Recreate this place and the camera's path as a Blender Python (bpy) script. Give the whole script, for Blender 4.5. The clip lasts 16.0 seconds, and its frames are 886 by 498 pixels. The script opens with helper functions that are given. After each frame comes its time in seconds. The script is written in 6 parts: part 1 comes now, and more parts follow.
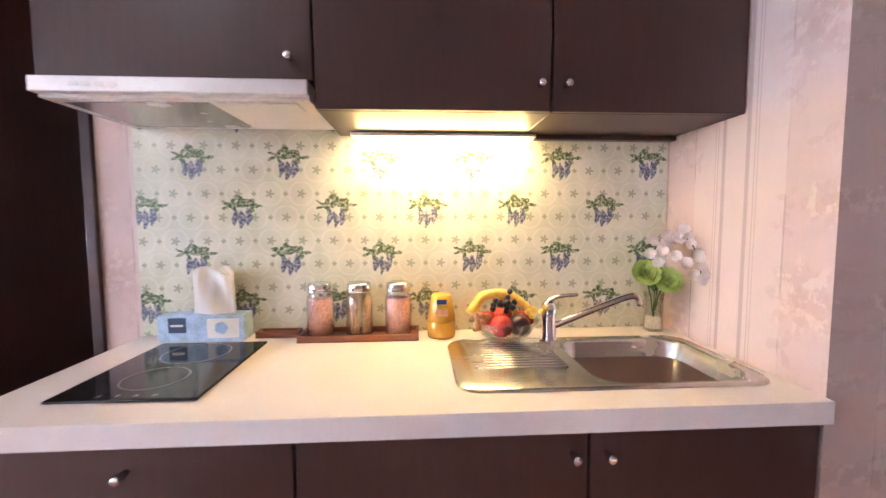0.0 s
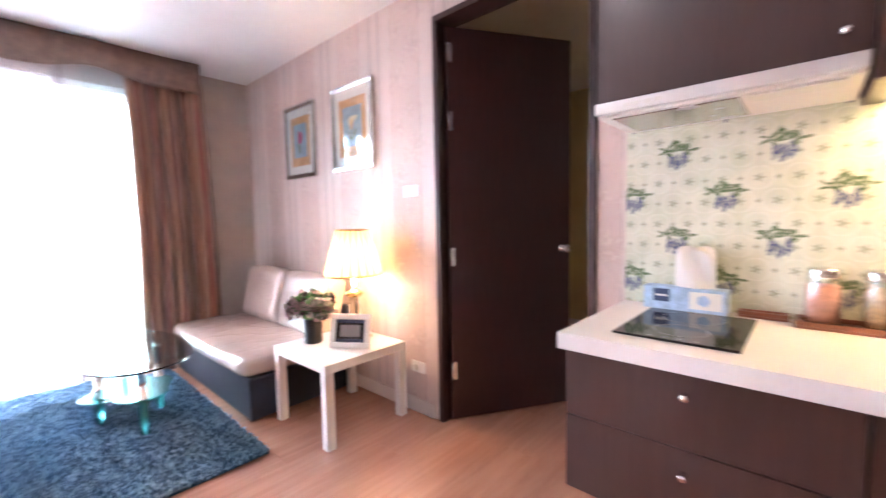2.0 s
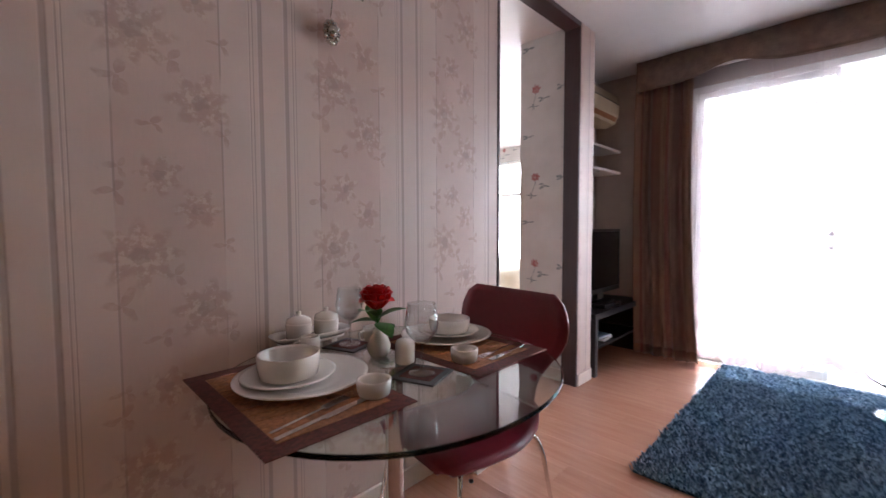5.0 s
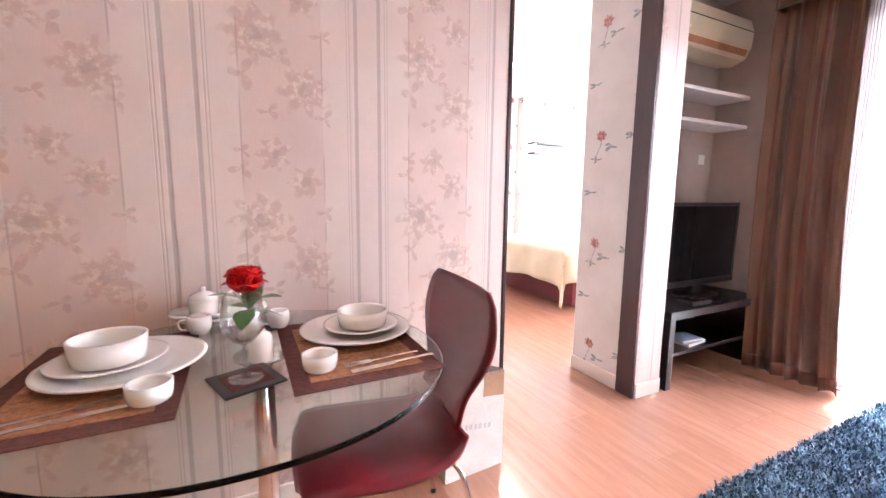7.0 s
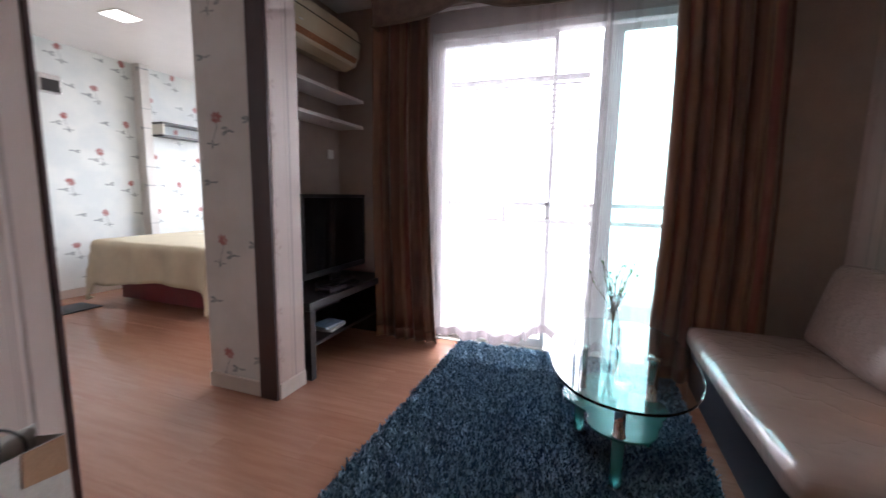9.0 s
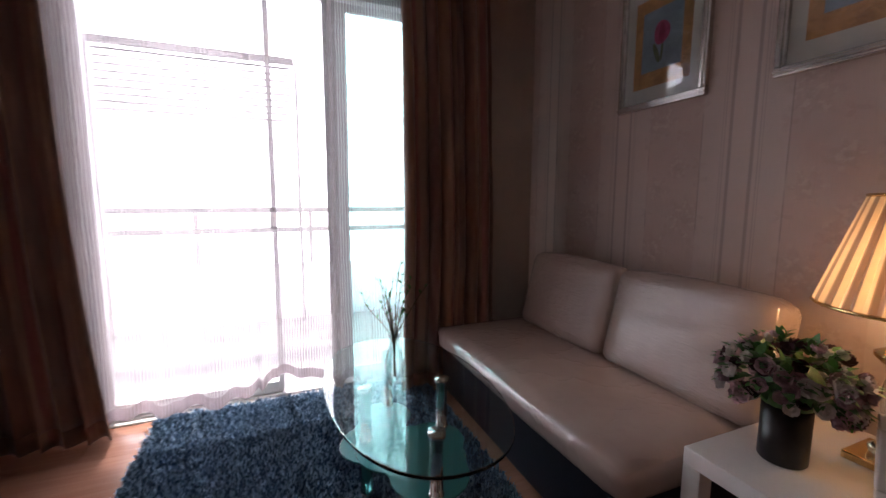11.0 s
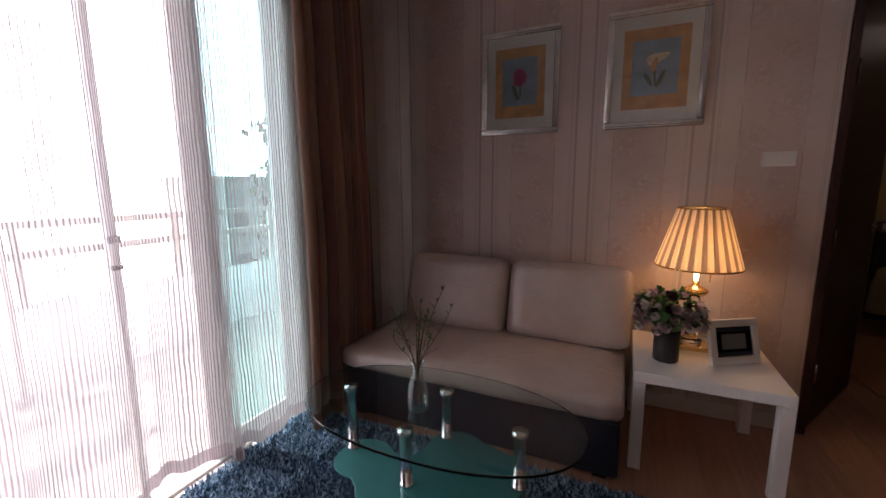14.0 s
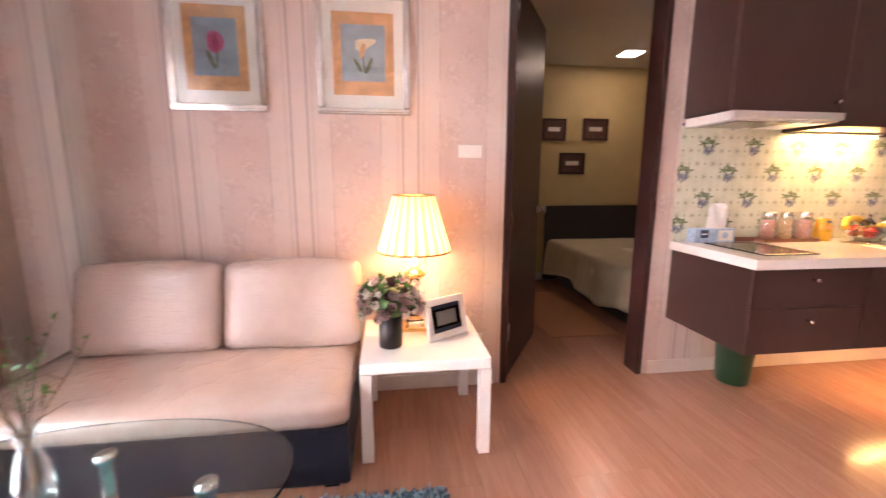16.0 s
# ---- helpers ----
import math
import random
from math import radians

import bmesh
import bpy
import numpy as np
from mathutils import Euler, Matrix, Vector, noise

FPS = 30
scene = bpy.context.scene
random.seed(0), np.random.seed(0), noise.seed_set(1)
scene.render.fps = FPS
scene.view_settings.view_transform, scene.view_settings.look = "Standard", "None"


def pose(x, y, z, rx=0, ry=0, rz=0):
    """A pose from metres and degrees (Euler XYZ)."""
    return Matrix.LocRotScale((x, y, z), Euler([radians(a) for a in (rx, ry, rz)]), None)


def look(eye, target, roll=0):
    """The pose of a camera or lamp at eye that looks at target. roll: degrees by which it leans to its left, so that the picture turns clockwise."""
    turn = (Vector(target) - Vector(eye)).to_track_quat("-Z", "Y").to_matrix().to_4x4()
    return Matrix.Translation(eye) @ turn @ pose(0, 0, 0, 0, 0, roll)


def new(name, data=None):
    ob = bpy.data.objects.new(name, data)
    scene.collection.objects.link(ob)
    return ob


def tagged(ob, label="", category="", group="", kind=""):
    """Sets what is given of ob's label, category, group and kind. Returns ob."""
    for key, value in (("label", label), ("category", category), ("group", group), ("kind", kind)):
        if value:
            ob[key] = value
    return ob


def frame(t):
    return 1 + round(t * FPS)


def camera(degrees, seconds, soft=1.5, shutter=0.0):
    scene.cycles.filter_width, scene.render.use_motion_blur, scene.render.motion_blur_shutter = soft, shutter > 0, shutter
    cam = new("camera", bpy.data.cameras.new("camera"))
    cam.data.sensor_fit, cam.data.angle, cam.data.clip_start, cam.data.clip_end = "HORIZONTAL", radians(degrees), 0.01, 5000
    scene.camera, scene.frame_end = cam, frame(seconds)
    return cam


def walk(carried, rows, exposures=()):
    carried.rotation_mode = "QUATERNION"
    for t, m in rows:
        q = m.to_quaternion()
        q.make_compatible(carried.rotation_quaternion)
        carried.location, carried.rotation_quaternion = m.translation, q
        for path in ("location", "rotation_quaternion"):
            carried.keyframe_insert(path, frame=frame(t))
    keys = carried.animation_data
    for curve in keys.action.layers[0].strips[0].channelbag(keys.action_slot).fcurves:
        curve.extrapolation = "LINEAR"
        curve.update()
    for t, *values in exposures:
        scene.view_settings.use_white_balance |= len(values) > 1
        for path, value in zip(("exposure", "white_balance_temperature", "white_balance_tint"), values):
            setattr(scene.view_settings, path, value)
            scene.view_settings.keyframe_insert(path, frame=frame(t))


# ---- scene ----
cam = camera(95.1, 16.0, soft=1.4, shutter=0.4)
PATH = [
    (0, (4.817, -1.408, 1.275), (4.933, 0.583, 1.129), -0.2),
    (0.5, (4.708, -1.579, 1.276), (4.747, 0.414, 1.117), -0.2),
    (1, (4.611, -1.738, 1.263), (4.29, 0.23, 1.108), -0.5),
    (1.5, (4.532, -1.799, 1.271), (3.719, 0.02, 1.105), -0.9),
    (2, (4.452, -1.771, 1.241), (3.113, -0.293, 1.094), -1.1),
    (2.4, (4.375, -1.685, 1.177), (2.715, -0.574, 1.083), -0.5),
    (2.5, (4.357, -1.685, 1.18), (2.642, -0.663, 1.065), -0.9),
    (3, (4.265, -1.75, 1.196), (2.318, -1.31, 1.08), -0.5),
    (3.5, (4.397, -1.771, 1.172), (2.418, -2.045, 1.081), -0.2),
    (4, (4.546, -1.685, 1.204), (2.779, -2.616, 1.12), -0.0),
    (4.5, (4.499, -1.627, 1.161), (2.917, -2.847, 1.067), -0.1),
    (5, (4.292, -1.639, 1.161), (2.874, -3.046, 1.059), -0.2),
    (5.2, (4.204, -1.646, 1.171), (2.866, -3.129, 1.07), -0.2),
    (7.3, (3.481, -1.467, 1.182), (2.61, -3.246, 0.906), 0.7),
    (7.5, (3.435, -1.509, 1.144), (2.375, -3.183, 0.87), 1.4),
    (8, (3.379, -1.386, 1.153), (1.922, -2.731, 0.888), 1.5),
    (8.5, (3.342, -1.392, 1.141), (1.603, -2.344, 0.88), 1.5),
    (9, (3.254, -1.423, 1.167), (1.388, -2.092, 0.898), 1.1),
    (9.5, (3.165, -1.523, 1.162), (1.197, -1.77, 0.907), 0.7),
    (10, (3.041, -1.563, 1.146), (1.059, -1.446, 0.902), 0.5),
    (10.2, (2.982, -1.586, 1.151), (1.011, -1.35, 0.911), 0.3),
    (12.3, (2.202, -2.003, 1.221), (0.897, -0.515, 0.936), 0.5),
    (12.5, (2.107, -2.077, 1.24), (0.896, -0.513, 0.943), 0.4),
    (13, (1.976, -2.224, 1.284), (0.925, -0.55, 0.981), -0.1),
    (13.5, (1.962, -2.386, 1.301), (1.053, -0.631, 0.998), -0.3),
    (14, (1.911, -2.552, 1.301), (1.103, -0.749, 0.989), -0.3),
    (14.5, (1.883, -2.645, 1.305), (1.211, -0.789, 0.986), -0.6),
    (15, (2.012, -2.586, 1.285), (1.582, -0.66, 0.955), -0.5),
    (15.5, (2.092, -2.46, 1.258), (1.965, -0.492, 0.926), -0.3),
    (16, (2.13, -2.314, 1.264), (2.391, -0.361, 0.925), 0.2),
]
# exposure along the walk
EXPOSE = [
    (0.0, 2.62, 5500, 18), (0.5, 3.0, 5600, 19), (1.0, 3.1, 5700, 21), (1.5, 3.2, 5600, 20), (2.0, 3.05, 5600, 18), (2.6, 2.5, 5700, 16), (3.0, 1.98, 5700, 16), (4.0, 1.45, 5900, 17), (5.2, 1.15, 6100, 20),
    (7.3, 2.68, 6200, 23), (8.0, 1.70, 6100, 19), (8.5, 0.72, 6100, 15), (9.5, 0.28, 6000, 16), (10.2, 0.15, 6150, 20), (12.3, -0.45, 6600, 24), (14.5, -0.05, 6700, 25), (15.2, 0.95, 6900, 27), (16.0, 2.62, 6900, 29),
]
walk(cam, [(t, look(eye, target, roll)) for t, eye, target, roll in PATH], EXPOSE)

# ---- world, sun and daylight ----
world = bpy.data.worlds.new("sky")
scene.world = world
world.use_nodes = True
_bg = world.node_tree.nodes["Background"]
_sky = world.node_tree.nodes.new("ShaderNodeTexSky")
_sky.sky_type = "NISHITA"
_sky.sun_disc = False
_sky.sun_elevation, _sky.sun_rotation = radians(66), radians(-82)
world.node_tree.links.new(_sky.outputs[0], _bg.inputs[0])
_bg.inputs[1].default_value = 0.15


def lamp(kind, name, m, energy, color, **more):
    data = bpy.data.lights.new(name, kind)
    data.energy, data.color = energy, color
    if kind == "AREA":
        data.shape, data.size, data.size_y = "RECTANGLE", more["size"], more["size_y"]
    elif kind == "SUN":
        data.angle = more["angle"]
    else:
        data.shadow_soft_size = more.get("size", 0.03)
    ob = new(name, data)
    ob.matrix_world = m
    return ob


lamp("SUN", "sun", look((0, 0, 0), (0.405, 0.06, -0.913)), 5.0, (1.0, 0.95, 0.87), angle=radians(0.55))


# ---- shader helpers ----
class Nodes:
    """Short hand for building a procedural material."""

    def __init__(self, name):
        self.mat = bpy.data.materials.new(name)
        self.mat.use_nodes = True
        self.tree = self.mat.node_tree
        self.bsdf = self.tree.nodes["Principled BSDF"]
        self.co = self.tree.nodes.new("ShaderNodeTexCoord").outputs["Object"]

    def put(self, socket, value):
        if hasattr(value, "links"):
            self.tree.links.new(value, socket)
        elif value is not None:
            if socket.type == "RGBA" and len(value) == 3:
                value = (*value, 1)
            socket.default_value = value

    def m(self, op, a, b=None, c=None, clamp=False):
        n = self.tree.nodes.new("ShaderNodeMath")
        n.operation, n.use_clamp = op, clamp
        for i, v in enumerate((a, b, c)):
            if v is not None:
                self.put(n.inputs[i], v)
        return n.outputs[0]

    def xyz(self, co=None):
        n = self.tree.nodes.new("ShaderNodeSeparateXYZ")
        self.put(n.inputs[0], co or self.co)
        return n.outputs

    def vec(self, x, y, z):
        n = self.tree.nodes.new("ShaderNodeCombineXYZ")
        for i, v in enumerate((x, y, z)):
            self.put(n.inputs[i], v)
        return n.outputs[0]

    def noise(self, scale, detail=3.0, co=None, stretch=None, rough=0.55):
        co = co or self.co
        if stretch:
            n = self.tree.nodes.new("ShaderNodeMapping")
            self.put(n.inputs[0], co)
            n.inputs["Scale"].default_value = stretch
            co = n.outputs[0]
        n = self.tree.nodes.new("ShaderNodeTexNoise")
        self.put(n.inputs["Vector"], co)
        n.inputs["Scale"].default_value, n.inputs["Detail"].default_value = scale, detail
        n.inputs["Roughness"].default_value = rough
        return n.outputs[0]

    def ramp(self, f, lo, hi, a=0.0, b=1.0):
        n = self.tree.nodes.new("ShaderNodeMapRange")
        n.interpolation_type = "SMOOTHSTEP"
        for i, v in enumerate((f, lo, hi, a, b)):
            self.put(n.inputs[i], v)
        return n.outputs[0]

    def mix(self, f, a, b, mode="MIX"):
        n = self.tree.nodes.new("ShaderNodeMix")
        n.data_type, n.blend_type = "RGBA", mode
        self.put(n.inputs[0], f)
        self.put(n.inputs[6], a)
        self.put(n.inputs[7], b)
        return n.outputs[2]

    def rand(self):
        return self.tree.nodes.new("ShaderNodeObjectInfo").outputs["Random"]

    def island(self):
        return self.tree.nodes.new("ShaderNodeNewGeometry").outputs["Random Per Island"]

    def bump(self, height, strength=0.3, distance=0.002):
        n = self.tree.nodes.new("ShaderNodeBump")
        n.inputs["Strength"].default_value, n.inputs["Distance"].default_value = strength, distance
        self.put(n.inputs["Height"], height)
        self.put(self.bsdf.inputs["Normal"], n.outputs[0])

    def done(self, color=None, rough=None, metal=None, **more):
        for key, v in (("Base Color", color), ("Roughness", rough), ("Metallic", metal)):
            if v is not None:
                self.put(self.bsdf.inputs[key], v)
        for key, v in more.items():
            self.put(self.bsdf.inputs[key.replace("_", " ")], v)
        return self.mat

    def cell(self, u, v, pu, pv, stagger=0.5):
        """Coordinates inside the cells of a staggered repeat, from their middles, in metres."""
        row = self.m("FLOOR", self.m("DIVIDE", v, pv))
        odd = self.m("MODULO", self.m("ABSOLUTE", row), 2.0)
        uu = self.m("ADD", u, self.m("MULTIPLY", odd, pu * stagger))
        cu = self.m("SUBTRACT", self.m("FLOORED_MODULO", uu, pu), pu / 2)
        cv = self.m("SUBTRACT", self.m("FLOORED_MODULO", v, pv), pv / 2)
        return cu, cv

    def petals(self, cu, cv, u0, v0, radius, n=5.0, depth=0.3, soft=0.12, squash=1.0):
        """1 inside a flower-shaped blot around (u0, v0)."""
        x = self.m("SUBTRACT", cu, u0)
        y = self.m("DIVIDE", self.m("SUBTRACT", cv, v0), squash)
        r = self.m("SQRT", self.m("ADD", self.m("MULTIPLY", x, x), self.m("MULTIPLY", y, y)))
        a = self.m("ARCTAN2", y, x)
        edge = self.m("MULTIPLY_ADD", self.m("COSINE", self.m("MULTIPLY", a, n)), radius * depth, radius * (1 - depth))
        q = self.m("DIVIDE", r, edge)
        return self.ramp(q, 1.0 + soft, 1.0 - soft)

    def band(self, u, at, width, soft=0.002):
        return self.ramp(self.m("ABSOLUTE", self.m("SUBTRACT", u, at)), width / 2 + soft, width / 2 - soft)

    def most(self, *masks):
        out = masks[0]
        for k in masks[1:]:
            out = self.m("MAXIMUM", out, k)
        return out


def plain(name, color, rough=0.5, metal=0.0, vary=0.12, scale=6.0, bump=0.0, fine=120.0, **more):
    """A plain surface with large and small unevenness."""
    n = Nodes(name)
    big, small = n.noise(scale, 4.0), n.noise(fine, 3.0)
    f = n.m("MULTIPLY_ADD", small, 0.4, n.m("MULTIPLY", big, 0.6))
    dark = tuple(c * (1 - vary) for c in color)
    light = tuple(min(1.0, c * (1 + vary)) for c in color)
    if bump:
        n.bump(small, bump, 0.001)
    rr = n.m("MULTIPLY_ADD", big, 0.12, max(0.02, rough - 0.06))
    return n.done(n.mix(n.ramp(f, 0.3, 0.7), dark, light), rr, metal, **more)


# ---- materials ----
def wallpaper(name, axis, phase, print_depth=1.0):
    """Pinkish beige paper: grooved stripe bands between panels with pressed flowers."""
    n = Nodes(name)
    c = n.xyz()
    u, v = c[axis], c[2]
    rep = 0.59
    s = n.m("ABSOLUTE", n.m("SUBTRACT", n.m("FLOORED_MODULO", n.m("SUBTRACT", u, phase - rep / 2), rep), rep / 2))
    lines = n.most(n.band(s, 0.043, 0.013, 0.003), n.m("MULTIPLY", n.band(s, 0.066, 0.004, 0.001), 0.7), n.m("MULTIPLY", n.band(s, 0.076, 0.003, 0.001), 0.7))
    wear = n.ramp(n.noise(5.0, 2.0), 0.42, 0.55)
    edge = n.m("MULTIPLY", n.band(s, 0.163, 0.005, 0.0015), wear)
    cu = n.m("SUBTRACT", n.m("FLOORED_MODULO", n.m("SUBTRACT", u, phase), rep), rep / 2)
    cv = n.m("SUBTRACT", n.m("FLOORED_MODULO", n.m("SUBTRACT", v, 0.18), 0.606), 0.303)
    wob = n.m("MULTIPLY", n.m("SUBTRACT", n.noise(16.0, 3.0), 0.5), 0.045)
    cu, cv = n.m("ADD", cu, wob), n.m("SUBTRACT", cv, wob)
    blooms, hearts = [], []
    for x, y, r, k in ((0.080, 0.0, 0.098, 8.0), (-0.075, -0.165, 0.088, 7.0), (-0.065, 0.13, 0.062, 6.0), (0.03, 0.225, 0.058, 7.0)):
        blooms.append(n.petals(cu, cv, x, y, r, k, 0.20, 0.20))
        hearts.append(n.petals(cu, cv, x, y, r * 0.27, 5.0, 0.1))
    leaves = [n.petals(cu, cv, x, y, r, 3.0, 0.5, 0.15, q) for x, y, r, q in
              ((0.135, 0.17, 0.040, 1.0), (0.125, 0.235, 0.034, 0.8), (-0.135, 0.02, 0.040, 0.7), (0.0, -0.06, 0.045, 0.8),
               (0.12, -0.13, 0.045, 1.2), (-0.14, -0.25, 0.036, 0.9), (0.04, -0.24, 0.040, 0.7))]
    bloom, heart, leaf = n.most(*blooms), n.most(*hearts), n.most(*leaves)
    veins = n.noise(34.0, 4.0, rough=0.6)
    mark = n.m("MULTIPLY", n.most(bloom, leaf), n.ramp(veins, 0.34, 0.60, 0.35, 1.0))
    cloud = n.noise(2.2, 5.0)
    base = n.mix(n.ramp(cloud, 0.3, 0.7), (0.52, 0.382, 0.332), (0.62, 0.474, 0.416))
    base = n.mix(n.m("MULTIPLY", n.noise(150.0, 2.0, stretch=(1, 1, 0.12)), 0.3), base, (0.42, 0.33, 0.30))
    strip = n.ramp(s, 0.165, 0.16)
    base = n.mix(n.m("MULTIPLY", strip, 0.30), base, (0.65, 0.57, 0.52))
    base = n.mix(n.m("MULTIPLY", mark, 0.50 * print_depth), base, (0.37, 0.235, 0.185))
    base = n.mix(n.m("MULTIPLY", n.m("MULTIPLY", bloom, n.ramp(veins, 0.50, 0.40)), 0.45), base, (0.64, 0.52, 0.45))
    base = n.mix(n.m("MULTIPLY", heart, 0.45 * print_depth), base, (0.33, 0.25, 0.21))
    base = n.mix(n.m("MULTIPLY", n.most(lines, edge), 0.6), base, (0.30, 0.235, 0.21))
    n.bump(n.m("SUBTRACT", n.m("ADD", n.m("MULTIPLY", bloom, 0.6), n.m("MULTIPLY", veins, n.m("MULTIPLY_ADD", bloom, 0.5, 0.1))), lines), 0.35, 0.003)
    return n.done(base, n.ramp(n.most(bloom, strip), 0, 1, 0.6, 0.45), 0.0)


def flower_paper(name, axis, base, lit=(0.72, 0.74, 0.72)):
    """Pale bedroom paper with scattered red blooms on grey-green stems."""
    n = Nodes(name)
    c = n.xyz()
    u, v = c[axis], c[2]
    wob = n.m("MULTIPLY", n.m("SUBTRACT", n.noise(9.0, 2.0), 0.5), 0.05)
    cu, cv = n.cell(n.m("ADD", u, wob), n.m("ADD", v, wob), 0.60, 0.335)
    bloom = n.petals(cu, cv, -0.06, 0.05, 0.038, 7.0, 0.12, 0.2)
    bud = n.petals(cu, cv, -0.045, 0.055, 0.020, 4.0, 0.2)
    leaf = n.most(n.petals(cu, cv, 0.0, -0.035, 0.060, 3.0, 0.4, squash=0.40), n.petals(cu, cv, -0.09, -0.085, 0.050, 4.0, 0.4, squash=0.45),
                  n.petals(cu, cv, 0.16, 0.03, 0.060, 3.0, 0.4, squash=0.38), n.m("MULTIPLY", n.band(n.m("SUBTRACT", cu, n.m("MULTIPLY", cv, 0.3)), -0.065, 0.006, 0.003), n.ramp(n.m("ABSOLUTE", n.m("ADD", cv, 0.04)), 0.08, 0.07)))
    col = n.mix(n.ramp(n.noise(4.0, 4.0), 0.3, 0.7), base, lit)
    col = n.mix(n.m("MULTIPLY", leaf, n.ramp(n.noise(60.0), 0.3, 0.6, 0.3, 0.9)), col, (0.17, 0.20, 0.21))
    col = n.mix(n.m("MULTIPLY", n.most(bloom, bud), n.ramp(n.noise(70.0), 0.3, 0.6, 0.55, 1.0)), col, (0.33, 0.085, 0.08))
    n.bump(n.noise(140.0), 0.15, 0.001)
    return n.done(col, 0.6)


def tile_print(name):
    """Cream splashback with rows of hanging purple blossom under green leaves, and pale rings between."""
    n = Nodes(name)
    c = n.xyz()
    u, v = c[0], c[2]
    wob = n.m("MULTIPLY", n.m("SUBTRACT", n.noise(45.0, 2.0), 0.5), 0.022)
    cu, cv = n.cell(n.m("ADD", n.m("SUBTRACT", u, 0.195), wob), n.m("ADD", n.m("SUBTRACT", v, 0.102), wob), 0.31, 0.16)
    bloom = n.most(*(n.petals(cu, cv, a, b, 0.0125, 3.0, 0.15, squash=2.7) for a, b in ((-0.022, -0.014), (0.0, -0.024), (0.022, -0.014))))
    leaf = n.most(n.petals(cu, cv, -0.034, 0.024, 0.038, 5.0, 0.35, squash=0.62), n.petals(cu, cv, 0.034, 0.022, 0.038, 4.0, 0.35, squash=0.6),
                  n.petals(cu, cv, 0.0, 0.036, 0.034, 3.0, 0.3, squash=0.7))
    du, dv = n.cell(n.m("ADD", u, 0.05), n.m("ADD", v, 0.02), 0.104, 0.079)
    r = n.m("SQRT", n.m("ADD", n.m("MULTIPLY", du, du), n.m("MULTIPLY", dv, dv)))
    ring = n.band(r, 0.040, 0.006, 0.003)
    dot = n.petals(du, dv, 0.0, 0.0, 0.016, 5.0, 0.3)
    eu, ev = n.cell(n.m("ADD", u, 0.102), n.m("ADD", v, 0.02), 0.104, 0.079)
    speck = n.petals(eu, ev, 0.0, 0.0, 0.009, 4.0, 0.2)
    col = n.mix(n.ramp(n.noise(9.0, 4.0), 0.3, 0.7), (0.55, 0.56, 0.42), (0.66, 0.65, 0.52))
    col = n.mix(n.m("MULTIPLY", ring, 0.45), col, (0.74, 0.73, 0.63))
    col = n.mix(n.m("MULTIPLY", n.most(dot, speck), 0.7), col, (0.27, 0.28, 0.19))
    grain = n.ramp(n.noise(110.0), 0.35, 0.6, 0.45, 1.0)
    col = n.mix(n.m("MULTIPLY", bloom, grain), col, (0.09, 0.10, 0.20))
    col = n.mix(n.m("MULTIPLY", leaf, grain), col, (0.07, 0.12, 0.045))
    return n.done(col, 0.16, Coat_Weight=0.3, Coat_Roughness=0.05)


def wood(name, dark, light, axis=1, scale=7.0, rough=0.4, coat=0.0, per_piece=True):
    n = Nodes(name)
    stretch = [14.0, 14.0, 14.0]
    stretch[axis] = 1.0
    if per_piece:
        k = n.m("MULTIPLY", n.rand(), 37.0)
        co = n.vec(*(n.m("ADD", o, k) for o in n.xyz()))
    else:
        co = n.co
    g = n.noise(scale / 2, 6.0, co=co, stretch=stretch, rough=0.62)
    fine = n.noise(scale * 6, 3.0, co=co, stretch=stretch)
    f = n.m("ADD", n.m("MULTIPLY", n.ramp(g, 0.3, 0.7), 0.7), n.m("MULTIPLY", fine, 0.3))
    if per_piece:
        f = n.m("ADD", n.m("MULTIPLY", f, 0.75), n.m("MULTIPLY", n.rand(), 0.25))
    n.bump(fine, 0.12, 0.0008)
    return n.done(n.mix(f, dark, light), n.m("MULTIPLY_ADD", fine, 0.12, rough - 0.06), Coat_Weight=coat, Coat_Roughness=0.12)


def glass(name, color, rough=0.0, ior=1.45):
    n = Nodes(name)
    return n.done(color, rough, Transmission_Weight=1.0, IOR=ior)


def thin_glass(name, tint):
    """Blown glass too thin to bend the view: clear, with a sharp gloss that grows at grazing angles."""
    n = Nodes(name)
    tree = n.tree
    clear, gloss, mx = (tree.nodes.new("ShaderNode" + k) for k in ("BsdfTransparent", "BsdfGlossy", "MixShader"))
    n.put(clear.inputs[0], tint)
    n.put(gloss.inputs["Roughness"], 0.02)
    rim = tree.nodes.new("ShaderNodeLayerWeight").outputs["Facing"]
    n.put(mx.inputs[0], n.m("MULTIPLY_ADD", n.m("POWER", rim, 2.2), 0.75, 0.07))
    tree.links.new(clear.outputs[0], mx.inputs[1])
    tree.links.new(gloss.outputs[0], mx.inputs[2])
    tree.links.new(mx.outputs[0], tree.nodes["Material Output"].inputs["Surface"])
    return n.mat


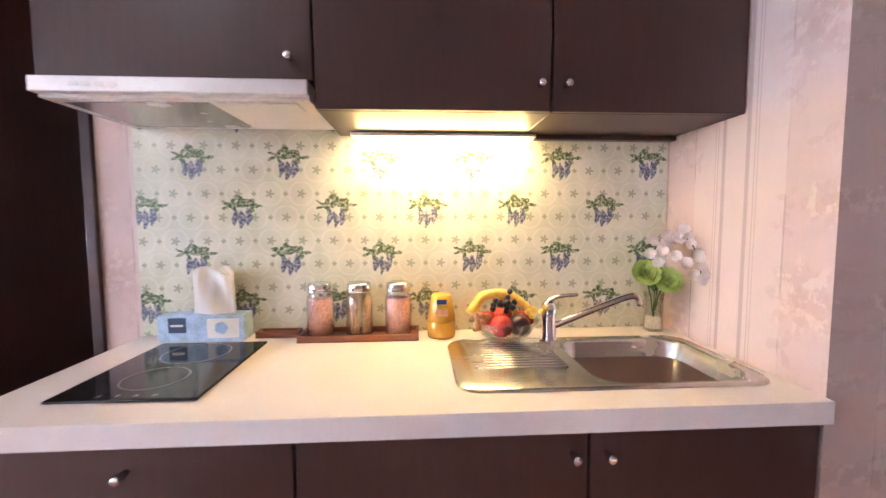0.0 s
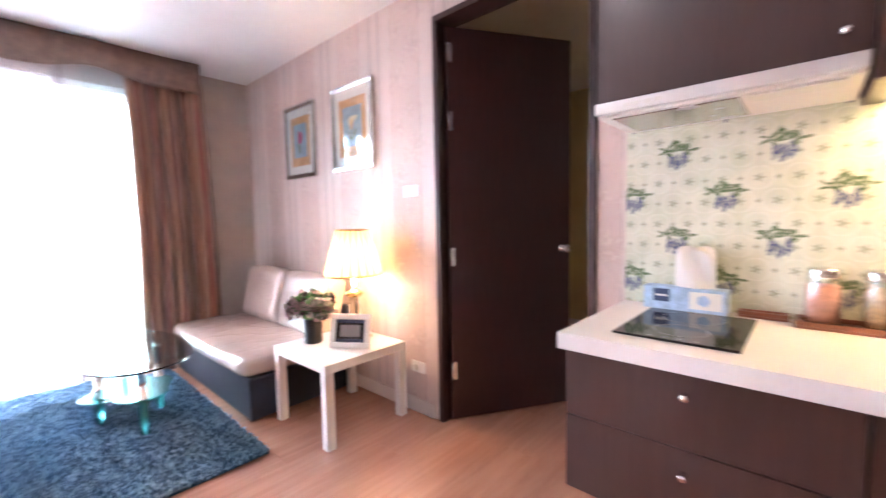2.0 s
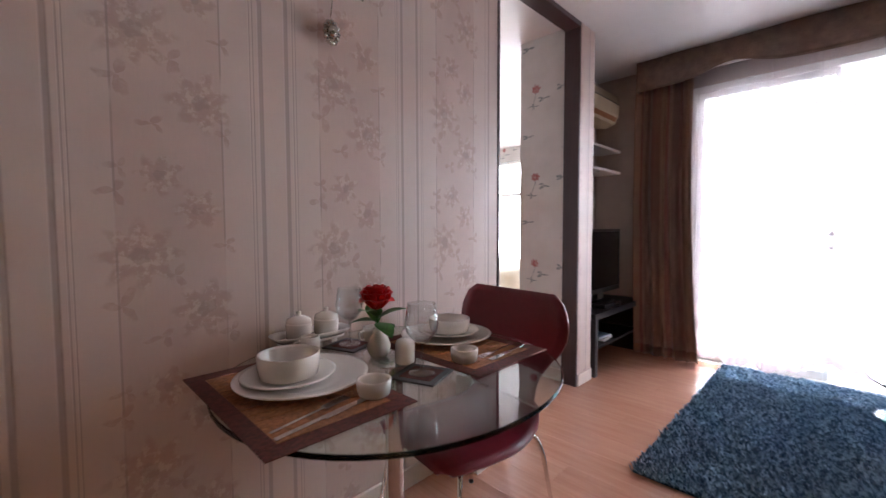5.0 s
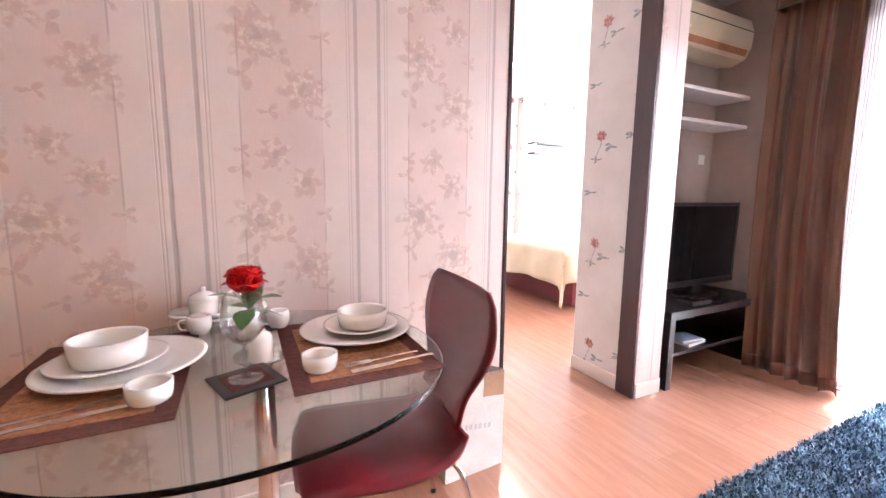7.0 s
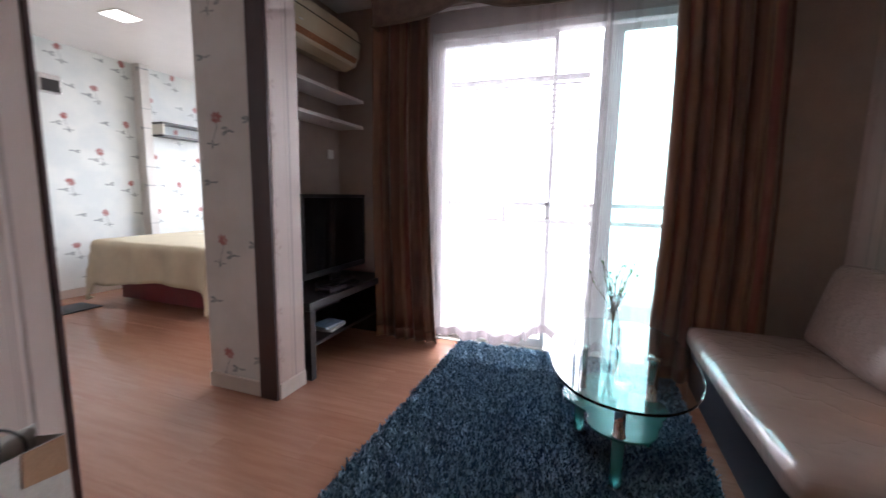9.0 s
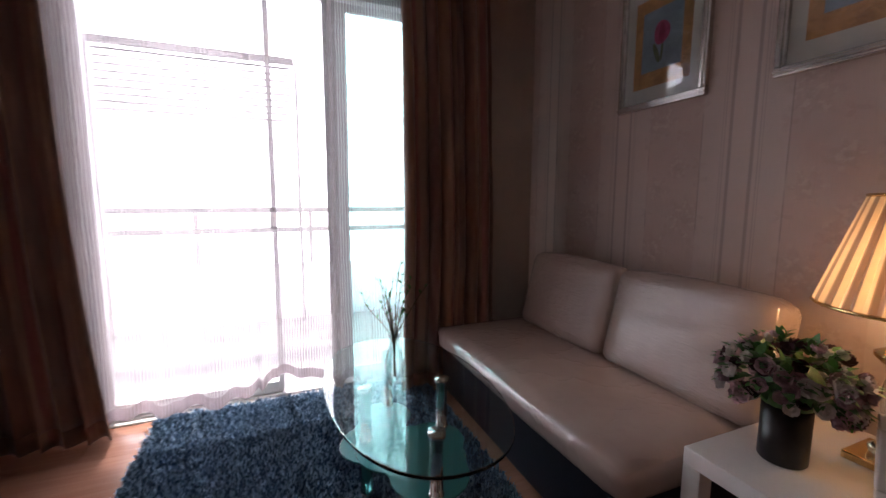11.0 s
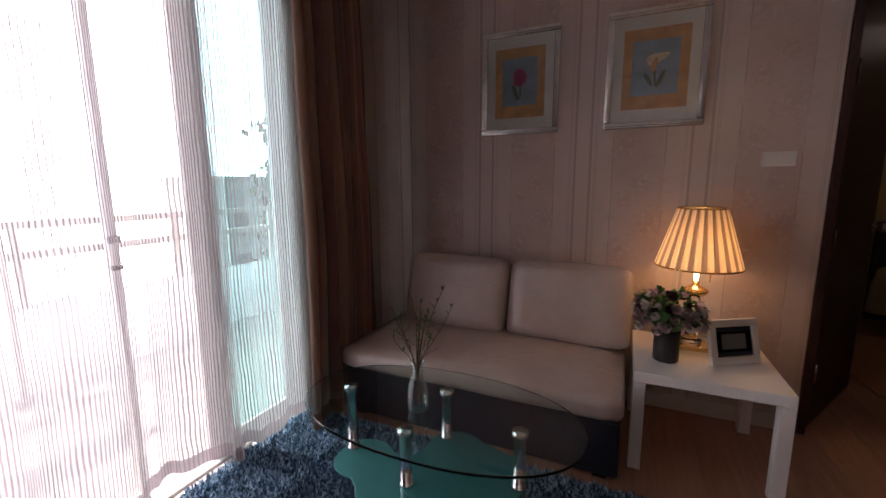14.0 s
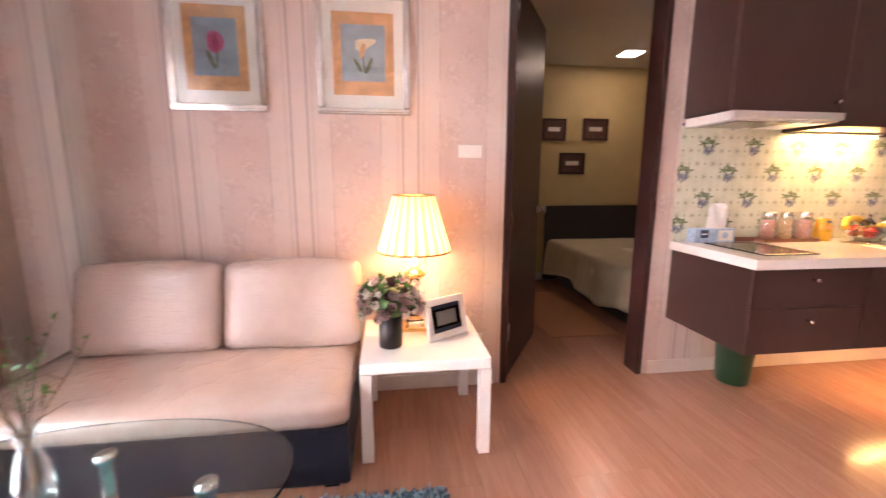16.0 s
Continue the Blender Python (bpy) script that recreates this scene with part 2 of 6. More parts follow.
def sheer_cloth(name):
    """Thin striped net: woven threads with gaps that let the daylight through."""
    n = Nodes(name)
    tree = n.tree
    uv = tree_uv(n)
    along = n.m("MULTIPLY_ADD", n.noise(9.0, 2.0), 0.010, uv[0])
    stripe = n.ramp(n.m("COSINE", n.m("MULTIPLY", along, 2 * math.pi / 0.0145)), 0.15, 0.5)
    hem = n.ramp(uv[1], 0.972, 0.974)
    clear = tree.nodes.new("ShaderNodeBsdfTransparent")
    clear.inputs[0].default_value = (1, 1, 1, 1)
    trans = tree.nodes.new("ShaderNodeBsdfTranslucent")
    n.put(trans.inputs[0], n.mix(n.m("MAXIMUM", stripe, hem), (0.82, 0.79, 0.79), (0.23, 0.19, 0.20)))
    diff = tree.nodes.new("ShaderNodeBsdfDiffuse")
    n.put(diff.inputs[0], n.mix(stripe, (0.78, 0.75, 0.74), (0.46, 0.41, 0.41)))
    thread = tree.nodes.new("ShaderNodeMixShader")
    thread.inputs[0].default_value = 0.35
    tree.links.new(trans.outputs[0], thread.inputs[1])
    tree.links.new(diff.outputs[0], thread.inputs[2])
    out = tree.nodes.new("ShaderNodeMixShader")
    cover = n.m("MAXIMUM", n.m("MULTIPLY_ADD", stripe, 0.72, 0.20), n.m("MULTIPLY", hem, 0.95))
    n.put(out.inputs[0], cover)
    tree.links.new(clear.outputs[0], out.inputs[1])
    tree.links.new(thread.outputs[0], out.inputs[2])
    tree.links.new(out.outputs[0], tree.nodes["Material Output"].inputs["Surface"])
    return n.mat


def drape_cloth(name):
    """Heavy striped drape in brown, rust, plum and charcoal."""
    n = Nodes(name)
    uv = tree_uv(n)
    u = n.m("ADD", uv[0], n.m("MULTIPLY", n.m("SUBTRACT", n.noise(2.0, 2.0), 0.5), 0.02))
    s = n.m("FLOORED_MODULO", u, 0.335)
    col = n.mix(n.ramp(s, 0.085, 0.092), (0.38, 0.215, 0.14), (0.26, 0.05, 0.05))
    col = n.mix(n.ramp(s, 0.13, 0.137), col, (0.27, 0.15, 0.10))
    col = n.mix(n.ramp(s, 0.175, 0.182), col, (0.060, 0.036, 0.034))
    col = n.mix(n.ramp(s, 0.235, 0.242), col, (0.15, 0.04, 0.04))
    col = n.mix(n.ramp(s, 0.285, 0.292), col, (0.20, 0.09, 0.055))
    weave = n.noise(400.0, 2.0)
    col = n.mix(0.5, col, (0.29, 0.155, 0.105))
    col = n.mix(n.m("MULTIPLY", n.ramp(n.noise(6.0, 4.0, stretch=(1, 1, 0.3)), 0.45, 0.7), 0.35), col, (0.40, 0.23, 0.16))
    col = n.mix(n.m("MULTIPLY", weave, 0.3), col, (0.06, 0.035, 0.03))
    n.bump(weave, 0.3, 0.001)
    return n.done(col, 0.75, Sheen_Weight=0.3)


def tree_uv(n):
    """Length along the cloth and height, from the mesh's own map."""
    node = n.tree.nodes.new("ShaderNodeUVMap")
    node.uv_map = "cloth"
    return n.xyz(node.outputs[0])


def leather(name, creased):
    """Pale tan cushion cover in clear plastic film, drawn smooth or gathered into fine creases."""
    n = Nodes(name)
    skew = n.xyz()
    co = n.vec(n.m("MULTIPLY_ADD", skew[2], 0.45, skew[0]), skew[1], skew[2])

    def ridged(scale, power, stretch):
        f = n.noise(scale, 3.0, co=co, rough=0.55, stretch=stretch)
        return n.m("POWER", n.m("SUBTRACT", 1.0, n.m("ABSOLUTE", n.m("MULTIPLY_ADD", f, 2.0, -1.0))), power)

    if creased:
        patch = n.ramp(n.noise(3.0, 2.0), 0.35, 0.6, 0.25, 1.0)
        film = n.m("MULTIPLY", n.m("ADD", ridged(13.0, 4.0, (0.55, 1, 2.4)), n.m("MULTIPLY", ridged(34.0, 3.0, (0.6, 1, 2.0)), 0.45)), patch)
        depth = 0.008
    else:
        film = n.m("ADD", n.m("MULTIPLY", ridged(4.0, 16.0, (1, 1, 1)), 0.5), n.m("MULTIPLY", n.noise(22.0, 2.0), 0.12))
        depth = 0.006
    n.bump(film, 0.15, 0.004)
    wrap = n.tree.nodes.new("ShaderNodeBump")
    wrap.inputs["Strength"].default_value, wrap.inputs["Distance"].default_value = 0.75, depth
    n.put(wrap.inputs["Height"], film)
    n.put(n.bsdf.inputs["Coat Normal"], wrap.outputs[0])
    col = n.mix(n.ramp(n.noise(3.0, 3.0), 0.3, 0.7), (0.45, 0.332, 0.282), (0.53, 0.405, 0.35))
    return n.done(col, 0.30, Coat_Weight=1.0, Coat_Roughness=0.07, Coat_IOR=1.8)


def shag(name):
    n = Nodes(name)
    col = n.mix(n.ramp(n.island(), 0.15, 0.95), (0.026, 0.080, 0.145), (0.37, 0.54, 0.70))
    col = n.mix(n.ramp(n.noise(2.5, 3.0), 0.35, 0.65), col, n.mix(0.3, col, (0.06, 0.14, 0.23)))
    return n.done(col, 0.8)


M = {}
M["paper_x"] = wallpaper("floral_wallpaper", 0, 3.714)
M["paper_n"] = wallpaper("floral_wallpaper_north", 0, 1.667, 0.35)
M["paper_y"] = wallpaper("floral_wallpaper_side", 1, -0.31, 0.5)
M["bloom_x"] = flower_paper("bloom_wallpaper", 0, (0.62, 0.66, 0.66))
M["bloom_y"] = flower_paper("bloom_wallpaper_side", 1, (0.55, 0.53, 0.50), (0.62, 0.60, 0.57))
M["niche"] = plain("beige_paper", (0.45, 0.36, 0.31), 0.6, vary=0.08, bump=0.15)
M["ceiling"] = plain("white_ceiling_paint", (0.74, 0.71, 0.70), 0.34, vary=0.03, bump=0.05, fine=200)
M["yellow"] = plain("yellow_paint", (0.55, 0.42, 0.20), 0.6, vary=0.05)
M["cream"] = plain("cream_paint", (0.62, 0.54, 0.48), 0.45, vary=0.05)
M["floor"] = wood("laminate_plank", (0.34, 0.158, 0.098), (0.47, 0.245, 0.165), 1, 5.0, 0.24, 0.25)
M["joint"] = plain("dark_joint", (0.12, 0.06, 0.035), 0.8)
M["dark"] = wood("dark_stained_wood", (0.027, 0.009, 0.008), (0.050, 0.016, 0.014), 2, 9.0, 0.40, 0.0)
M["cab"] = wood("dark_brown_laminate", (0.047, 0.021, 0.017), (0.060, 0.028, 0.023), 2, 12.0, 0.38, 0.05)
M["black"] = plain("black_brown_lacquer", (0.018, 0.014, 0.014), 0.35, vary=0.25)
M["worktop"] = plain("white_worktop", (0.74, 0.68, 0.65), 0.22, vary=0.03, scale=3)
M["print"] = tile_print("printed_splashback")
M["steel"] = plain("brushed_steel", (0.60, 0.58, 0.57), 0.26, 1.0, vary=0.04, scale=8)
M["hoodmetal"] = plain("pale_anodised_metal", (0.80, 0.78, 0.77), 0.30, 0.8, vary=0.03)
M["chrome"] = plain("chrome", (0.78, 0.77, 0.76), 0.10, 1.0, vary=0.03)
M["silver"] = plain("silver_moulding", (0.62, 0.60, 0.57), 0.24, 1.0, vary=0.15, scale=25, bump=0.1)
M["white"] = plain("white_lacquer", (0.78, 0.74, 0.71), 0.30, vary=0.03)
M["china"] = plain("white_china", (0.80, 0.75, 0.71), 0.12, vary=0.02)
M["plastic"] = plain("white_plastic", (0.75, 0.72, 0.68), 0.35, vary=0.03)
M["aircon"] = plain("aged_cream_plastic", (0.62, 0.50, 0.34), 0.38, vary=0.05)
M["screen"] = plain("black_glass_screen", (0.008, 0.008, 0.009), 0.08, vary=0.2)
M["hob"] = plain("black_ceramic_glass", (0.012, 0.012, 0.013), 0.06, vary=0.2)
M["leather"] = leather("film_wrapped_leather", False)
M["creased"] = leather("creased_film_leather", True)
M["base"] = plain("black_leatherette", (0.015, 0.016, 0.028), 0.42, vary=0.3, bump=0.25)
M["shag"] = shag("blue_shag_pile")
M["backing"] = plain("rug_backing", (0.02, 0.06, 0.09), 0.9, vary=0.3)
M["red"] = plain("maroon_lacquered_plywood", (0.165, 0.012, 0.020), 0.30, vary=0.14, scale=5, fine=60, Coat_Weight=0.3, Coat_Roughness=0.15)
M["taupe"] = plain("taupe_paint", (0.17, 0.125, 0.10), 0.6, vary=0.06)
M["sheer"] = sheer_cloth("striped_sheer")
M["drape"] = drape_cloth("striped_drape")
M["valance"] = plain("brown_valance_cloth", (0.20, 0.135, 0.105), 0.75, vary=0.25, scale=14, bump=0.3)
M["glass"] = glass("clear_glass", (0.97, 0.99, 0.985))
M["thin"] = thin_glass("thin_clear_glass", (0.965, 0.975, 0.975))
M["pane"] = glass("clear_window_glass", (0.98, 0.99, 0.99), ior=1.1)
M["teal_pane"] = glass("teal_tinted_glass", (0.36, 0.68, 0.66), ior=1.1)
M["teal"] = plain("frosted_teal_glass", (0.10, 0.42, 0.42), 0.18, vary=0.06, Transmission_Weight=0.55)
M["table_glass"] = glass("greenish_glass", (0.86, 0.97, 0.95))
M["alu"] = plain("white_aluminium", (0.82, 0.81, 0.80), 0.35, vary=0.04)
M["frosted"] = plain("frosted_white_glass", (0.88, 0.89, 0.92), 0.5, vary=0.03, Transmission_Weight=0.85)
# grey puts the shade between the white blind's slats into their colour
M["slat"] = plain("blind_shade_grey", (0.42, 0.40, 0.40), 0.5, vary=0.1)
M["concrete"] = plain("balcony_concrete", (0.55, 0.53, 0.50), 0.8, vary=0.12, bump=0.3)
M["tileout"] = plain("pale_balcony_tile", (0.60, 0.58, 0.55), 0.5, vary=0.08)
M["foliage"] = plain("leaf_green", (0.045, 0.10, 0.030), 0.55, vary=0.5, scale=30)
M["linen"] = plain("white_bed_linen", (0.78, 0.74, 0.66), 0.8, vary=0.04, bump=0.3, scale=4)
M["spread"] = plain("cream_bedspread", (0.62, 0.55, 0.40), 0.85, vary=0.08, bump=0.4, fine=240)
M["mat_red"] = plain("woven_red_brown_mat", (0.11, 0.028, 0.020), 0.7, vary=0.4, scale=60, bump=0.4)
M["straw"] = plain("straw_weave", (0.36, 0.15, 0.065), 0.7, vary=0.35, scale=90, bump=0.4)
M["sill"] = plain("white_stone", (0.78, 0.77, 0.75), 0.35, vary=0.04)
M["paper"] = plain("white_card", (0.78, 0.74, 0.69), 0.7, vary=0.04)


def glow(name, color, strength):
    mat = bpy.data.materials.new(name)
    mat.use_nodes = True
    b = mat.node_tree.nodes["Principled BSDF"]
    b.inputs["Base Color"].default_value = (*color, 1)
    b.inputs["Emission Color"].default_value = (*color, 1)
    b.inputs["Emission Strength"].default_value = strength
    return mat


M["strip"] = glow("warm_strip_glow", (1.0, 0.66, 0.22), 9.0)
M["strip_low"] = glow("amber_strip_glow", (1.0, 0.55, 0.18), 6.0)
M["downlight"] = glow("white_panel_glow", (1.0, 0.96, 0.88), 5.0)
M["bulb"] = glow("warm_bulb_glow", (1.0, 0.62, 0.25), 25.0)
M["haze"] = glow("bright_hazy_sky", (0.97, 0.985, 1.0), 10.0)


# ---- mesh helpers ----
def box(x0, x1, y0, y1, z0, z1, bevel=0.0, seg=2, bm=None):
    """A box from corner to corner, with rounded edges; joined into bm where one is given."""
    b = bmesh.new()
    bmesh.ops.create_cube(b, size=1.0)
    for v in b.verts:
        v.co = Vector(((x0 + x1) / 2 + v.co.x * abs(x1 - x0), (y0 + y1) / 2 + v.co.y * abs(y1 - y0), (z0 + z1) / 2 + v.co.z * abs(z1 - z0)))
    if bevel:
        bmesh.ops.bevel(b, geom=b.edges[:], offset=bevel, segments=seg, profile=0.5, affect="EDGES", clamp_overlap=True)
    return join(bm, b) if bm is not None else b


def join(bm, other, m=None):
    """Adds other to bm, moved by m, and frees it."""
    if m is not None:
        other.transform(m)
    vs = [bm.verts.new(v.co) for v in other.verts]
    other.verts.index_update()
    for f in other.faces:
        try:
            g = bm.faces.new([vs[v.index] for v in f.verts])
            g.smooth = f.smooth
        except ValueError:
            pass
    other.free()
    return bm


def lathe(profile, n=32, bm=None, at=(0, 0, 0), squash=1.0):
    """Turns a profile of (radius, height) about the upright axis."""
    b = bm if bm is not None else bmesh.new()
    rings = []
    for r, z in profile:
        if r < 1e-5:
            rings.append([b.verts.new((at[0], at[1], at[2] + z))])
        else:
            rings.append([b.verts.new((at[0] + r * math.cos(2 * math.pi * i / n), at[1] + squash * r * math.sin(2 * math.pi * i / n), at[2] + z)) for i in range(n)])
    for a, c in zip(rings, rings[1:]):
        for i in range(n):
            j = (i + 1) % n
            q = [a[i % len(a)], a[j % len(a)], c[j % len(c)], c[i % len(c)]]
            q = list(dict.fromkeys(q))
            if len(q) > 2:
                b.faces.new(q).smooth = True
    return b


def tube(points, r, n=10, bm=None, taper=1.0):
    """A round bar along points."""
    b = bm if bm is not None else bmesh.new()
    pts = [Vector(p) for p in points]
    rings, ref = [], None
    for i, p in enumerate(pts):
        d = (pts[min(i + 1, len(pts) - 1)] - pts[max(i - 1, 0)]).normalized()
        if ref is None:
            ref = d.orthogonal().normalized()
        ref = (ref - d * ref.dot(d)).normalized()
        s = d.cross(ref)
        k = r * (1 + (taper - 1) * i / max(1, len(pts) - 1))
        rings.append([b.verts.new(p + k * (math.cos(2 * math.pi * j / n) * ref + math.sin(2 * math.pi * j / n) * s)) for j in range(n)])
    for a, c in zip(rings, rings[1:]):
        for j in range(n):
            b.faces.new((a[j], a[(j + 1) % n], c[(j + 1) % n], c[j])).smooth = True
    b.faces.new(rings[0][::-1])
    b.faces.new(rings[-1])
    return b


def curve(pts, steps=8):
    """A smooth line through points."""
    p = [Vector(q) for q in pts]
    p = [2 * p[0] - p[1]] + p + [2 * p[-1] - p[-2]]
    out = []
    for i in range(1, len(p) - 2):
        for k in range(steps):
            t = k / steps
            a, b, c, d = p[i - 1], p[i], p[i + 1], p[i + 2]
            out.append(0.5 * (2 * b + (c - a) * t + (2 * a - 5 * b + 4 * c - d) * t * t + (3 * b - 3 * c + d - a) * t ** 3))
    out.append(p[-2])
    return out


def slab(outline, z0, z1, bevel=0.0, bm=None):
    """A plate with the given outline."""
    b = bmesh.new()
    f = b.faces.new([b.verts.new((x, y, z0)) for x, y in outline])
    top = bmesh.ops.extrude_face_region(b, geom=[f])
    bmesh.ops.translate(b, verts=[v for v in top["geom"] if isinstance(v, bmesh.types.BMVert)], vec=(0, 0, z1 - z0))
    bmesh.ops.recalc_face_normals(b, faces=b.faces[:])
    if bevel:
        edges = [e for e in b.edges if abs(e.verts[0].co.z - e.verts[1].co.z) < 1e-6]
        bmesh.ops.bevel(b, geom=edges, offset=bevel, segments=2, profile=0.5, affect="EDGES", clamp_overlap=True)
    return join(bm, b) if bm is not None else b


def finish(name, bm, mat, smooth=False):
    bmesh.ops.recalc_face_normals(bm, faces=bm.faces[:])
    me = bpy.data.meshes.new(name)
    if smooth:
        for f in bm.faces:
            f.smooth = True
    bm.to_mesh(me)
    bm.free()
    if mat is not None:
        me.materials.append(mat)
    return new(name, me)


def part(name, bm, mat, parent, label="", smooth=False):
    ob = finish(name, bm, mat, smooth)
    ob.parent = parent
    return tagged(ob, label)


def thing(name, at, label, category, group="", rz=0.0):
    ob = new(name)
    ob.empty_display_size = 0.1
    ob.matrix_world = pose(*at, 0, 0, rz)
    return tagged(ob, label, category, group)


def solid(name, bm, mat, label, category="", kind="", smooth=False, group=""):
    return tagged(finish(name, bm, mat, smooth), label, category, group, kind)


def structure(name, bm, mat, label, category=""):
    return solid(name, bm, mat, label, category or name.split("_")[0], "structure")


# ---- the setting ----
CEIL = 2.60
WEST = 0.25
SOUTH = -3.0

structure("wall_north", join(join(box(WEST, 2.80, 0, 0.12, 0, CEIL), box(3.76, 5.82, 0, 0.12, 0, CEIL)), box(2.80, 3.76, 0, 0.12, 2.40, CEIL)),
          M["paper_n"], "pinkish beige wallpaper wall with grooved stripes and pressed flowers")
structure("wall_kitchen_side", box(5.70, 5.82, -0.60, 0, 0, CEIL), M["paper_y"], "beige floral wallpaper wall beside the worktop", "wall")
structure("wall_east_stub", box(5.822, 7.0, -0.60, -0.48, 0, CEIL), M["paper_x"], "beige wallpaper wall beside the kitchen", "wall")
# out of view; dark colour added to cut the light bounced into the room
structure("wall_east", box(7.0, 7.12, -3.12, -0.48, 0, CEIL), M["taupe"], "unseen entrance wall, dark taupe to dim the room", "wall")
structure("wall_south", box(2.50, 7.0, SOUTH - 0.12, SOUTH, 0, CEIL), M["paper_x"], "pinkish beige wallpaper wall behind the dining table", "wall")
structure("wall_pier", box(1.315, 1.53, -3.45, SOUTH, 0, CEIL), M["paper_x"], "narrow wallpapered pier beside the bedroom opening", "wall")
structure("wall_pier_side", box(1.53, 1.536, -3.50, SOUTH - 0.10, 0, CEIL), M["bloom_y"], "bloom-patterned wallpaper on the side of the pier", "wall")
structure("wall_niche", box(WEST - 0.12, 1.53, -3.50, -3.45, 0, CEIL), M["niche"], "plain beige back wall of the television niche", "wall")
_w = join(box(WEST - 0.12, WEST, -3.45, -2.62, 0, CEIL), box(WEST - 0.12, WEST, -0.83, 0.12, 0, CEIL))
structure("wall_west", join(_w, box(WEST - 0.12, WEST, -2.62, -0.83, 2.36, CEIL)), M["niche"], "beige wall around the balcony door", "wall")
# bedroom beyond the opening in the south wall
structure("wall_bedroom_south", box(-1.75, 4.2, -6.67, -6.55, 0, CEIL), M["bloom_x"], "white wallpaper with scattered red blooms", "wall")
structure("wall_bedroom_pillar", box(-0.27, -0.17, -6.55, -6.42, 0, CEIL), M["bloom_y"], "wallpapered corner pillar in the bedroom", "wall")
structure("wall_bedroom_north", box(-1.75, WEST - 0.12, -3.57, -3.45, 0, CEIL), M["bloom_x"], "bloom-patterned bedroom wall", "wall")
_w = join(box(-1.87, -1.75, -3.57, -3.45, 0, CEIL), box(-1.87, -1.75, -6.67, -6.45, 0, CEIL))
_w = join(_w, box(-1.87, -1.75, -6.45, -3.57, 0, 0.55))
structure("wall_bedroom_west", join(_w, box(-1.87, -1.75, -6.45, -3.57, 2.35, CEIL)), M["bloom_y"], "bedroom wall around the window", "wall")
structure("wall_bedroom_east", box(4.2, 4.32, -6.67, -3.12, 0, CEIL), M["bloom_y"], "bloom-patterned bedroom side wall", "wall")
# bedroom beyond the door in the north wall
structure("wall_guest_north", box(2.2, 6.0, 2.55, 2.67, 0, CEIL), M["yellow"], "mustard yellow wall above the bed head", "wall")
structure("wall_guest_west", box(2.08, 2.2, 0.12, 2.67, 0, CEIL), M["yellow"], "mustard yellow side wall", "wall")
structure("wall_guest_east", box(6.0, 6.12, 0.12, 2.67, 0, CEIL), M["yellow"], "mustard yellow side wall", "wall")

structure("ceiling", join(join(box(WEST - 0.12, 7.12, -3.57, 2.67, CEIL, CEIL + 0.12), box(-1.87, 7.12, -6.67, -3.57, CEIL, CEIL + 0.12)), box(-1.87, WEST - 0.12, -3.57, -3.45, CEIL, CEIL + 0.12)), M["ceiling"], "smooth white painted ceiling")
structure("floor", box(-1.87, 7.12, -6.67, 2.67, -0.14, -0.012), M["joint"], "warm reddish laminate plank floor")


def skirting(name, x0, x1, y0, y1):
    structure(name, box(x0, x1, y0, y1, 0, 0.09, 0.004), M["cream"], "cream painted skirting board", "baseboard")


skirting("baseboard_north", WEST, 2.76, -0.014, -0.001)
skirting("baseboard_kitchen", 3.80, 5.69, -0.014, -0.001)
skirting("baseboard_south", 2.52, 6.99, SOUTH + 0.001, SOUTH + 0.014)
skirting("baseboard_pier", 1.321, 1.535, SOUTH + 0.001, SOUTH + 0.014)
skirting("baseboard_pier_side", 1.538, 1.552, -3.50, SOUTH - 0.118)
skirting("baseboard_bedroom", -1.74, 4.19, -6.549, -6.535)
skirting("baseboard_guest", 2.21, 5.99, 2.536, 2.549)


# balcony door: aluminium frame, three tall panes, the end one tinted
def balcony_door():
    d = thing("door_1", (WEST - 0.06, -1.725, 0), "white aluminium sliding balcony door with tall panes", "door")
    tagged(d, kind="structure")
    h, w = 2.355, 0.893
    bm = join(join(box(-0.05, 0.05, -w, w, 0.0, 0.018, 0.004), box(-0.05, 0.05, -w, w, h - 0.05, h, 0.004)),
              join(box(-0.05, 0.05, -w, -w + 0.045, 0.018, h - 0.05, 0.004), box(-0.05, 0.05, w - 0.045, w, 0.018, h - 0.05, 0.004)))
    part("door_frame", bm, M["alu"], d)
    for i, (a, b) in enumerate(((-0.845, 0.035), (-0.842, 0.030), (0.32, 0.845))):
        x = (-0.025, 0.005, -0.025)[i]
        e, c = (0.13, 0.045) if i == 2 else (0.045, 0.026)
        leaf = join(join(box(x, x + 0.025, a, a + e, 0.022, h - 0.055, 0.003), box(x, x + 0.025, b - c, b, 0.022, h - 0.055, 0.003)),
                    join(box(x, x + 0.025, a + e, b - c, 0.022, 0.09, 0.003), box(x, x + 0.025, a + e, b - c, h - 0.10, h - 0.055, 0.003)))
        f = part("sash", leaf, M["alu"], d)
        p = part("pane", box(x + 0.010, x + 0.015, a + e - 0.005, b - c + 0.005, 0.08, h - 0.09), M["teal_pane" if i == 2 else "pane"], f,
                 "teal tinted pane" if i == 2 else "")
        p.visible_shadow = False
    lock = part("lock", box(0.031, 0.048, -0.003, 0.025, 1.018, 1.098, 0.004), M["plastic"], d, "cream latch plate")
    for z0, z1 in ((1.0, 1.0175), (1.0985, 1.125)):
        part("latch_cap", box(0.031, 0.052, -0.006, 0.028, z0, z1, 0.003), M["black"], lock, "black cap")


balcony_door()


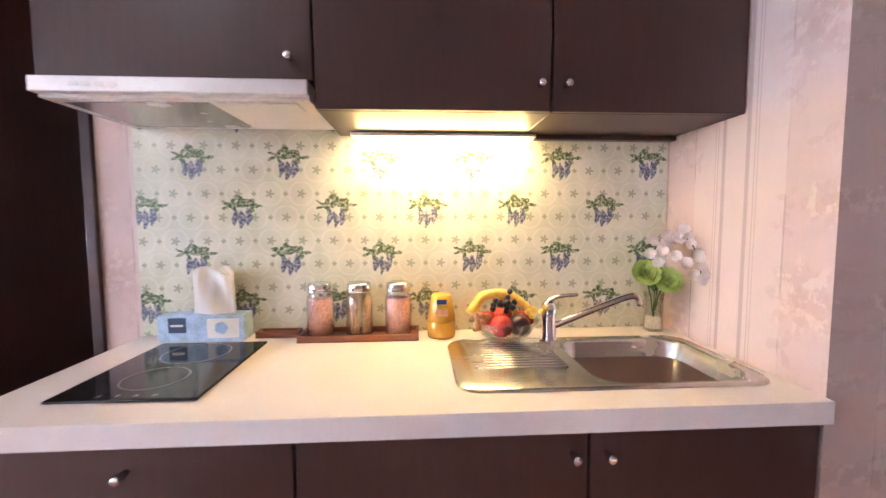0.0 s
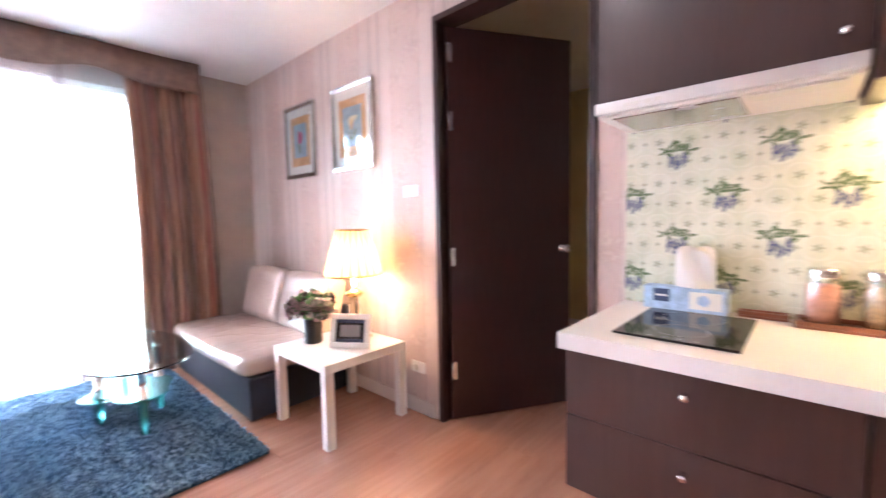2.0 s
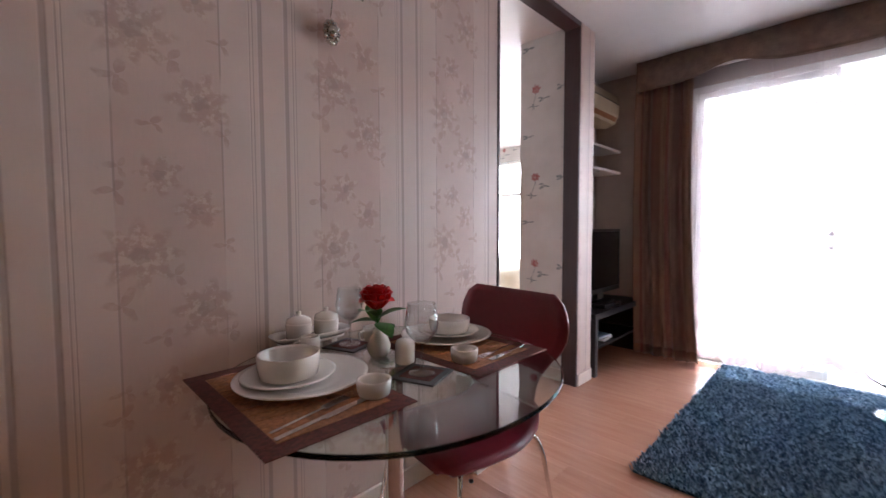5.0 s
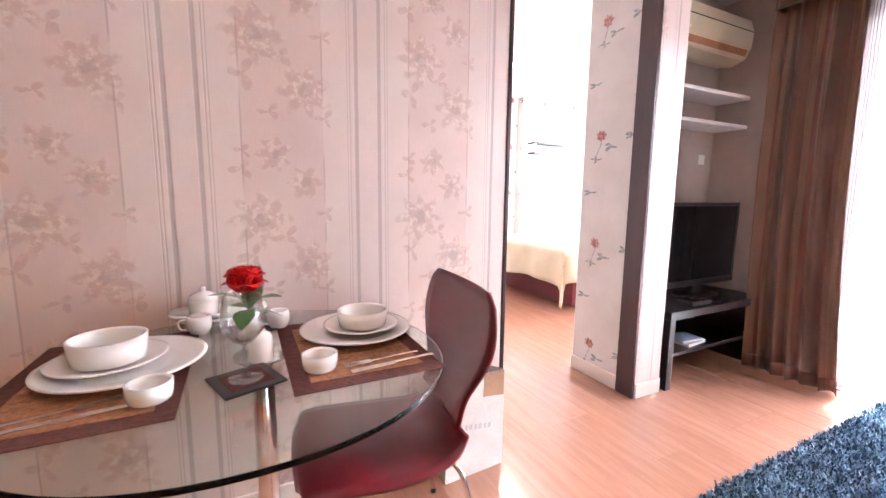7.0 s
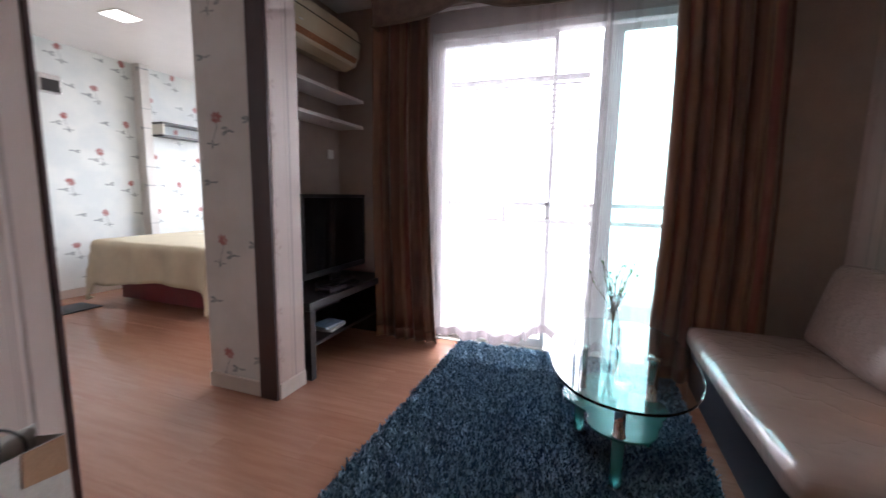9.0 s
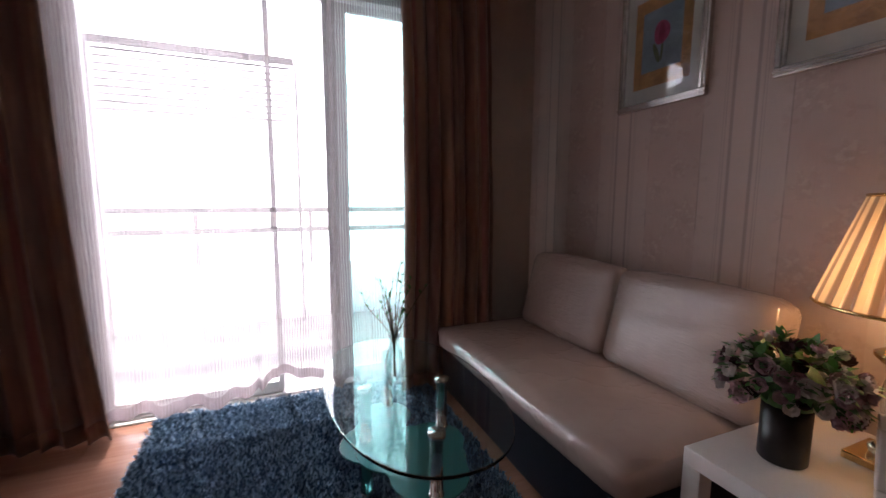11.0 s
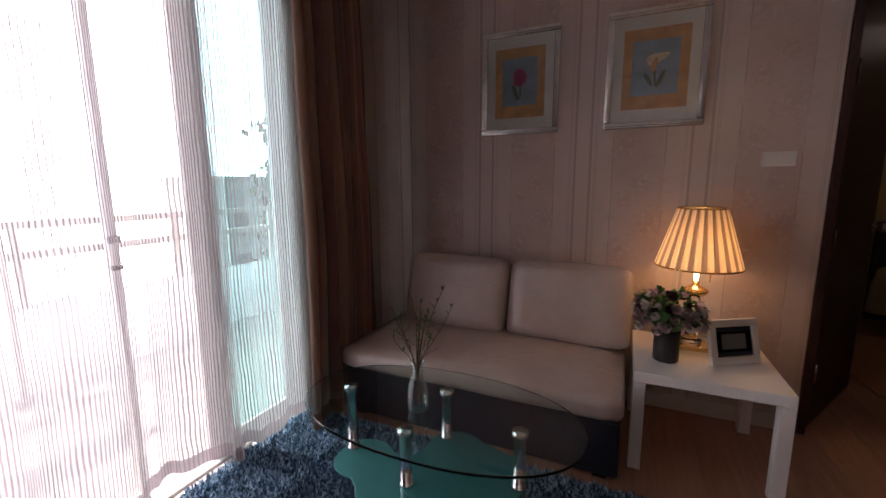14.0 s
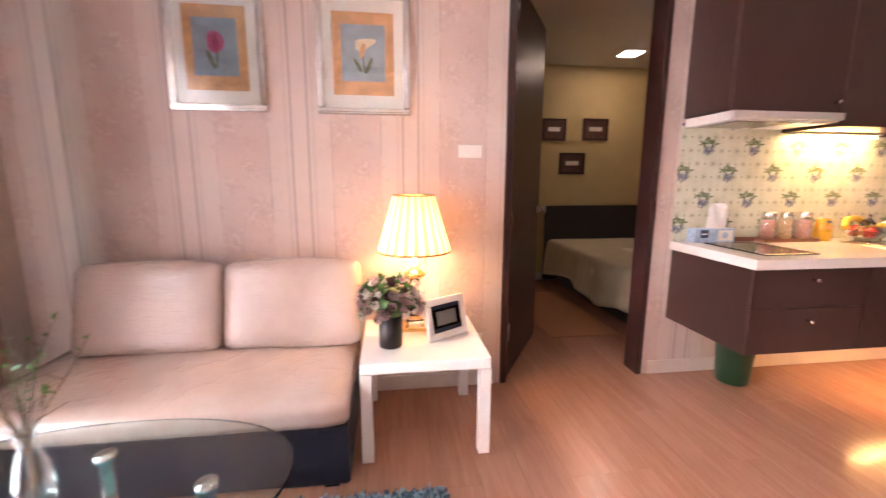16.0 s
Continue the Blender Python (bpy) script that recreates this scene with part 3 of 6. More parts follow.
def bed_window():
    d = thing("window_1", (-1.81, -5.01, 0.55), "wide white aluminium bedroom window with a cross bar", "window")
    tagged(d, kind="structure")
    w, h = 1.435, 1.795
    bm = join(join(box(-0.04, 0.04, -w, w, 0.0, 0.05, 0.003), box(-0.04, 0.04, -w, w, h - 0.05, h, 0.003)),
              join(box(-0.04, 0.04, -w, -w + 0.05, 0.05, h - 0.05, 0.003), box(-0.04, 0.04, w - 0.05, w, 0.05, h - 0.05, 0.003)))
    part("window_frame", bm, M["alu"], d)
    part("crossbar", box(-0.03, 0.03, -w + 0.05, w - 0.05, 1.18, 1.24, 0.003), M["alu"], d)
    for y in (-0.45, 0.45):
        part("mullion", box(-0.028, 0.028, y - 0.025, y + 0.025, 0.05, 1.18, 0.003), M["alu"], d)
    part("window_sill", box(0.045, 0.14, -w, w, 0.002, 0.03, 0.004), M["white"], d)


bed_window()

# ---- outside the balcony door ----
structure("balcony_floor", box(-1.55, WEST - 0.125, -3.44, 0.6, -0.16, -0.005), M["tileout"], "pale tiled balcony floor")
structure("balcony_ceiling", box(-0.55, WEST - 0.125, -3.44, 0.6, 2.72, 2.86), M["concrete"], "rendered underside of the balcony above")
structure("ground", box(-60, -1.9, -60, 60, -9.2, -9.0), M["concrete"], "pale paved ground far below the balcony")
structure("backdrop", box(-46.1, -46.0, -60, 60, -9, 40), M["haze"], "bright hazy sky beyond the balcony")


def railing():
    r = thing("balcony_railing", (-1.48, -1.5, -0.005), "white metal balcony railing with a low solid panel", "railing")
    part("panel", box(-0.006, 0.006, -1.9, 2.1, 0.0, 0.55, 0.002), M["frosted"], r, "frosted white panel")
    for z in (0.86, 1.05):
        part("rail", box(-0.025, 0.025, -1.9, 2.1, z, z + 0.05, 0.008), M["alu"], r)
    for i in range(5):
        y = -1.85 + i * 0.98
        part("post", box(-0.022, 0.022, y - 0.02, y + 0.02, 0.55, 0.86, 0.003), M["alu"], r)
        part("post", box(-0.022, 0.022, y - 0.02, y + 0.02, 0.91, 1.05, 0.003), M["alu"], r)


railing()


def louvre():
    s = thing("slatted_blind", (-1.40, -2.25, 1.86), "half-lowered white slatted outdoor blind", "blind")
    part("headrail", box(-0.03, 0.03, -0.75, 0.75, 0.53, 0.585, 0.005), M["slat"], s)
    for y in (-0.77, 0.77):
        part("guide_rail", box(-0.02, 0.02, y - 0.015, y + 0.015, -1.865, 0.585, 0.003), M["alu"], s)
    for i in range(9):
        part("slat", join(bmesh.new(), box(-0.022, 0.022, -0.74, 0.74, -0.002, 0.002), pose(0, 0, 0.03 + i * 0.058, 0, 40, 0)), M["slat"], s)


louvre()


def tree(at, height, spread, seed):
    rnd = random.Random(seed)
    t = thing("tree", at, "leafy green broadleaf tree below the balcony", "tree", "trees outside")
    trunk = tube(curve([(0, 0, 0), (0.1, 0.05, height * 0.35), (-0.05, 0.1, height * 0.7)], 4), 0.16, 8, taper=0.5)
    crown = bmesh.new()
    for k in range(16):
        a, r = rnd.uniform(0, 6.28), spread * rnd.uniform(0.3, 1.0)
        c = Vector((r * math.cos(a), r * math.sin(a), height * rnd.uniform(0.55, 1.0)))
        tube(curve([(0, 0.05, height * 0.5), tuple(c * 0.6 + Vector((0, 0, height * 0.25))), tuple(c)], 4), 0.05, 5, trunk, 0.3)
        for j in range(300):
            p = c + Vector((rnd.gauss(0, 0.42), rnd.gauss(0, 0.42), rnd.gauss(0, 0.3)))
            m = pose(*p, rnd.uniform(0, 360), rnd.uniform(0, 360), 0)
            s = rnd.uniform(0.12, 0.26)
            q = [crown.verts.new(m @ Vector(o)) for o in ((-s, 0, 0), (0, s * 0.45, 0.03), (s, 0, 0), (0, -s * 0.45, 0.03))]
            crown.faces.new(q)
    part("trunk", trunk, M["dark"], t)
    tagged(part("crown", crown, M["foliage"], t), kind="stuff")


tree((-8.0, 9.5, -9), 12.5, 2.2, 3)
tree((-13.0, 14.5, -9), 12.5, 2.6, 4)


def apartment_block():
    b = thing("apartment_building", (-22.0, 23.3, -9), "low white apartment block with rows of grey windows", "building")
    part("wall", box(-6, 0, -7.3, 8, 0, 10.6), M["render_white"], b)
    part("roof", box(-6.2, 0.35, -7.5, 8.2, 10.61, 10.95, 0.03), M["concrete"], b, "flat overhanging roof slab")
    for floor in range(3):
        z = 1.3 + floor * 3.0
        part("ledge", box(0.002, 0.30, -7.3, 8, z - 0.35, z - 0.22, 0.02), M["concrete"], b)
        for k in range(6):
            y = -6.2 + k * 2.4
            w = part("window", join(join(box(0.002, 0.08, y - 0.7, y + 0.7, z, z + 0.08), box(0.002, 0.08, y - 0.7, y + 0.7, z + 1.4, z + 1.48)),
                                    join(box(0.002, 0.08, y - 0.7, y - 0.62, z + 0.08, z + 1.4), box(0.002, 0.08, y + 0.62, y + 0.7, z + 0.08, z + 1.4))), M["alu"], b)
            part("pane", box(0.002, 0.03, y - 0.62, y + 0.62, z + 0.08, z + 1.4), M["slat"], w, "grey window pane")


M["render_white"] = plain("white_render", (0.74, 0.74, 0.72), 0.8, vary=0.15, scale=1.5)
apartment_block()
structure("door_sill", box(WEST + 0.001, 0.282, -2.62, -0.83, 0.0005, 0.010, 0.003), M["sill"], "white stone threshold below the balcony door", "sill")

# ---- curtains ----
def cloth(y0, y1, z0, z1, x, folds, amp, seed, flare=0.0, bow=0.0, rows=14, lean=0.0, span=(0.0, 1.0)):
    """A hanging cloth in folds, with a map of its length and height."""
    rnd = random.Random(seed)
    bm = bmesh.new()
    uvl = bm.loops.layers.uv.new("cloth")
    n = folds * 12
    ph = [rnd.uniform(0, 6.28) for _ in range(4)]
    wid = abs(y1 - y0) * 1.6
    grid = []
    for j in range(rows + 1):
        t = span[0] + (span[1] - span[0]) * j / rows
        row = []
        for i in range(n + 1):
            s = i / n
            a = amp * (0.55 + 0.45 * t)
            fold = math.sin(s * folds * 2 * math.pi + 0.7 * math.sin(3 * s * 6.28 + ph[0]) + 0.25 * math.sin(4 * t + ph[1]))
            xx = x + a * fold * (0.75 + 0.5 * noise.noise(Vector((s * 4, t * 1.5, seed)))) + 0.25 * a * math.sin(s * folds * 9 + ph[2])
            xx += 0.018 * noise.noise(Vector((s * 7, t * 4, seed + 5)))
            mid = (y0 + y1) / 2
            yy = mid + (y0 + (y1 - y0) * s - mid) * (1 + flare * t) + bow * math.sin(math.pi * t) + lean * t * t * (0.3 + s if lean > 0 else 1.3 - s) + 0.3 * a * math.cos(s * folds * 6.28 + ph[3])
            row.append((bm.verts.new((xx, yy, z1 + (z0 - z1) * t)), s * wid, t))
        grid.append(row)
    for a, b in zip(grid, grid[1:]):
        for i in range(n):
            q = (a[i], a[i + 1], b[i + 1], b[i])
            f = bm.faces.new([k[0] for k in q])
            f.smooth = True
            for lp, k in zip(f.loops, q):
                lp[uvl].uv = (k[1], k[2])
    return bm


def sheer_net(y0, y1, gathers, seed, hitch):
    """A thin net hanging in shallow folds, drawn together in narrow gathers, with a scalloped hem."""
    bm = bmesh.new()
    uvl = bm.loops.layers.uv.new("cloth")
    rnd = random.Random(seed)
    ph = [rnd.uniform(0, 6.28) for _ in range(4)]
    n, rows, z1 = int(abs(y1 - y0) / 0.003), 26, 2.46
    along, u = [], 0.0
    for i in range(n + 1):
        y = y0 + (y1 - y0) * i / n
        pinch = max(k * math.exp(-((y - g) / w) ** 2) for g, w, k in gathers)
        along.append((y, u, pinch))
        u += 0.003 / (1 - pinch)
    grid = []
    for j in range(rows + 1):
        t = j / rows
        row = []
        for i, (y, u, pinch) in enumerate(along):
            s = i / n
            sway = 0.012 * math.sin(3.1 * t + u * 1.3 + ph[0]) + 0.006 * math.sin(9 * t + u * 2.1 + ph[1])
            x = 0.335 + 0.014 * math.sin(u * 2 * math.pi / 0.16 + ph[2]) + 0.010 * math.sin(u * 2 * math.pi / 0.37 + ph[3] + 0.6 * t) + 0.028 * pinch
            scallop = 0.020 * math.sin(u * 2 * math.pi / 0.30 + ph[1]) + 0.010 * math.sin(u * 2 * math.pi / 0.13)
            lift = t ** 3 * (hitch / (1 + math.exp((0.655 - s) / 0.012)) / (1 + math.exp((s - 0.925) / 0.018)) + scallop)
            row.append((bm.verts.new((x, y + sway * t, z1 + (0.058 - z1) * t + lift)), u, t))
        grid.append(row)
    for a, b in zip(grid, grid[1:]):
        for i in range(n):
            q = (a[i], a[i + 1], b[i + 1], b[i])
            f = bm.faces.new([k[0] for k in q])
            f.smooth = True
            for lp, k in zip(f.loops, q):
                lp[uvl].uv = (k[1], k[2])
    return bm


for y0, y1, seed, hitch, gathers in (
        (-2.68, -1.36, 2, 0.10, ((-2.62, 0.05, 0.6), (-2.20, 0.016, 0.62), (-2.066, 0.022, 0.72), (-1.80, 0.022, 0.70), (-1.72, 0.018, 0.74), (-1.385, 0.040, 0.80))),
        (-1.42, -0.80, 5, 0.0, ((-1.40, 0.03, 0.7), (-1.21, 0.012, 0.55), (-1.05, 0.014, 0.45), (-0.84, 0.04, 0.55)))):
    solid("sheer_curtain", sheer_net(y0, y1, gathers, seed, hitch), M["sheer"], "thin striped white sheer curtain drawn across the balcony door",
          "curtain", smooth=True, group="sheer curtains")
def drape(label, rows, **shape):
    d = thing("drape", (0, 0, 0), label, "curtain", "drapes")
    for name, span, n in (("cloth", (0.0, 0.965), rows), ("hem", (0.965, 1.0), 2)):
        o = part(name, cloth(rows=n, span=span, **shape), M["drape"], d, smooth=True)
        o.modifiers.new("thick", "SOLIDIFY").thickness = 0.004 if name == "cloth" else 0.007


drape("heavy brown and plum striped drape drawn aside by the television", 20, y0=-3.02, y1=-2.565, z0=0.02, z1=2.45, x=0.43, folds=6, amp=0.038, seed=7, bow=-0.015, lean=0.06)
drape("heavy brown and charcoal striped drape drawn aside by the sofa", 20, y0=-1.02, y1=-0.47, z0=0.02, z1=2.45, x=0.47, folds=7, amp=0.042, seed=11, flare=0.05, bow=0.03, lean=0.03)


def valance():
    bm = bmesh.new()
    ys = [-2.985 + i * (2.475 / 96) for i in range(97)]
    rows = []
    for y in ys:
        s = (y + 2.985) / 2.475
        low = 2.345 + 0.085 * math.exp(-((s - 0.28) / 0.085) ** 2) + 0.065 * math.exp(-((s - 0.72) / 0.085) ** 2)
        rows.append([bm.verts.new((0.52 + 0.006 * math.sin(y * 9), y, z)) for z in (CEIL - 0.003, (CEIL + low) / 2, low + 0.03, low)])
    for a, b in zip(rows, rows[1:]):
        for i in range(3):
            bm.faces.new((a[i], b[i], b[i + 1], a[i + 1])).smooth = True
    v = thing("valance", (0, 0, 0), "brown fabric valance with a scalloped lower edge over the curtains", "valance")
    edge = [k[3].co.copy() + Vector((0.004, 0, 0)) for k in rows]
    side = [(y, [k.co.z for k in r]) for y, r in ((ys[0], rows[0]), (ys[-1], rows[-1]))]
    front = part("front_panel", bm, M["valance"], v)
    part("hem", tube(edge, 0.006, 6), M["valance"], v, "rolled brown hem")
    cloths = [front]
    for y, zs in side:
        b = bmesh.new()
        near, far = [b.verts.new((0.517, y, z)) for z in zs], [b.verts.new((WEST + 0.002, y, z)) for z in zs]
        for i in range(3):
            b.faces.new((near[i], near[i + 1], far[i + 1], far[i]))
        cloths.append(part("end_return", b, M["valance"], v))
    for ob in cloths:
        sol = ob.modifiers.new("thick", "SOLIDIFY")
        sol.thickness, sol.offset = 0.012, -1


valance()
solid("curtain_rod", tube([(0.335, -2.98, 2.475), (0.335, -0.52, 2.475)], 0.012), M["alu"], "white curtain track behind the valance", "curtain rod")


# ---- openings ----
def wood_lining(name, x0, x1, y0, y1, top, label, thick=0.035):
    """Dark lining on both sides and over an opening in a wall along x."""
    d = thing(name, ((x0 + x1) / 2, (y0 + y1) / 2, 0), label, "door frame")
    tagged(d, kind="structure")
    w, t = (x1 - x0) / 2, (y1 - y0) / 2
    part("jamb", box(-w, -w + thick, -t, t, 0, top - 0.035, 0.003), M["dark"], d)
    part("jamb", box(w - thick, w, -t, t, 0, top - 0.035, 0.003), M["dark"], d)
    part("head", box(-w, w, -t, t, top - 0.034, top, 0.003), M["dark"], d)
    return d


wood_lining("door_frame_1", 2.802, 3.758, -0.012, 0.132, 2.398, "dark-stained wooden frame around the bedroom doorway")
wood_lining("door_frame_2", 1.538, 2.498, SOUTH - 0.115, SOUTH + 0.004, CEIL - 0.002, "dark-stained wooden lining around the wide bedroom opening", 0.02)


def room_door():
    d = thing("door_2", (2.842, 0.06, 0.008), "dark-stained smooth wooden door standing wide open", "door", rz=58)
    tagged(d, kind="structure")
    leaf = part("leaf", box(0.0, 0.82, -0.02, 0.02, 0, 2.34, 0.003), M["dark"], d)
    for s in (-1, 1):
        part("rosette", lathe([(0, 0), (0.027, 0), (0.027, 0.006), (0.012, 0.010), (0.012, 0.030), (0.026, 0.040), (0.029, 0.052), (0.022, 0.066), (0, 0.070)], 20), M["chrome"], leaf,
             "chrome knob").matrix_basis = pose(0.765, 0.02 * s, 1.03, -90 * s, 0, 0)
    for z in (0.25, 0.95, 1.75, 2.14):
        part("hinge", join(box(0.001, 0.032, -0.0225, -0.0205, z, z + 0.11), tube([(0.002, -0.026, z), (0.002, -0.026, z + 0.11)], 0.006, 8)), M["steel"], d)


room_door()
# ---- kitchen ----
TOP = 0.885


def knob(parent, x, y, z):
    part("knob", join(bmesh.new(), lathe([(0, 0), (0.006, 0), (0.0055, 0.008), (0.0085, 0.011), (0.0095, 0.030), (0.0085, 0.034), (0, 0.035)], 16), pose(x, y, z, 90, 0, 0)), M["chrome"], parent, "chrome knob")


def kitchen():
    g = "kitchen cabinets"
    # base units hang on the wall, clear of the floor
    u = thing("base_cabinet", (3.90, -0.30, 0.385), "dark brown wall-hung drawer unit under the hob", "cabinet", g)
    part("body", box(0, 0.658, -0.28, 0.298, 0, 0.448, 0.002), M["cab"], u)
    for z0, z1, kz in ((0.242, 0.446, 0.39), (0.003, 0.238, 0.178)):
        d = part("drawer_front", box(0.002, 0.656, -0.30, -0.281, z0, z1, 0.002), M["cab"], u)
        knob(d, 0.33, -0.30, kz)
    for i, (x0, x1, kx) in enumerate(((4.561, 5.172, 0.545), (5.175, 5.692, 0.022))):
        u = thing("base_cabinet", (x0, -0.30, 0.385), "dark brown wall-hung cupboard unit with one door", "cabinet", g)
        w = x1 - x0
        part("body", box(0, w, -0.28, 0.298, 0, 0.448, 0.002), M["cab"], u)
        d = part("door", box(0.002, w - 0.002, -0.30, -0.281, 0.003, 0.446, 0.002), M["cab"], u)
        knob(d, (0.576, 0.036)[i], -0.30, 0.395)
    # worktop with a cut-out for the bowl
    bm = bmesh.new()
    rings = [[bm.verts.new((x, y, z)) for x, y in ((a, c), (b, c), (b, d), (a, d))]
             for a, b, c, d in ((3.882, 5.698, -0.622, -0.002), (5.235, 5.64, -0.51, -0.15)) for z in (TOP, TOP - 0.05)]
    for p, q in ((0, 2), (1, 3), (0, 1), (2, 3)):
        for k in range(4):
            m = (k + 1) % 4
            bm.faces.new((rings[p][k], rings[p][m], rings[q][m], rings[q][k]))
    solid("worktop", bm, M["worktop"], "white laminate worktop with a thick front edge", "worktop")
    solid("splashback", box(3.885, 5.695, -0.010, -0.002, TOP + 0.002, 1.60), M["print"], "glossy cream splashback printed with purple hanging blossoms", "splashback")
    # wall units
    yb, yf = -0.003, -0.345
    for x0, x1, z0, knobs in ((3.89, 4.553, 1.625, ((0.61, 0.05),)), (4.556, 5.163, 1.555, ((0.575, 0.065),)), (5.166, 5.695, 1.555, ((0.035, 0.065),))):
        u = thing("wall_cabinet", (x0, 0, z0), "dark brown flat-fronted wall cupboard reaching the ceiling", "cabinet", g)
        w, h = x1 - x0, CEIL - z0 - 0.004
        part("body", box(0, w, yf + 0.02, yb, 0, h, 0.002), M["cab"], u)
        d = part("door", box(0.0015, w - 0.0015, yf, yf + 0.018, 0.0, h - 0.002, 0.002), M["cab"], u)
        for kx, kz in knobs:
            knob(d, kx, yf, kz)
    # extractor hood
    h = thing("extractor_hood", (3.89, 0, 1.585), "slim white and steel extractor hood under the wall cupboard", "hood")
    part("front_panel", box(0.004, 0.656, -0.372, -0.347, -0.004, 0.034, 0.004), M["hoodmetal"], h)
    part("body", box(0.006, 0.654, -0.346, -0.012, -0.012, 0.036, 0.003), M["white"], h)
    part("filter", box(0.05, 0.40, -0.33, -0.06, -0.018, -0.0125, 0.002), M["steel"], h)
    part("lamp_cover", box(0.42, 0.62, -0.33, -0.25, -0.018, -0.0125, 0.002), M["plastic"], h)
    for i in range(4):
        part("button", box(0.10 + i * 0.03, 0.12 + i * 0.03, -0.375, -0.3725, 0.008, 0.020, 0.001), M["plastic"], h)
    # lamp under the wall units
    s = thing("strip_light", (4.60, -0.055, 1.553), "glowing warm strip light under the wall cupboards", "lamp")
    part("housing", box(0.0, 0.60, -0.03, 0.03, -0.012, -0.0005, 0.003), M["alu"], s)
    part("tube", tube([(0.02, 0, -0.023), (0.58, 0, -0.023)], 0.010, 12), M["strip"], s, "glowing tube")
    solid("batten", box(5.205, 5.69, -0.060, -0.030, 1.538, 1.5535, 0.003), M["cab"], "dark batten under the wall cupboard", "batten")
    # hob
    h = thing("hob", (4.175, -0.325, TOP), "black ceramic glass hob set on the worktop", "hob")
    part("glass_plate", box(-0.16, 0.16, -0.205, 0.205, 0.0005, 0.008, 0.003), M["hob"], h)
    for y, r in ((-0.085, 0.072), (0.10, 0.088)):
        ring = bmesh.new()
        lathe([(r - 0.002, 0.0084), (r, 0.0088), (r + 0.002, 0.0084)], 40, ring, (0, y, 0))
        part("cooking_ring", ring, M["steel"], h)
    for i in range(4):
        part("touch_key", lathe([(0, 0.0088), (0.006, 0.0086), (0.0065, 0.0082)], 14, None, (-0.06 + i * 0.04, -0.185, 0)), M["silver"], h)


kitchen()


def sink():
    s = thing("sink", (5.27, -0.335, TOP), "stainless steel sink with a ribbed drainer", "sink")
    x0, x1, y0, y1 = -0.37, 0.395, -0.20, 0.20

    def rr(a0, a1, b0, b1, r, n=6):
        pts = []
        for cx, cy, st in ((a1 - r, b1 - r, 0), (a0 + r, b1 - r, 90), (a0 + r, b0 + r, 180), (a1 - r, b0 + r, 270)):
            pts += [(cx + r * math.cos(radians(st + 90 * k / n)), cy + r * math.sin(radians(st + 90 * k / n))) for k in range(n + 1)]
        return pts

    bowl_o = rr(-0.03, 0.365, -0.172, 0.172, 0.07)
    outer = rr(x0, x1, y0, y1, 0.06)
    b = bmesh.new()
    vo = [b.verts.new((x, y, 0.001)) for x, y in outer]
    vo2 = [b.verts.new((x * 0.985 + 0.0002, y * 0.97, 0.007)) for x, y in outer]
    rings = [[b.verts.new((0.1675 + (x - 0.1675) * k, y * k, z)) for x, y in bowl_o] for k, z in ((1, 0.004), (0.97, -0.006), (0.95, -0.11), (0.86, -0.145), (0.12, -0.158))]
    n = len(vo)
    for a, c in ((vo, vo2), *zip(rings, rings[1:])):
        for i in range(n):
            b.faces.new((a[i], a[(i + 1) % n], c[(i + 1) % n], c[i])).smooth = True
    for i in range(n):
        b.faces.new((vo2[i], vo2[(i + 1) % n], rings[0][(i + 1) % n], rings[0][i])).smooth = True
    b.faces.new(rings[-1])
    part("basin", b, M["steel"], s)
    rib = bmesh.new()
    for i in range(11):
        y = -0.055 + i * 0.020
        tube([(-0.315, y, 0.0045), (-0.065, y, 0.0045)], 0.0035, 6, rib)
    part("drainer_rib", rib, M["steel"], s)
    part("drain", lathe([(0, -0.150), (0.030, -0.150), (0.042, -0.148), (0.045, -0.154)], 24, None, (0.1675, 0, 0)), M["chrome"], s, "chrome drain")
    t = thing("tap", (5.225, -0.165, TOP + 0.006), "chrome single-lever kitchen tap with a long spout", "tap")
    part("body", lathe([(0, 0), (0.028, 0), (0.028, 0.006), (0.023, 0.012), (0.022, 0.10), (0.024, 0.112), (0.018, 0.125), (0, 0.13)], 24), M["chrome"], t)
    part("spout", tube(curve([(0.01, -0.005, 0.045), (0.10, -0.015, 0.085), (0.22, -0.03, 0.135), (0.265, -0.034, 0.142), (0.275, -0.035, 0.115)], 8), 0.011, 12), M["chrome"], t)
    part("lever", tube(curve([(-0.005, 0, 0.125), (0.03, -0.01, 0.142), (0.085, -0.02, 0.148)], 6), 0.008, 10, taper=0.7), M["chrome"], t)


sink()

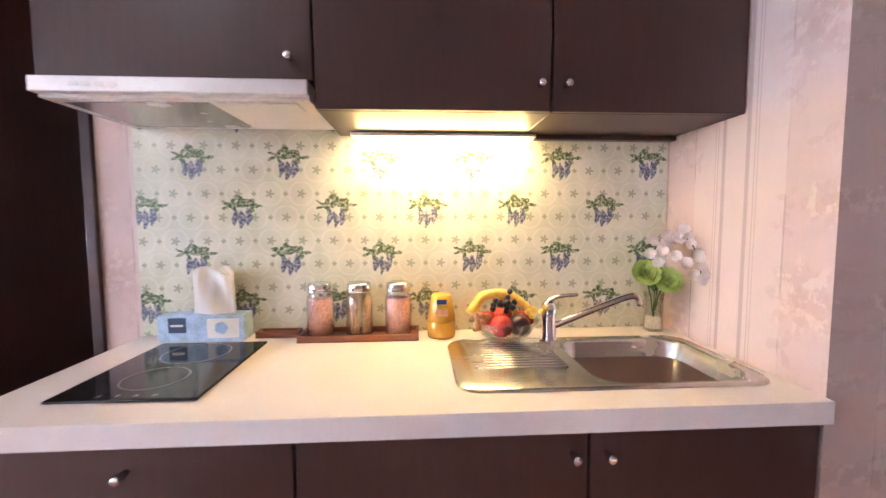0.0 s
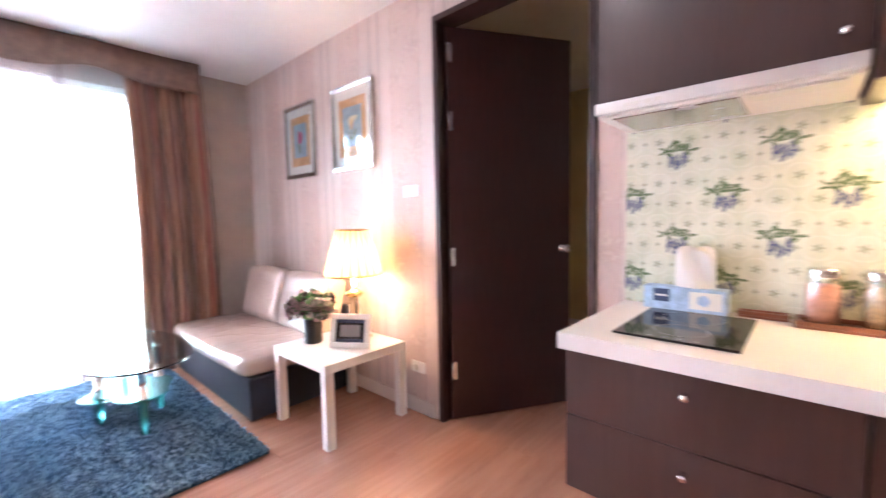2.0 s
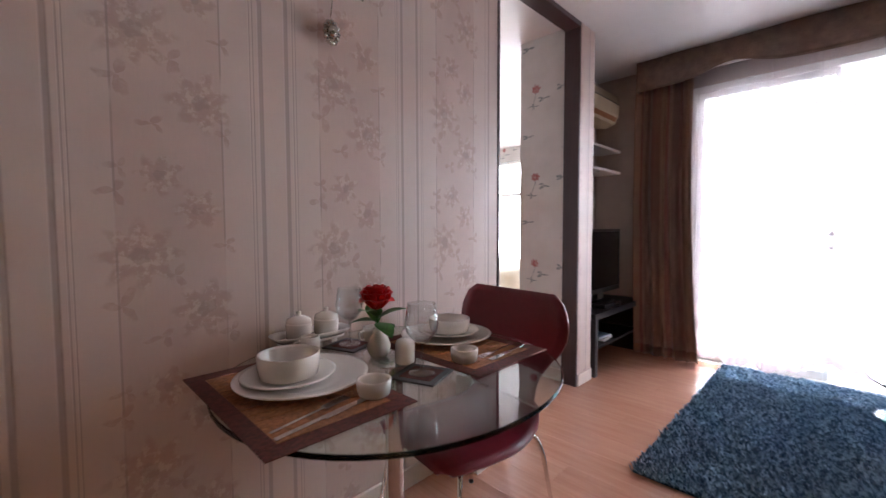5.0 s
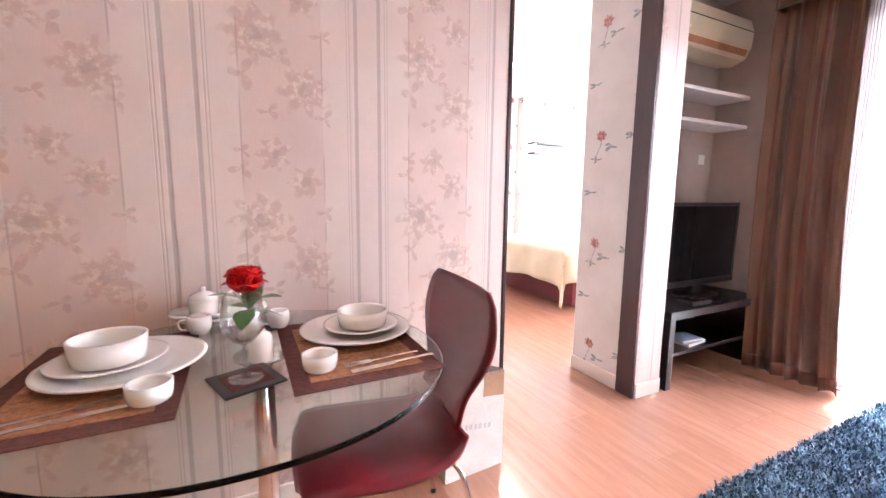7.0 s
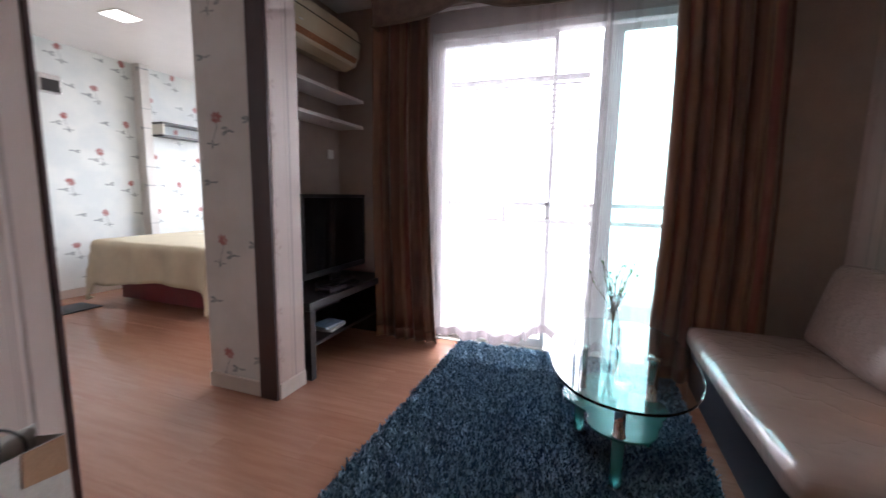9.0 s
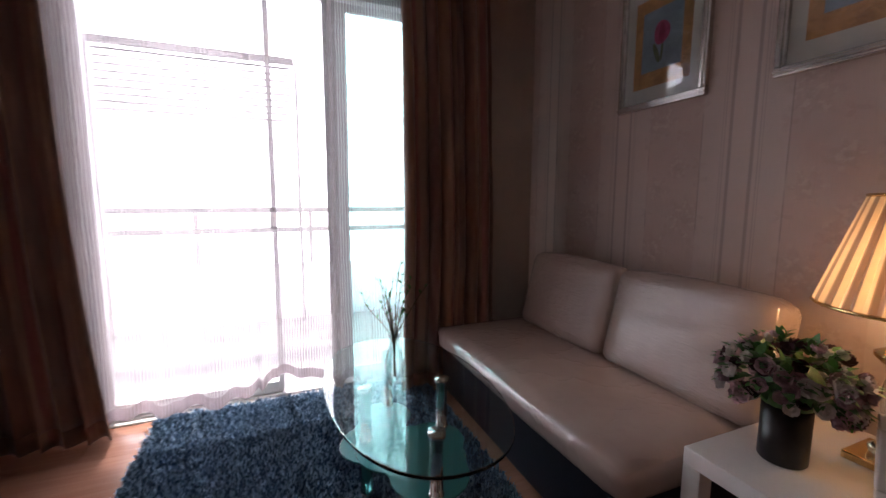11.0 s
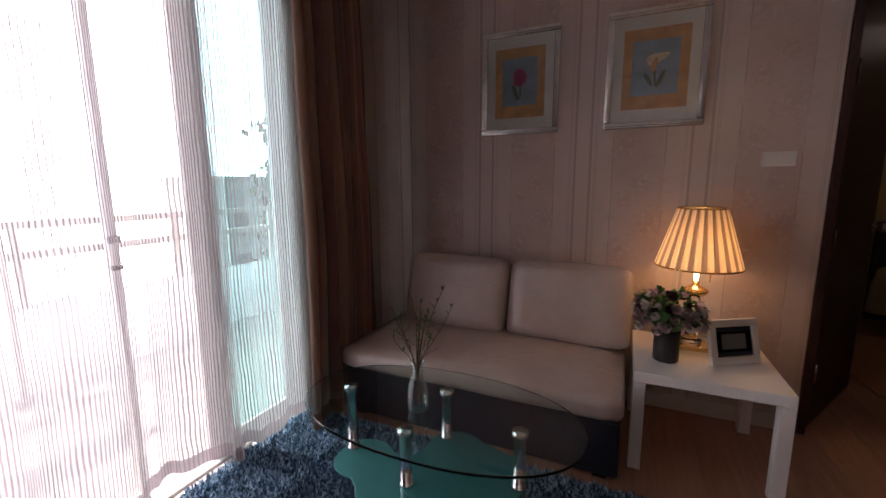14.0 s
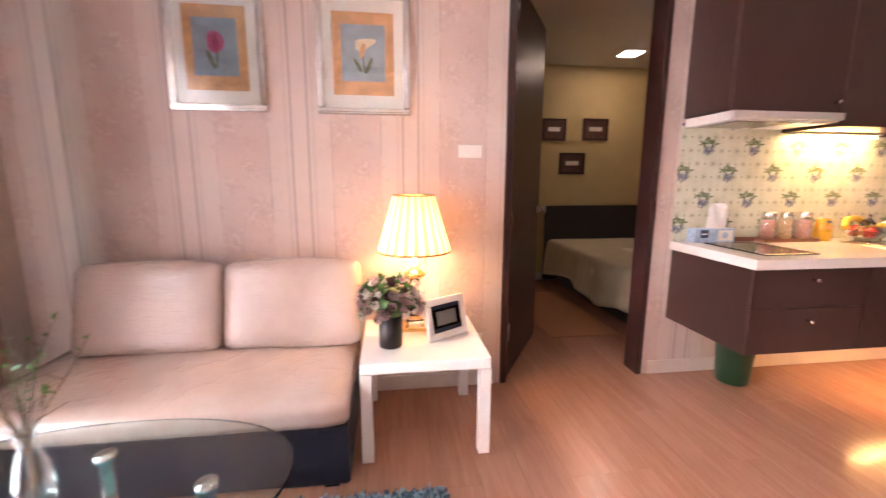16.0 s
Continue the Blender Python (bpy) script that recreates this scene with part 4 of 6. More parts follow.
# ---- living room: sofa side ----
def picture(x0, x1, z0, z1, bloom):
    w, h = x1 - x0, z1 - z0
    names = {"tulip": "silver-framed print of a pink tulip on a blue ground", "lily": "silver-framed print of a cream lily on a blue ground"}
    p = thing("framed_picture", (x0 + w / 2, -0.002, z0), names[bloom], "picture", "flower prints")
    w2 = w / 2
    for a, b, c, d in ((-w2, w2, 0, 0.035), (-w2, w2, h - 0.035, h), (-w2, -w2 + 0.035, 0.035, h - 0.035), (w2 - 0.035, w2, 0.035, h - 0.035)):
        f = box(a, b, -0.028, 0, c, d, 0.006)
        box(a + 0.012 * (b - a < 0.1), b - 0.012 * (b - a < 0.1), -0.033, -0.027, c + 0.012 * (d - c < 0.1), d - 0.012 * (d - c < 0.1), 0.003, 2, f)
        part("frame_side", f, M["silver"], p)
    part("mount", box(-w2 + 0.033, w2 - 0.033, -0.012, -0.004, 0.033, h - 0.033), M["paper"], p, "white mount")
    part("border", box(-w2 + 0.085, w2 - 0.085, -0.0135, -0.0122, 0.10, h - 0.10), M["peach"], p, "peach painted border")
    art = part("print", box(-w2 + 0.13, w2 - 0.13, -0.0150, -0.0137, 0.17, h - 0.16), M["artblue"], p, "blue painted ground")
    zc = h / 2 + 0.03

    def blot(rx, rz, cx, cz, y, mat, name, tilt=0, n=20, petal=0.0):
        b = bmesh.new()
        pts = []
        for i in range(n):
            a = 2 * math.pi * i / n
            k = 1 + petal * math.cos(3 * a)
            q = Vector((rx * k * math.cos(a), 0, rz * k * math.sin(a)))
            q.rotate(Euler((0, radians(tilt), 0)))
            pts.append((cx + q.x, cz + q.z))
        lo = [b.verts.new((x, y, z)) for x, z in pts]
        hi = [b.verts.new((x, y - 0.0008, z)) for x, z in pts]
        b.faces.new(lo)
        b.faces.new(hi)
        for i in range(n):
            b.faces.new((lo[i], lo[(i + 1) % n], hi[(i + 1) % n], hi[i]))
        part(name, b, mat, art)

    if bloom == "tulip":
        blot(0.006, 0.055, 0.005, zc - 0.075, -0.0152, M["leafart"], "stem", 4)
        blot(0.012, 0.05, -0.025, zc - 0.085, -0.0153, M["leafart"], "leaf", -20)
        blot(0.042, 0.052, 0.0, zc, -0.0154, M["pinkart"], "bloom", 0, 24, 0.05)
        blot(0.016, 0.045, 0.002, zc - 0.002, -0.0163, M["pinkdeep"], "petal")
    else:
        blot(0.005, 0.06, 0.0, zc - 0.07, -0.0152, M["leafart"], "stem", -6)
        blot(0.011, 0.045, 0.028, zc - 0.085, -0.0153, M["leafart"], "leaf", 24)
        blot(0.010, 0.040, -0.030, zc - 0.085, -0.0153, M["leafart"], "leaf", -30)
        blot(0.055, 0.026, 0.005, zc + 0.02, -0.0154, M["creamart"], "bloom", -18, 24, 0.15)
        blot(0.014, 0.038, -0.004, zc - 0.012, -0.0163, M["peach"], "petal", 15)
    g = part("glazing", box(-w2 + 0.034, w2 - 0.034, -0.020, -0.018, 0.034, h - 0.034), M["glass"], p, "clear glazing")
    g.visible_shadow = False


M["peach"] = plain("peach_paint", (0.62, 0.33, 0.15), 0.7, vary=0.3, scale=12)
M["artblue"] = plain("grey_blue_paint", (0.30, 0.38, 0.46), 0.7, vary=0.2, scale=18)
M["leafart"] = plain("olive_paint", (0.16, 0.20, 0.12), 0.7, vary=0.3, scale=40)
M["pinkart"] = plain("pink_paint", (0.50, 0.10, 0.20), 0.7, vary=0.3, scale=40)
M["pinkdeep"] = plain("deep_pink_paint", (0.36, 0.05, 0.12), 0.7, vary=0.3, scale=40)
M["creamart"] = plain("cream_petal_paint", (0.72, 0.60, 0.42), 0.7, vary=0.2, scale=40)
picture(1.052, 1.522, 1.605, 2.208, "tulip")
picture(1.771, 2.256, 1.602, 2.211, "lily")


def pillow_box(w, d, h, puff=0.03, bevel=0.035, seg=4, cuts=10):
    """An upholstered block: rounded, swollen and a little uneven."""
    b = bmesh.new()
    bmesh.ops.create_cube(b, size=1.0)
    bmesh.ops.subdivide_edges(b, edges=b.edges[:], cuts=cuts, use_grid_fill=True)
    for v in b.verts:
        x, y, z = v.co * 2
        lim = lambda t: math.copysign(min(1.0, abs(t)), t)
        n = noise.noise(Vector((x * 1.7 + w, y * 1.7, z * 1.7 + d)))
        sx, sy, sz = w / 2, d / 2, h / 2
        r = bevel
        p = Vector((lim(x) * sx, lim(y) * sy, lim(z) * sz))
        inner = Vector((max(-sx + r, min(sx - r, p.x)), max(-sy + r, min(sy - r, p.y)), max(-sz + r, min(sz - r, p.z))))
        out = p - inner
        if out.length > 1e-6:
            p = inner + out.normalized() * r
        p.z += puff * (1 - x * x) * (1 - y * y) * (1 if z > 0 else -0.3) * abs(z)
        p.y += puff * 0.6 * (1 - x * x) * (1 - z * z) * (1 if y > 0 else -1) * abs(y)
        v.co = p + Vector((0, 0, n * 0.004))
    return b


def sofa():
    s = thing("sofa", (1.235, 0, 0), "two-seat pale leather sofa on a black base in clear film", "sofa")
    part("base", box(-0.72, 0.715, -0.79, -0.08, 0.02, 0.285, 0.012), M["base"], s, "black leatherette base")
    for x in (-0.64, 0.64):
        for y in (-0.74, -0.14):
            part("foot", box(x - 0.03, x + 0.03, y - 0.03, y + 0.03, 0, 0.019), M["black"], s)
    part("seat_cushion", join(bmesh.new(), pillow_box(1.46, 0.74, 0.13, 0.018, 0.05, cuts=16), pose(-0.005, -0.465, 0.352, 0, 0, 0)), M["leather"], s, smooth=True)
    for x in (-0.275, 0.405):
        part("back_cushion", join(bmesh.new(), pillow_box(0.672, 0.17, 0.44, 0.02, 0.05, cuts=12), pose(x, -0.195, 0.625, -14, 0, 0)), M["creased"], s, smooth=True)
    part("back_rail", box(-0.70, 0.70, -0.075, -0.02, 0.02, 0.62, 0.01), M["base"], s, "black leatherette back")


sofa()


def white_table():
    t = thing("side_table", (2.283, -0.36, 0), "square white lacquered side table beside the sofa", "table")
    a = 0.2925
    part("tabletop", box(-a, a, -0.288, 0.288, 0.425, 0.475, 0.003), M["white"], t)
    for x in (-1, 1):
        for y in (-1, 1):
            part("leg", box(x * a - x * 0.0525, x * a, y * 0.288 - y * 0.0525, y * 0.288, 0, 0.4245, 0.003), M["white"], t)


white_table()


def table_lamp():
    t = thing("table_lamp", (2.258, -0.222, 0.475), "lit table lamp with a pleated cream shade and glass stem", "lamp")
    part("foot", box(-0.075, 0.075, -0.075, 0.075, 0, 0.022, 0.004), M["brass"], t, "square gilt foot")
    part("stem", lathe([(0, 0.0225), (0.045, 0.0225), (0.050, 0.04), (0.030, 0.06), (0.024, 0.09), (0.034, 0.13), (0.036, 0.21), (0.024, 0.262), (0.018, 0.275), (0, 0.275)], 20), M["glass"], t, "clear glass stem")
    part("collar", lathe([(0, 0.2755), (0.045, 0.2755), (0.060, 0.292), (0.060, 0.300), (0.035, 0.315), (0.018, 0.325), (0.014, 0.345), (0, 0.345)], 24), M["brass"], t, "gilt collar")
    n, z0, z1, r0, r1 = 44, 0.422, 0.708, 0.188, 0.103
    b = bmesh.new()
    rows = []
    for j in range(7):
        k = j / 6
        rows.append([b.verts.new(((r0 + (r1 - r0) * k + (0.004 if i % 2 else -0.004)) * math.cos(math.pi * i / n),
                                  (r0 + (r1 - r0) * k + (0.004 if i % 2 else -0.004)) * math.sin(math.pi * i / n), z0 + (z1 - z0) * k)) for i in range(2 * n)])
    for p, q in zip(rows, rows[1:]):
        for i in range(2 * n):
            b.faces.new((p[i], p[(i + 1) % (2 * n)], q[(i + 1) % (2 * n)], q[i]))
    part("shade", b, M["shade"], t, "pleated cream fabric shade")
    for r, z in ((r0, z0), (r1, z1)):
        part("trim", tube([((r + 0.002) * math.cos(2 * math.pi * i / 48), (r + 0.002) * math.sin(2 * math.pi * i / 48), z) for i in range(49)], 0.005, 6), M["brass"], t, "gilt shade trim")
    part("rod", tube([(0.06, 0, 0.34), (0.06, 0, 0.70)], 0.0025, 6), M["brass"], t)
    part("bulb", lathe([(0, 0.346), (0.009, 0.347), (0.012, 0.43), (0.028, 0.47), (0.030, 0.49), (0.022, 0.515), (0, 0.525)], 18), M["bulb"], t, "glowing bulb")


M["brass"] = plain("gilt_metal", (0.70, 0.50, 0.24), 0.22, 1.0, vary=0.1)


def shade_cloth():
    """Pleated cloth lit from inside; the folds' light and shade painted as light and dark pleats."""
    n = Nodes("pleated_shade_cloth")
    tree = n.tree
    c = n.xyz()
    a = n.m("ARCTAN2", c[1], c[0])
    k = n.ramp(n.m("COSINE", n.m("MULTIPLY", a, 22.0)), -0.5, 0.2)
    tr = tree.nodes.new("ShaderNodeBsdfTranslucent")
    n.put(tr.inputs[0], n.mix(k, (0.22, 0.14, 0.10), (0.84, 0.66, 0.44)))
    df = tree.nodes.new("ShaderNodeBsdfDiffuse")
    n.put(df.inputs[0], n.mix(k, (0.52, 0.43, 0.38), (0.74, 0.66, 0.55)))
    mx = tree.nodes.new("ShaderNodeMixShader")
    mx.inputs[0].default_value = 0.45
    tree.links.new(tr.outputs[0], mx.inputs[1])
    tree.links.new(df.outputs[0], mx.inputs[2])
    tree.links.new(mx.outputs[0], tree.nodes["Material Output"].inputs["Surface"])
    return n.mat


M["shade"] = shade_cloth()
table_lamp()
lamp("POINT", "lamp_bulb_light", pose(2.258, -0.222, 0.970), 3.4, (1.0, 0.62, 0.28), size=0.05)
lamp("AREA", "strip_lamp_light", look((4.90, -0.10, 1.525), (4.90, -0.03, 0.9)), 1.05, (1.0, 0.63, 0.22), size=0.56, size_y=0.02)


# ---- rug ----
def rug(x0, x1, y0, y1):
    r = thing("rug", ((x0 + x1) / 2, (y0 + y1) / 2, 0), "thick blue shag rug on the plank floor", "rug")
    w, d = (x1 - x0) / 2, (y1 - y0) / 2
    part("backing", box(-w, w, -d, d, 0.0005, 0.012, 0.003), M["backing"], r)
    rnd = np.random.RandomState(4)
    k = 64000
    px, py = rnd.uniform(-w - 0.004, w + 0.004, k), rnd.uniform(-d - 0.004, d + 0.004, k)
    ang, lean = rnd.uniform(0, 2 * np.pi, k), rnd.uniform(0.004, 0.022, k)
    hgt, wid = rnd.uniform(0.018, 0.036, k), rnd.uniform(0.0028, 0.0054, k)
    ca, sa = np.cos(ang), np.sin(ang)
    v = np.zeros((k, 4, 3))
    v[:, 0] = np.stack([px - sa * wid, py + ca * wid, np.full(k, 0.008)], 1)
    v[:, 1] = np.stack([px + sa * wid, py - ca * wid, np.full(k, 0.008)], 1)
    v[:, 2] = np.stack([px + ca * lean + sa * wid * 0.7, py + sa * lean - ca * wid * 0.7, hgt], 1)
    v[:, 3] = np.stack([px + ca * lean - sa * wid * 0.7, py + sa * lean + ca * wid * 0.7, hgt], 1)
    me = bpy.data.meshes.new("shag")
    me.from_pydata(v.reshape(-1, 3).tolist(), [], np.arange(4 * k).reshape(-1, 4).tolist())
    me.materials.append(M["shag"])
    o = new("shag", me)
    o.parent = r
    tagged(o, kind="stuff")


rug(0.287, 2.335, -2.32, -0.86)


# ---- glass coffee table ----
def oval(cx, cy, a, b, n=56, p=2.25):
    out = []
    for i in range(n):
        t = 2 * math.pi * i / n
        c, s = math.cos(t), math.sin(t)
        out.append((cx + a * math.copysign(abs(c) ** (2 / p), c), cy + b * math.copysign(abs(s) ** (2 / p), s)))
    return out


def blob(points, r, n=40):
    """A rounded outline round a few points."""
    cx, cy = sum(p[0] for p in points) / len(points), sum(p[1] for p in points) / len(points)
    out = []
    for i in range(n):
        t = 2 * math.pi * i / n
        d = Vector((math.cos(t), math.sin(t)))
        k = max((p[0] - cx) * d.x + (p[1] - cy) * d.y for p in points)
        out.append((cx + d.x * (k * 0.85 + r), cy + d.y * (k * 0.85 + r)))
    return out


def coffee_table():
    t = thing("coffee_table", (1.27, -1.25, 0.0), "oval clear glass coffee table with two frosted teal shelves", "table")
    part("glass_top", slab(oval(0.02, 0, 0.555, 0.31), 0.448, 0.459, 0.003), M["table_glass"], t, "clear greenish glass top")
    legs = ((0.005, 0.148), (-0.39, 0.025), (-0.02, -0.158), (0.354, -0.010))
    part("shelf", slab(blob((legs[0], legs[2], legs[3], (0.20, 0.12)), 0.06), 0.225, 0.234, 0.003), M["teal"], t, "frosted teal glass shelf")
    part("shelf", slab(blob((legs[1], legs[2], (-0.22, -0.12), (-0.25, 0.02)), 0.06), 0.150, 0.159, 0.003), M["teal"], t, "frosted teal glass shelf")
    for i, (x, y) in enumerate(legs):
        cut = 0.15 if i == 1 else 0.225
        top = 0.447
        part("upper_post", lathe([(0, cut + 0.010), (0.026, cut + 0.010), (0.026, cut + 0.018), (0.0215, cut + 0.02), (0.0215, top - 0.022), (0.029, top - 0.02), (0.029, top), (0, top)], 20, None, (x, y, 0)), M["chrome"], t, "chrome post")
        part("leg", lathe([(0, 0.026), (0.024, 0.026), (0.024, cut - 0.001), (0, cut - 0.001)], 20, None, (x, y, 0)), M["teal"], t, "frosted glass leg")
        part("foot", lathe([(0, 0.013), (0.027, 0.013), (0.027, 0.0255), (0, 0.0255)], 20, None, (x, y, 0)), M["chrome"], t, "chrome foot")


coffee_table()

# ---- television niche ----
def tv_corner():
    s = thing("tv_stand", (0.78, -3.20, 0), "dark brown low television bench with an open shelf", "tv stand")
    w, d = 0.505, 0.225
    part("top", box(-w, w, -d, d, 0.445, 0.495, 0.003), M["black"], s)
    for x in (-1, 1):
        part("side_panel", box(x * w - x * 0.05, x * w, -d, d, 0, 0.444, 0.003), M["black"], s)
    part("shelf", box(-w + 0.051, w - 0.051, -d, d - 0.02, 0.20, 0.222, 0.002), M["black"], s)
    part("back_panel", box(-w + 0.051, w - 0.051, -d, -d + 0.012, 0.223, 0.444), M["black"], s)
    t = thing("television", (0.67, -3.22, 0.495), "flat black television on the low bench", "television")
    part("housing", box(-0.395, 0.395, -0.035, 0.018, 0.075, 0.655, 0.008), M["black"], t)
    part("bezel", join(join(box(-0.395, 0.395, 0.0185, 0.027, 0.63, 0.655, 0.003), box(-0.395, 0.395, 0.0185, 0.027, 0.075, 0.115, 0.003)),
                       join(box(-0.395, -0.37, 0.0185, 0.027, 0.115, 0.63, 0.003), box(0.37, 0.395, 0.0185, 0.027, 0.115, 0.63, 0.003))), M["black"], t)
    part("screen", box(-0.369, 0.369, 0.0186, 0.0215, 0.116, 0.629), M["screen"], t, "dark glossy screen")
    part("neck", box(-0.06, 0.06, -0.02, 0.012, 0.016, 0.076, 0.004), M["black"], t)
    part("foot", lathe([(0, 0.001), (0.20, 0.001), (0.20, 0.008), (0.12, 0.015), (0, 0.016)], 36, None, (0, 0, 0), 0.55), M["black"], t)
    for z in (1.690, 1.893):
        structure("shelf_niche", box(WEST + 0.002, 1.313, -3.448, -3.215, z - 0.012, z + 0.012, 0.002), M["white"], "white wall shelf across the niche", "shelf")
    a = thing("air_conditioner", (0.68, -3.449, 2.13), "cream wall-mounted split air conditioner above the shelves", "air conditioner")
    pr = [(0, 0.02), (0.10, 0.0), (0.19, 0.03), (0.225, 0.10), (0.235, 0.20), (0.21, 0.285), (0.15, 0.30), (0, 0.30)]
    b = bmesh.new()
    ends = []
    for x in (-0.40, -0.392, 0.392, 0.40):
        k = 0.97 if abs(x) > 0.395 else 1.0
        ends.append([b.verts.new((x, y * k, 0.15 + (z - 0.15) * k)) for y, z in pr])
    for p, q in zip(ends, ends[1:]):
        for i in range(len(pr)):
            b.faces.new((p[i], p[(i + 1) % len(pr)], q[(i + 1) % len(pr)], q[i]))
    b.faces.new(ends[0])
    b.faces.new(ends[-1])
    part("casing", b, M["aircon"], a)
    part("louvre", join(bmesh.new(), box(-0.36, 0.36, -0.035, 0.035, -0.003, 0.003, 0.002), pose(0, 0.158, 0.012, 18, 0, 0)), M["aircon"], a)
    # outlet strip in brown, the shadow under the lip put into its colour
    part("air_outlet", join(bmesh.new(), box(-0.365, 0.365, -0.003, 0.003, -0.020, 0.020, 0.001), pose(0, 0.2095, 0.064, -26.6, 0, 0)), M["straw"], a, "brown air outlet strip with its shade painted in")
    part("grille_line", box(-0.385, 0.385, 0.2365, 0.2385, 0.196, 0.202), M["black"], a)
    part("lamp_dot", box(0.30, 0.33, 0.2335, 0.2365, 0.115, 0.125), M["plastic"], a)


tv_corner()


# ---- dining corner ----
TAB = 0.765


def dining_table():
    t = thing("dining_table", (3.56, -2.55, 0), "oval clear glass dining table on a chrome pedestal against the wall", "table")
    part("glass_top", slab(oval(0, 0, 0.482, 0.447, 64, 2.1), TAB - 0.012, TAB, 0.003), M["table_glass"], t, "clear glass top")
    part("pedestal", lathe([(0, 0), (0.20, 0), (0.20, 0.006), (0.05, 0.014), (0.028, 0.02), (0.028, TAB - 0.03), (0.07, TAB - 0.02), (0.07, TAB - 0.0125), (0, TAB - 0.0125)],
                           28, None, (-0.03, -0.06, 0)), M["chrome"], t, "chrome post")


dining_table()


def chair():
    c = thing("dining_chair", (3.20, -2.61, 0), "maroon bent-plywood chair with a waisted back and chrome legs", "chair", rz=-6)
    # shell: a strip from the front edge of the seat up the back; x forward
    prof = curve([(0.265, 0, 0.435), (0.22, 0, 0.455), (0.0, 0, 0.445), (-0.15, 0, 0.455), (-0.205, 0, 0.51), (-0.225, 0, 0.60), (-0.250, 0, 0.760), (-0.275, 0, 0.915)], 5)
    half = curve([(0.15, 0, 0), (0.215, 0, 0), (0.23, 0, 0), (0.20, 0, 0), (0.165, 0, 0), (0.175, 0, 0), (0.272, 0, 0), (0.250, 0, 0)], 5)
    for name, a, b in (("seat", 0, 20), ("backrest", 19, 35)):
        bm = bmesh.new()
        rows = []
        for i in range(a, b + 1):
            p, w = prof[i], half[i].x
            w -= {33: 0.003, 34: 0.012, 35: 0.05}.get(i, 0.0)
            d = (prof[min(i + 1, 35)] - prof[max(i - 1, 0)]).normalized()
            nrm = Vector((-d.z, 0, d.x))
            row = []
            for j in range(13):
                s = -1 + j / 6
                dish = 0.018 * s * s
                row.append(bm.verts.new(p + Vector((0, s * w, 0)) - nrm * dish * (1 if i < 20 else -1.2) * -1))
            rows.append(row)
        for p, q in zip(rows, rows[1:]):
            for j in range(12):
                bm.faces.new((p[j], p[j + 1], q[j + 1], q[j]))
        o = part(name, bm, M["red"], c, smooth=True)
        sol = o.modifiers.new("thick", "SOLIDIFY")
        sol.thickness, sol.offset = 0.010, 0
    for sx in (1, -1):
        for sy in (1, -1):
            part("leg", tube(curve([(0.03 * sx, 0.03 * sy, 0.425), (0.13 * sx, 0.12 * sy, 0.42), (0.19 * sx, 0.185 * sy, 0.385), (0.225 * sx, 0.215 * sy, 0.18), (0.25 * sx, 0.235 * sy, 0.006)], 7), 0.008, 10), M["chrome"], c, "bent chrome leg")
            part("glide", lathe([(0, 0), (0.011, 0), (0.011, 0.012), (0, 0.012)], 12, None, (0.25 * sx, 0.235 * sy, 0)), M["black"], c)
    part("hub", lathe([(0, 0.415), (0.05, 0.415), (0.055, 0.425), (0.05, 0.437), (0, 0.437)], 24), M["black"], c)


chair()


# ---- bedroom beyond the opening ----
def bed(at, w, ln, rz, cover, label, head, top, hang):
    b = thing("bed", at, label, "bed", rz=rz)
    part("base", box(-ln / 2 + 0.12, ln / 2 - 0.2, -w / 2 + 0.06, w / 2 - 0.06, 0.03, top - 0.265, 0.008), M["red"] if not head else M["black"], b)
    part("mattress", join(bmesh.new(), pillow_box(ln, w, 0.25, 0.01, 0.05), pose(0, 0, top - 0.135)), M["linen"], b, smooth=True)
    bm = bmesh.new()
    n, m = 60, 44
    grid = []
    for i in range(n + 1):
        row = []
        for j in range(m + 1):
            x, y = -ln / 2 + (ln + hang) * i / n, (-0.5 + j / m) * (w + 2 * hang)
            ox, oy = max(0, x - ln / 2 + 0.01), max(0, abs(y) - w / 2 - 0.005)
            drop = min(ox + oy, top - 0.08) - 0.05 * math.sin(5 * x + 3 * y) * min(1, 3 * (ox + oy))
            fold = 0.022 * math.sin(14 * (x if oy > ox else y) + 2) * min(1, drop * 6)
            px = min(x, ln / 2 + 0.012) + (fold if ox > 0 else 0) + 0.08 * ox
            py = math.copysign(min(abs(y), w / 2 + 0.012) + (fold if oy > 0 else 0) + 0.08 * oy, y)
            row.append(bm.verts.new((px, py, top - drop * 0.98 + 0.004 * noise.noise(Vector((x * 5, y * 5, 0))))))
        grid.append(row)
    for a, c in zip(grid, grid[1:]):
        for j in range(m):
            bm.faces.new((a[j], a[j + 1], c[j + 1], c[j])).smooth = True
    o = part("bedspread", bm, cover, b, "cream bedspread hanging over the sides")
    sol = o.modifiers.new("thick", "SOLIDIFY")
    sol.thickness = 0.006
    if head:
        part("headboard", box(-ln / 2 - 0.075, -ln / 2 - 0.01, -w / 2 - 0.05, w / 2 + 0.05, 0.02, 0.95, 0.015), M["black"], b, "dark headboard")


bed((-0.32, -5.30, 0), 1.5, 2.0, 0, M["spread"], "double bed with a cream bedspread and maroon base", False, 0.655, 0.40)
bed((4.72, 1.52, 0), 1.25, 1.85, -90, M["spread"], "bed with a cream cover and a dark headboard", True, 0.535, 0.40)


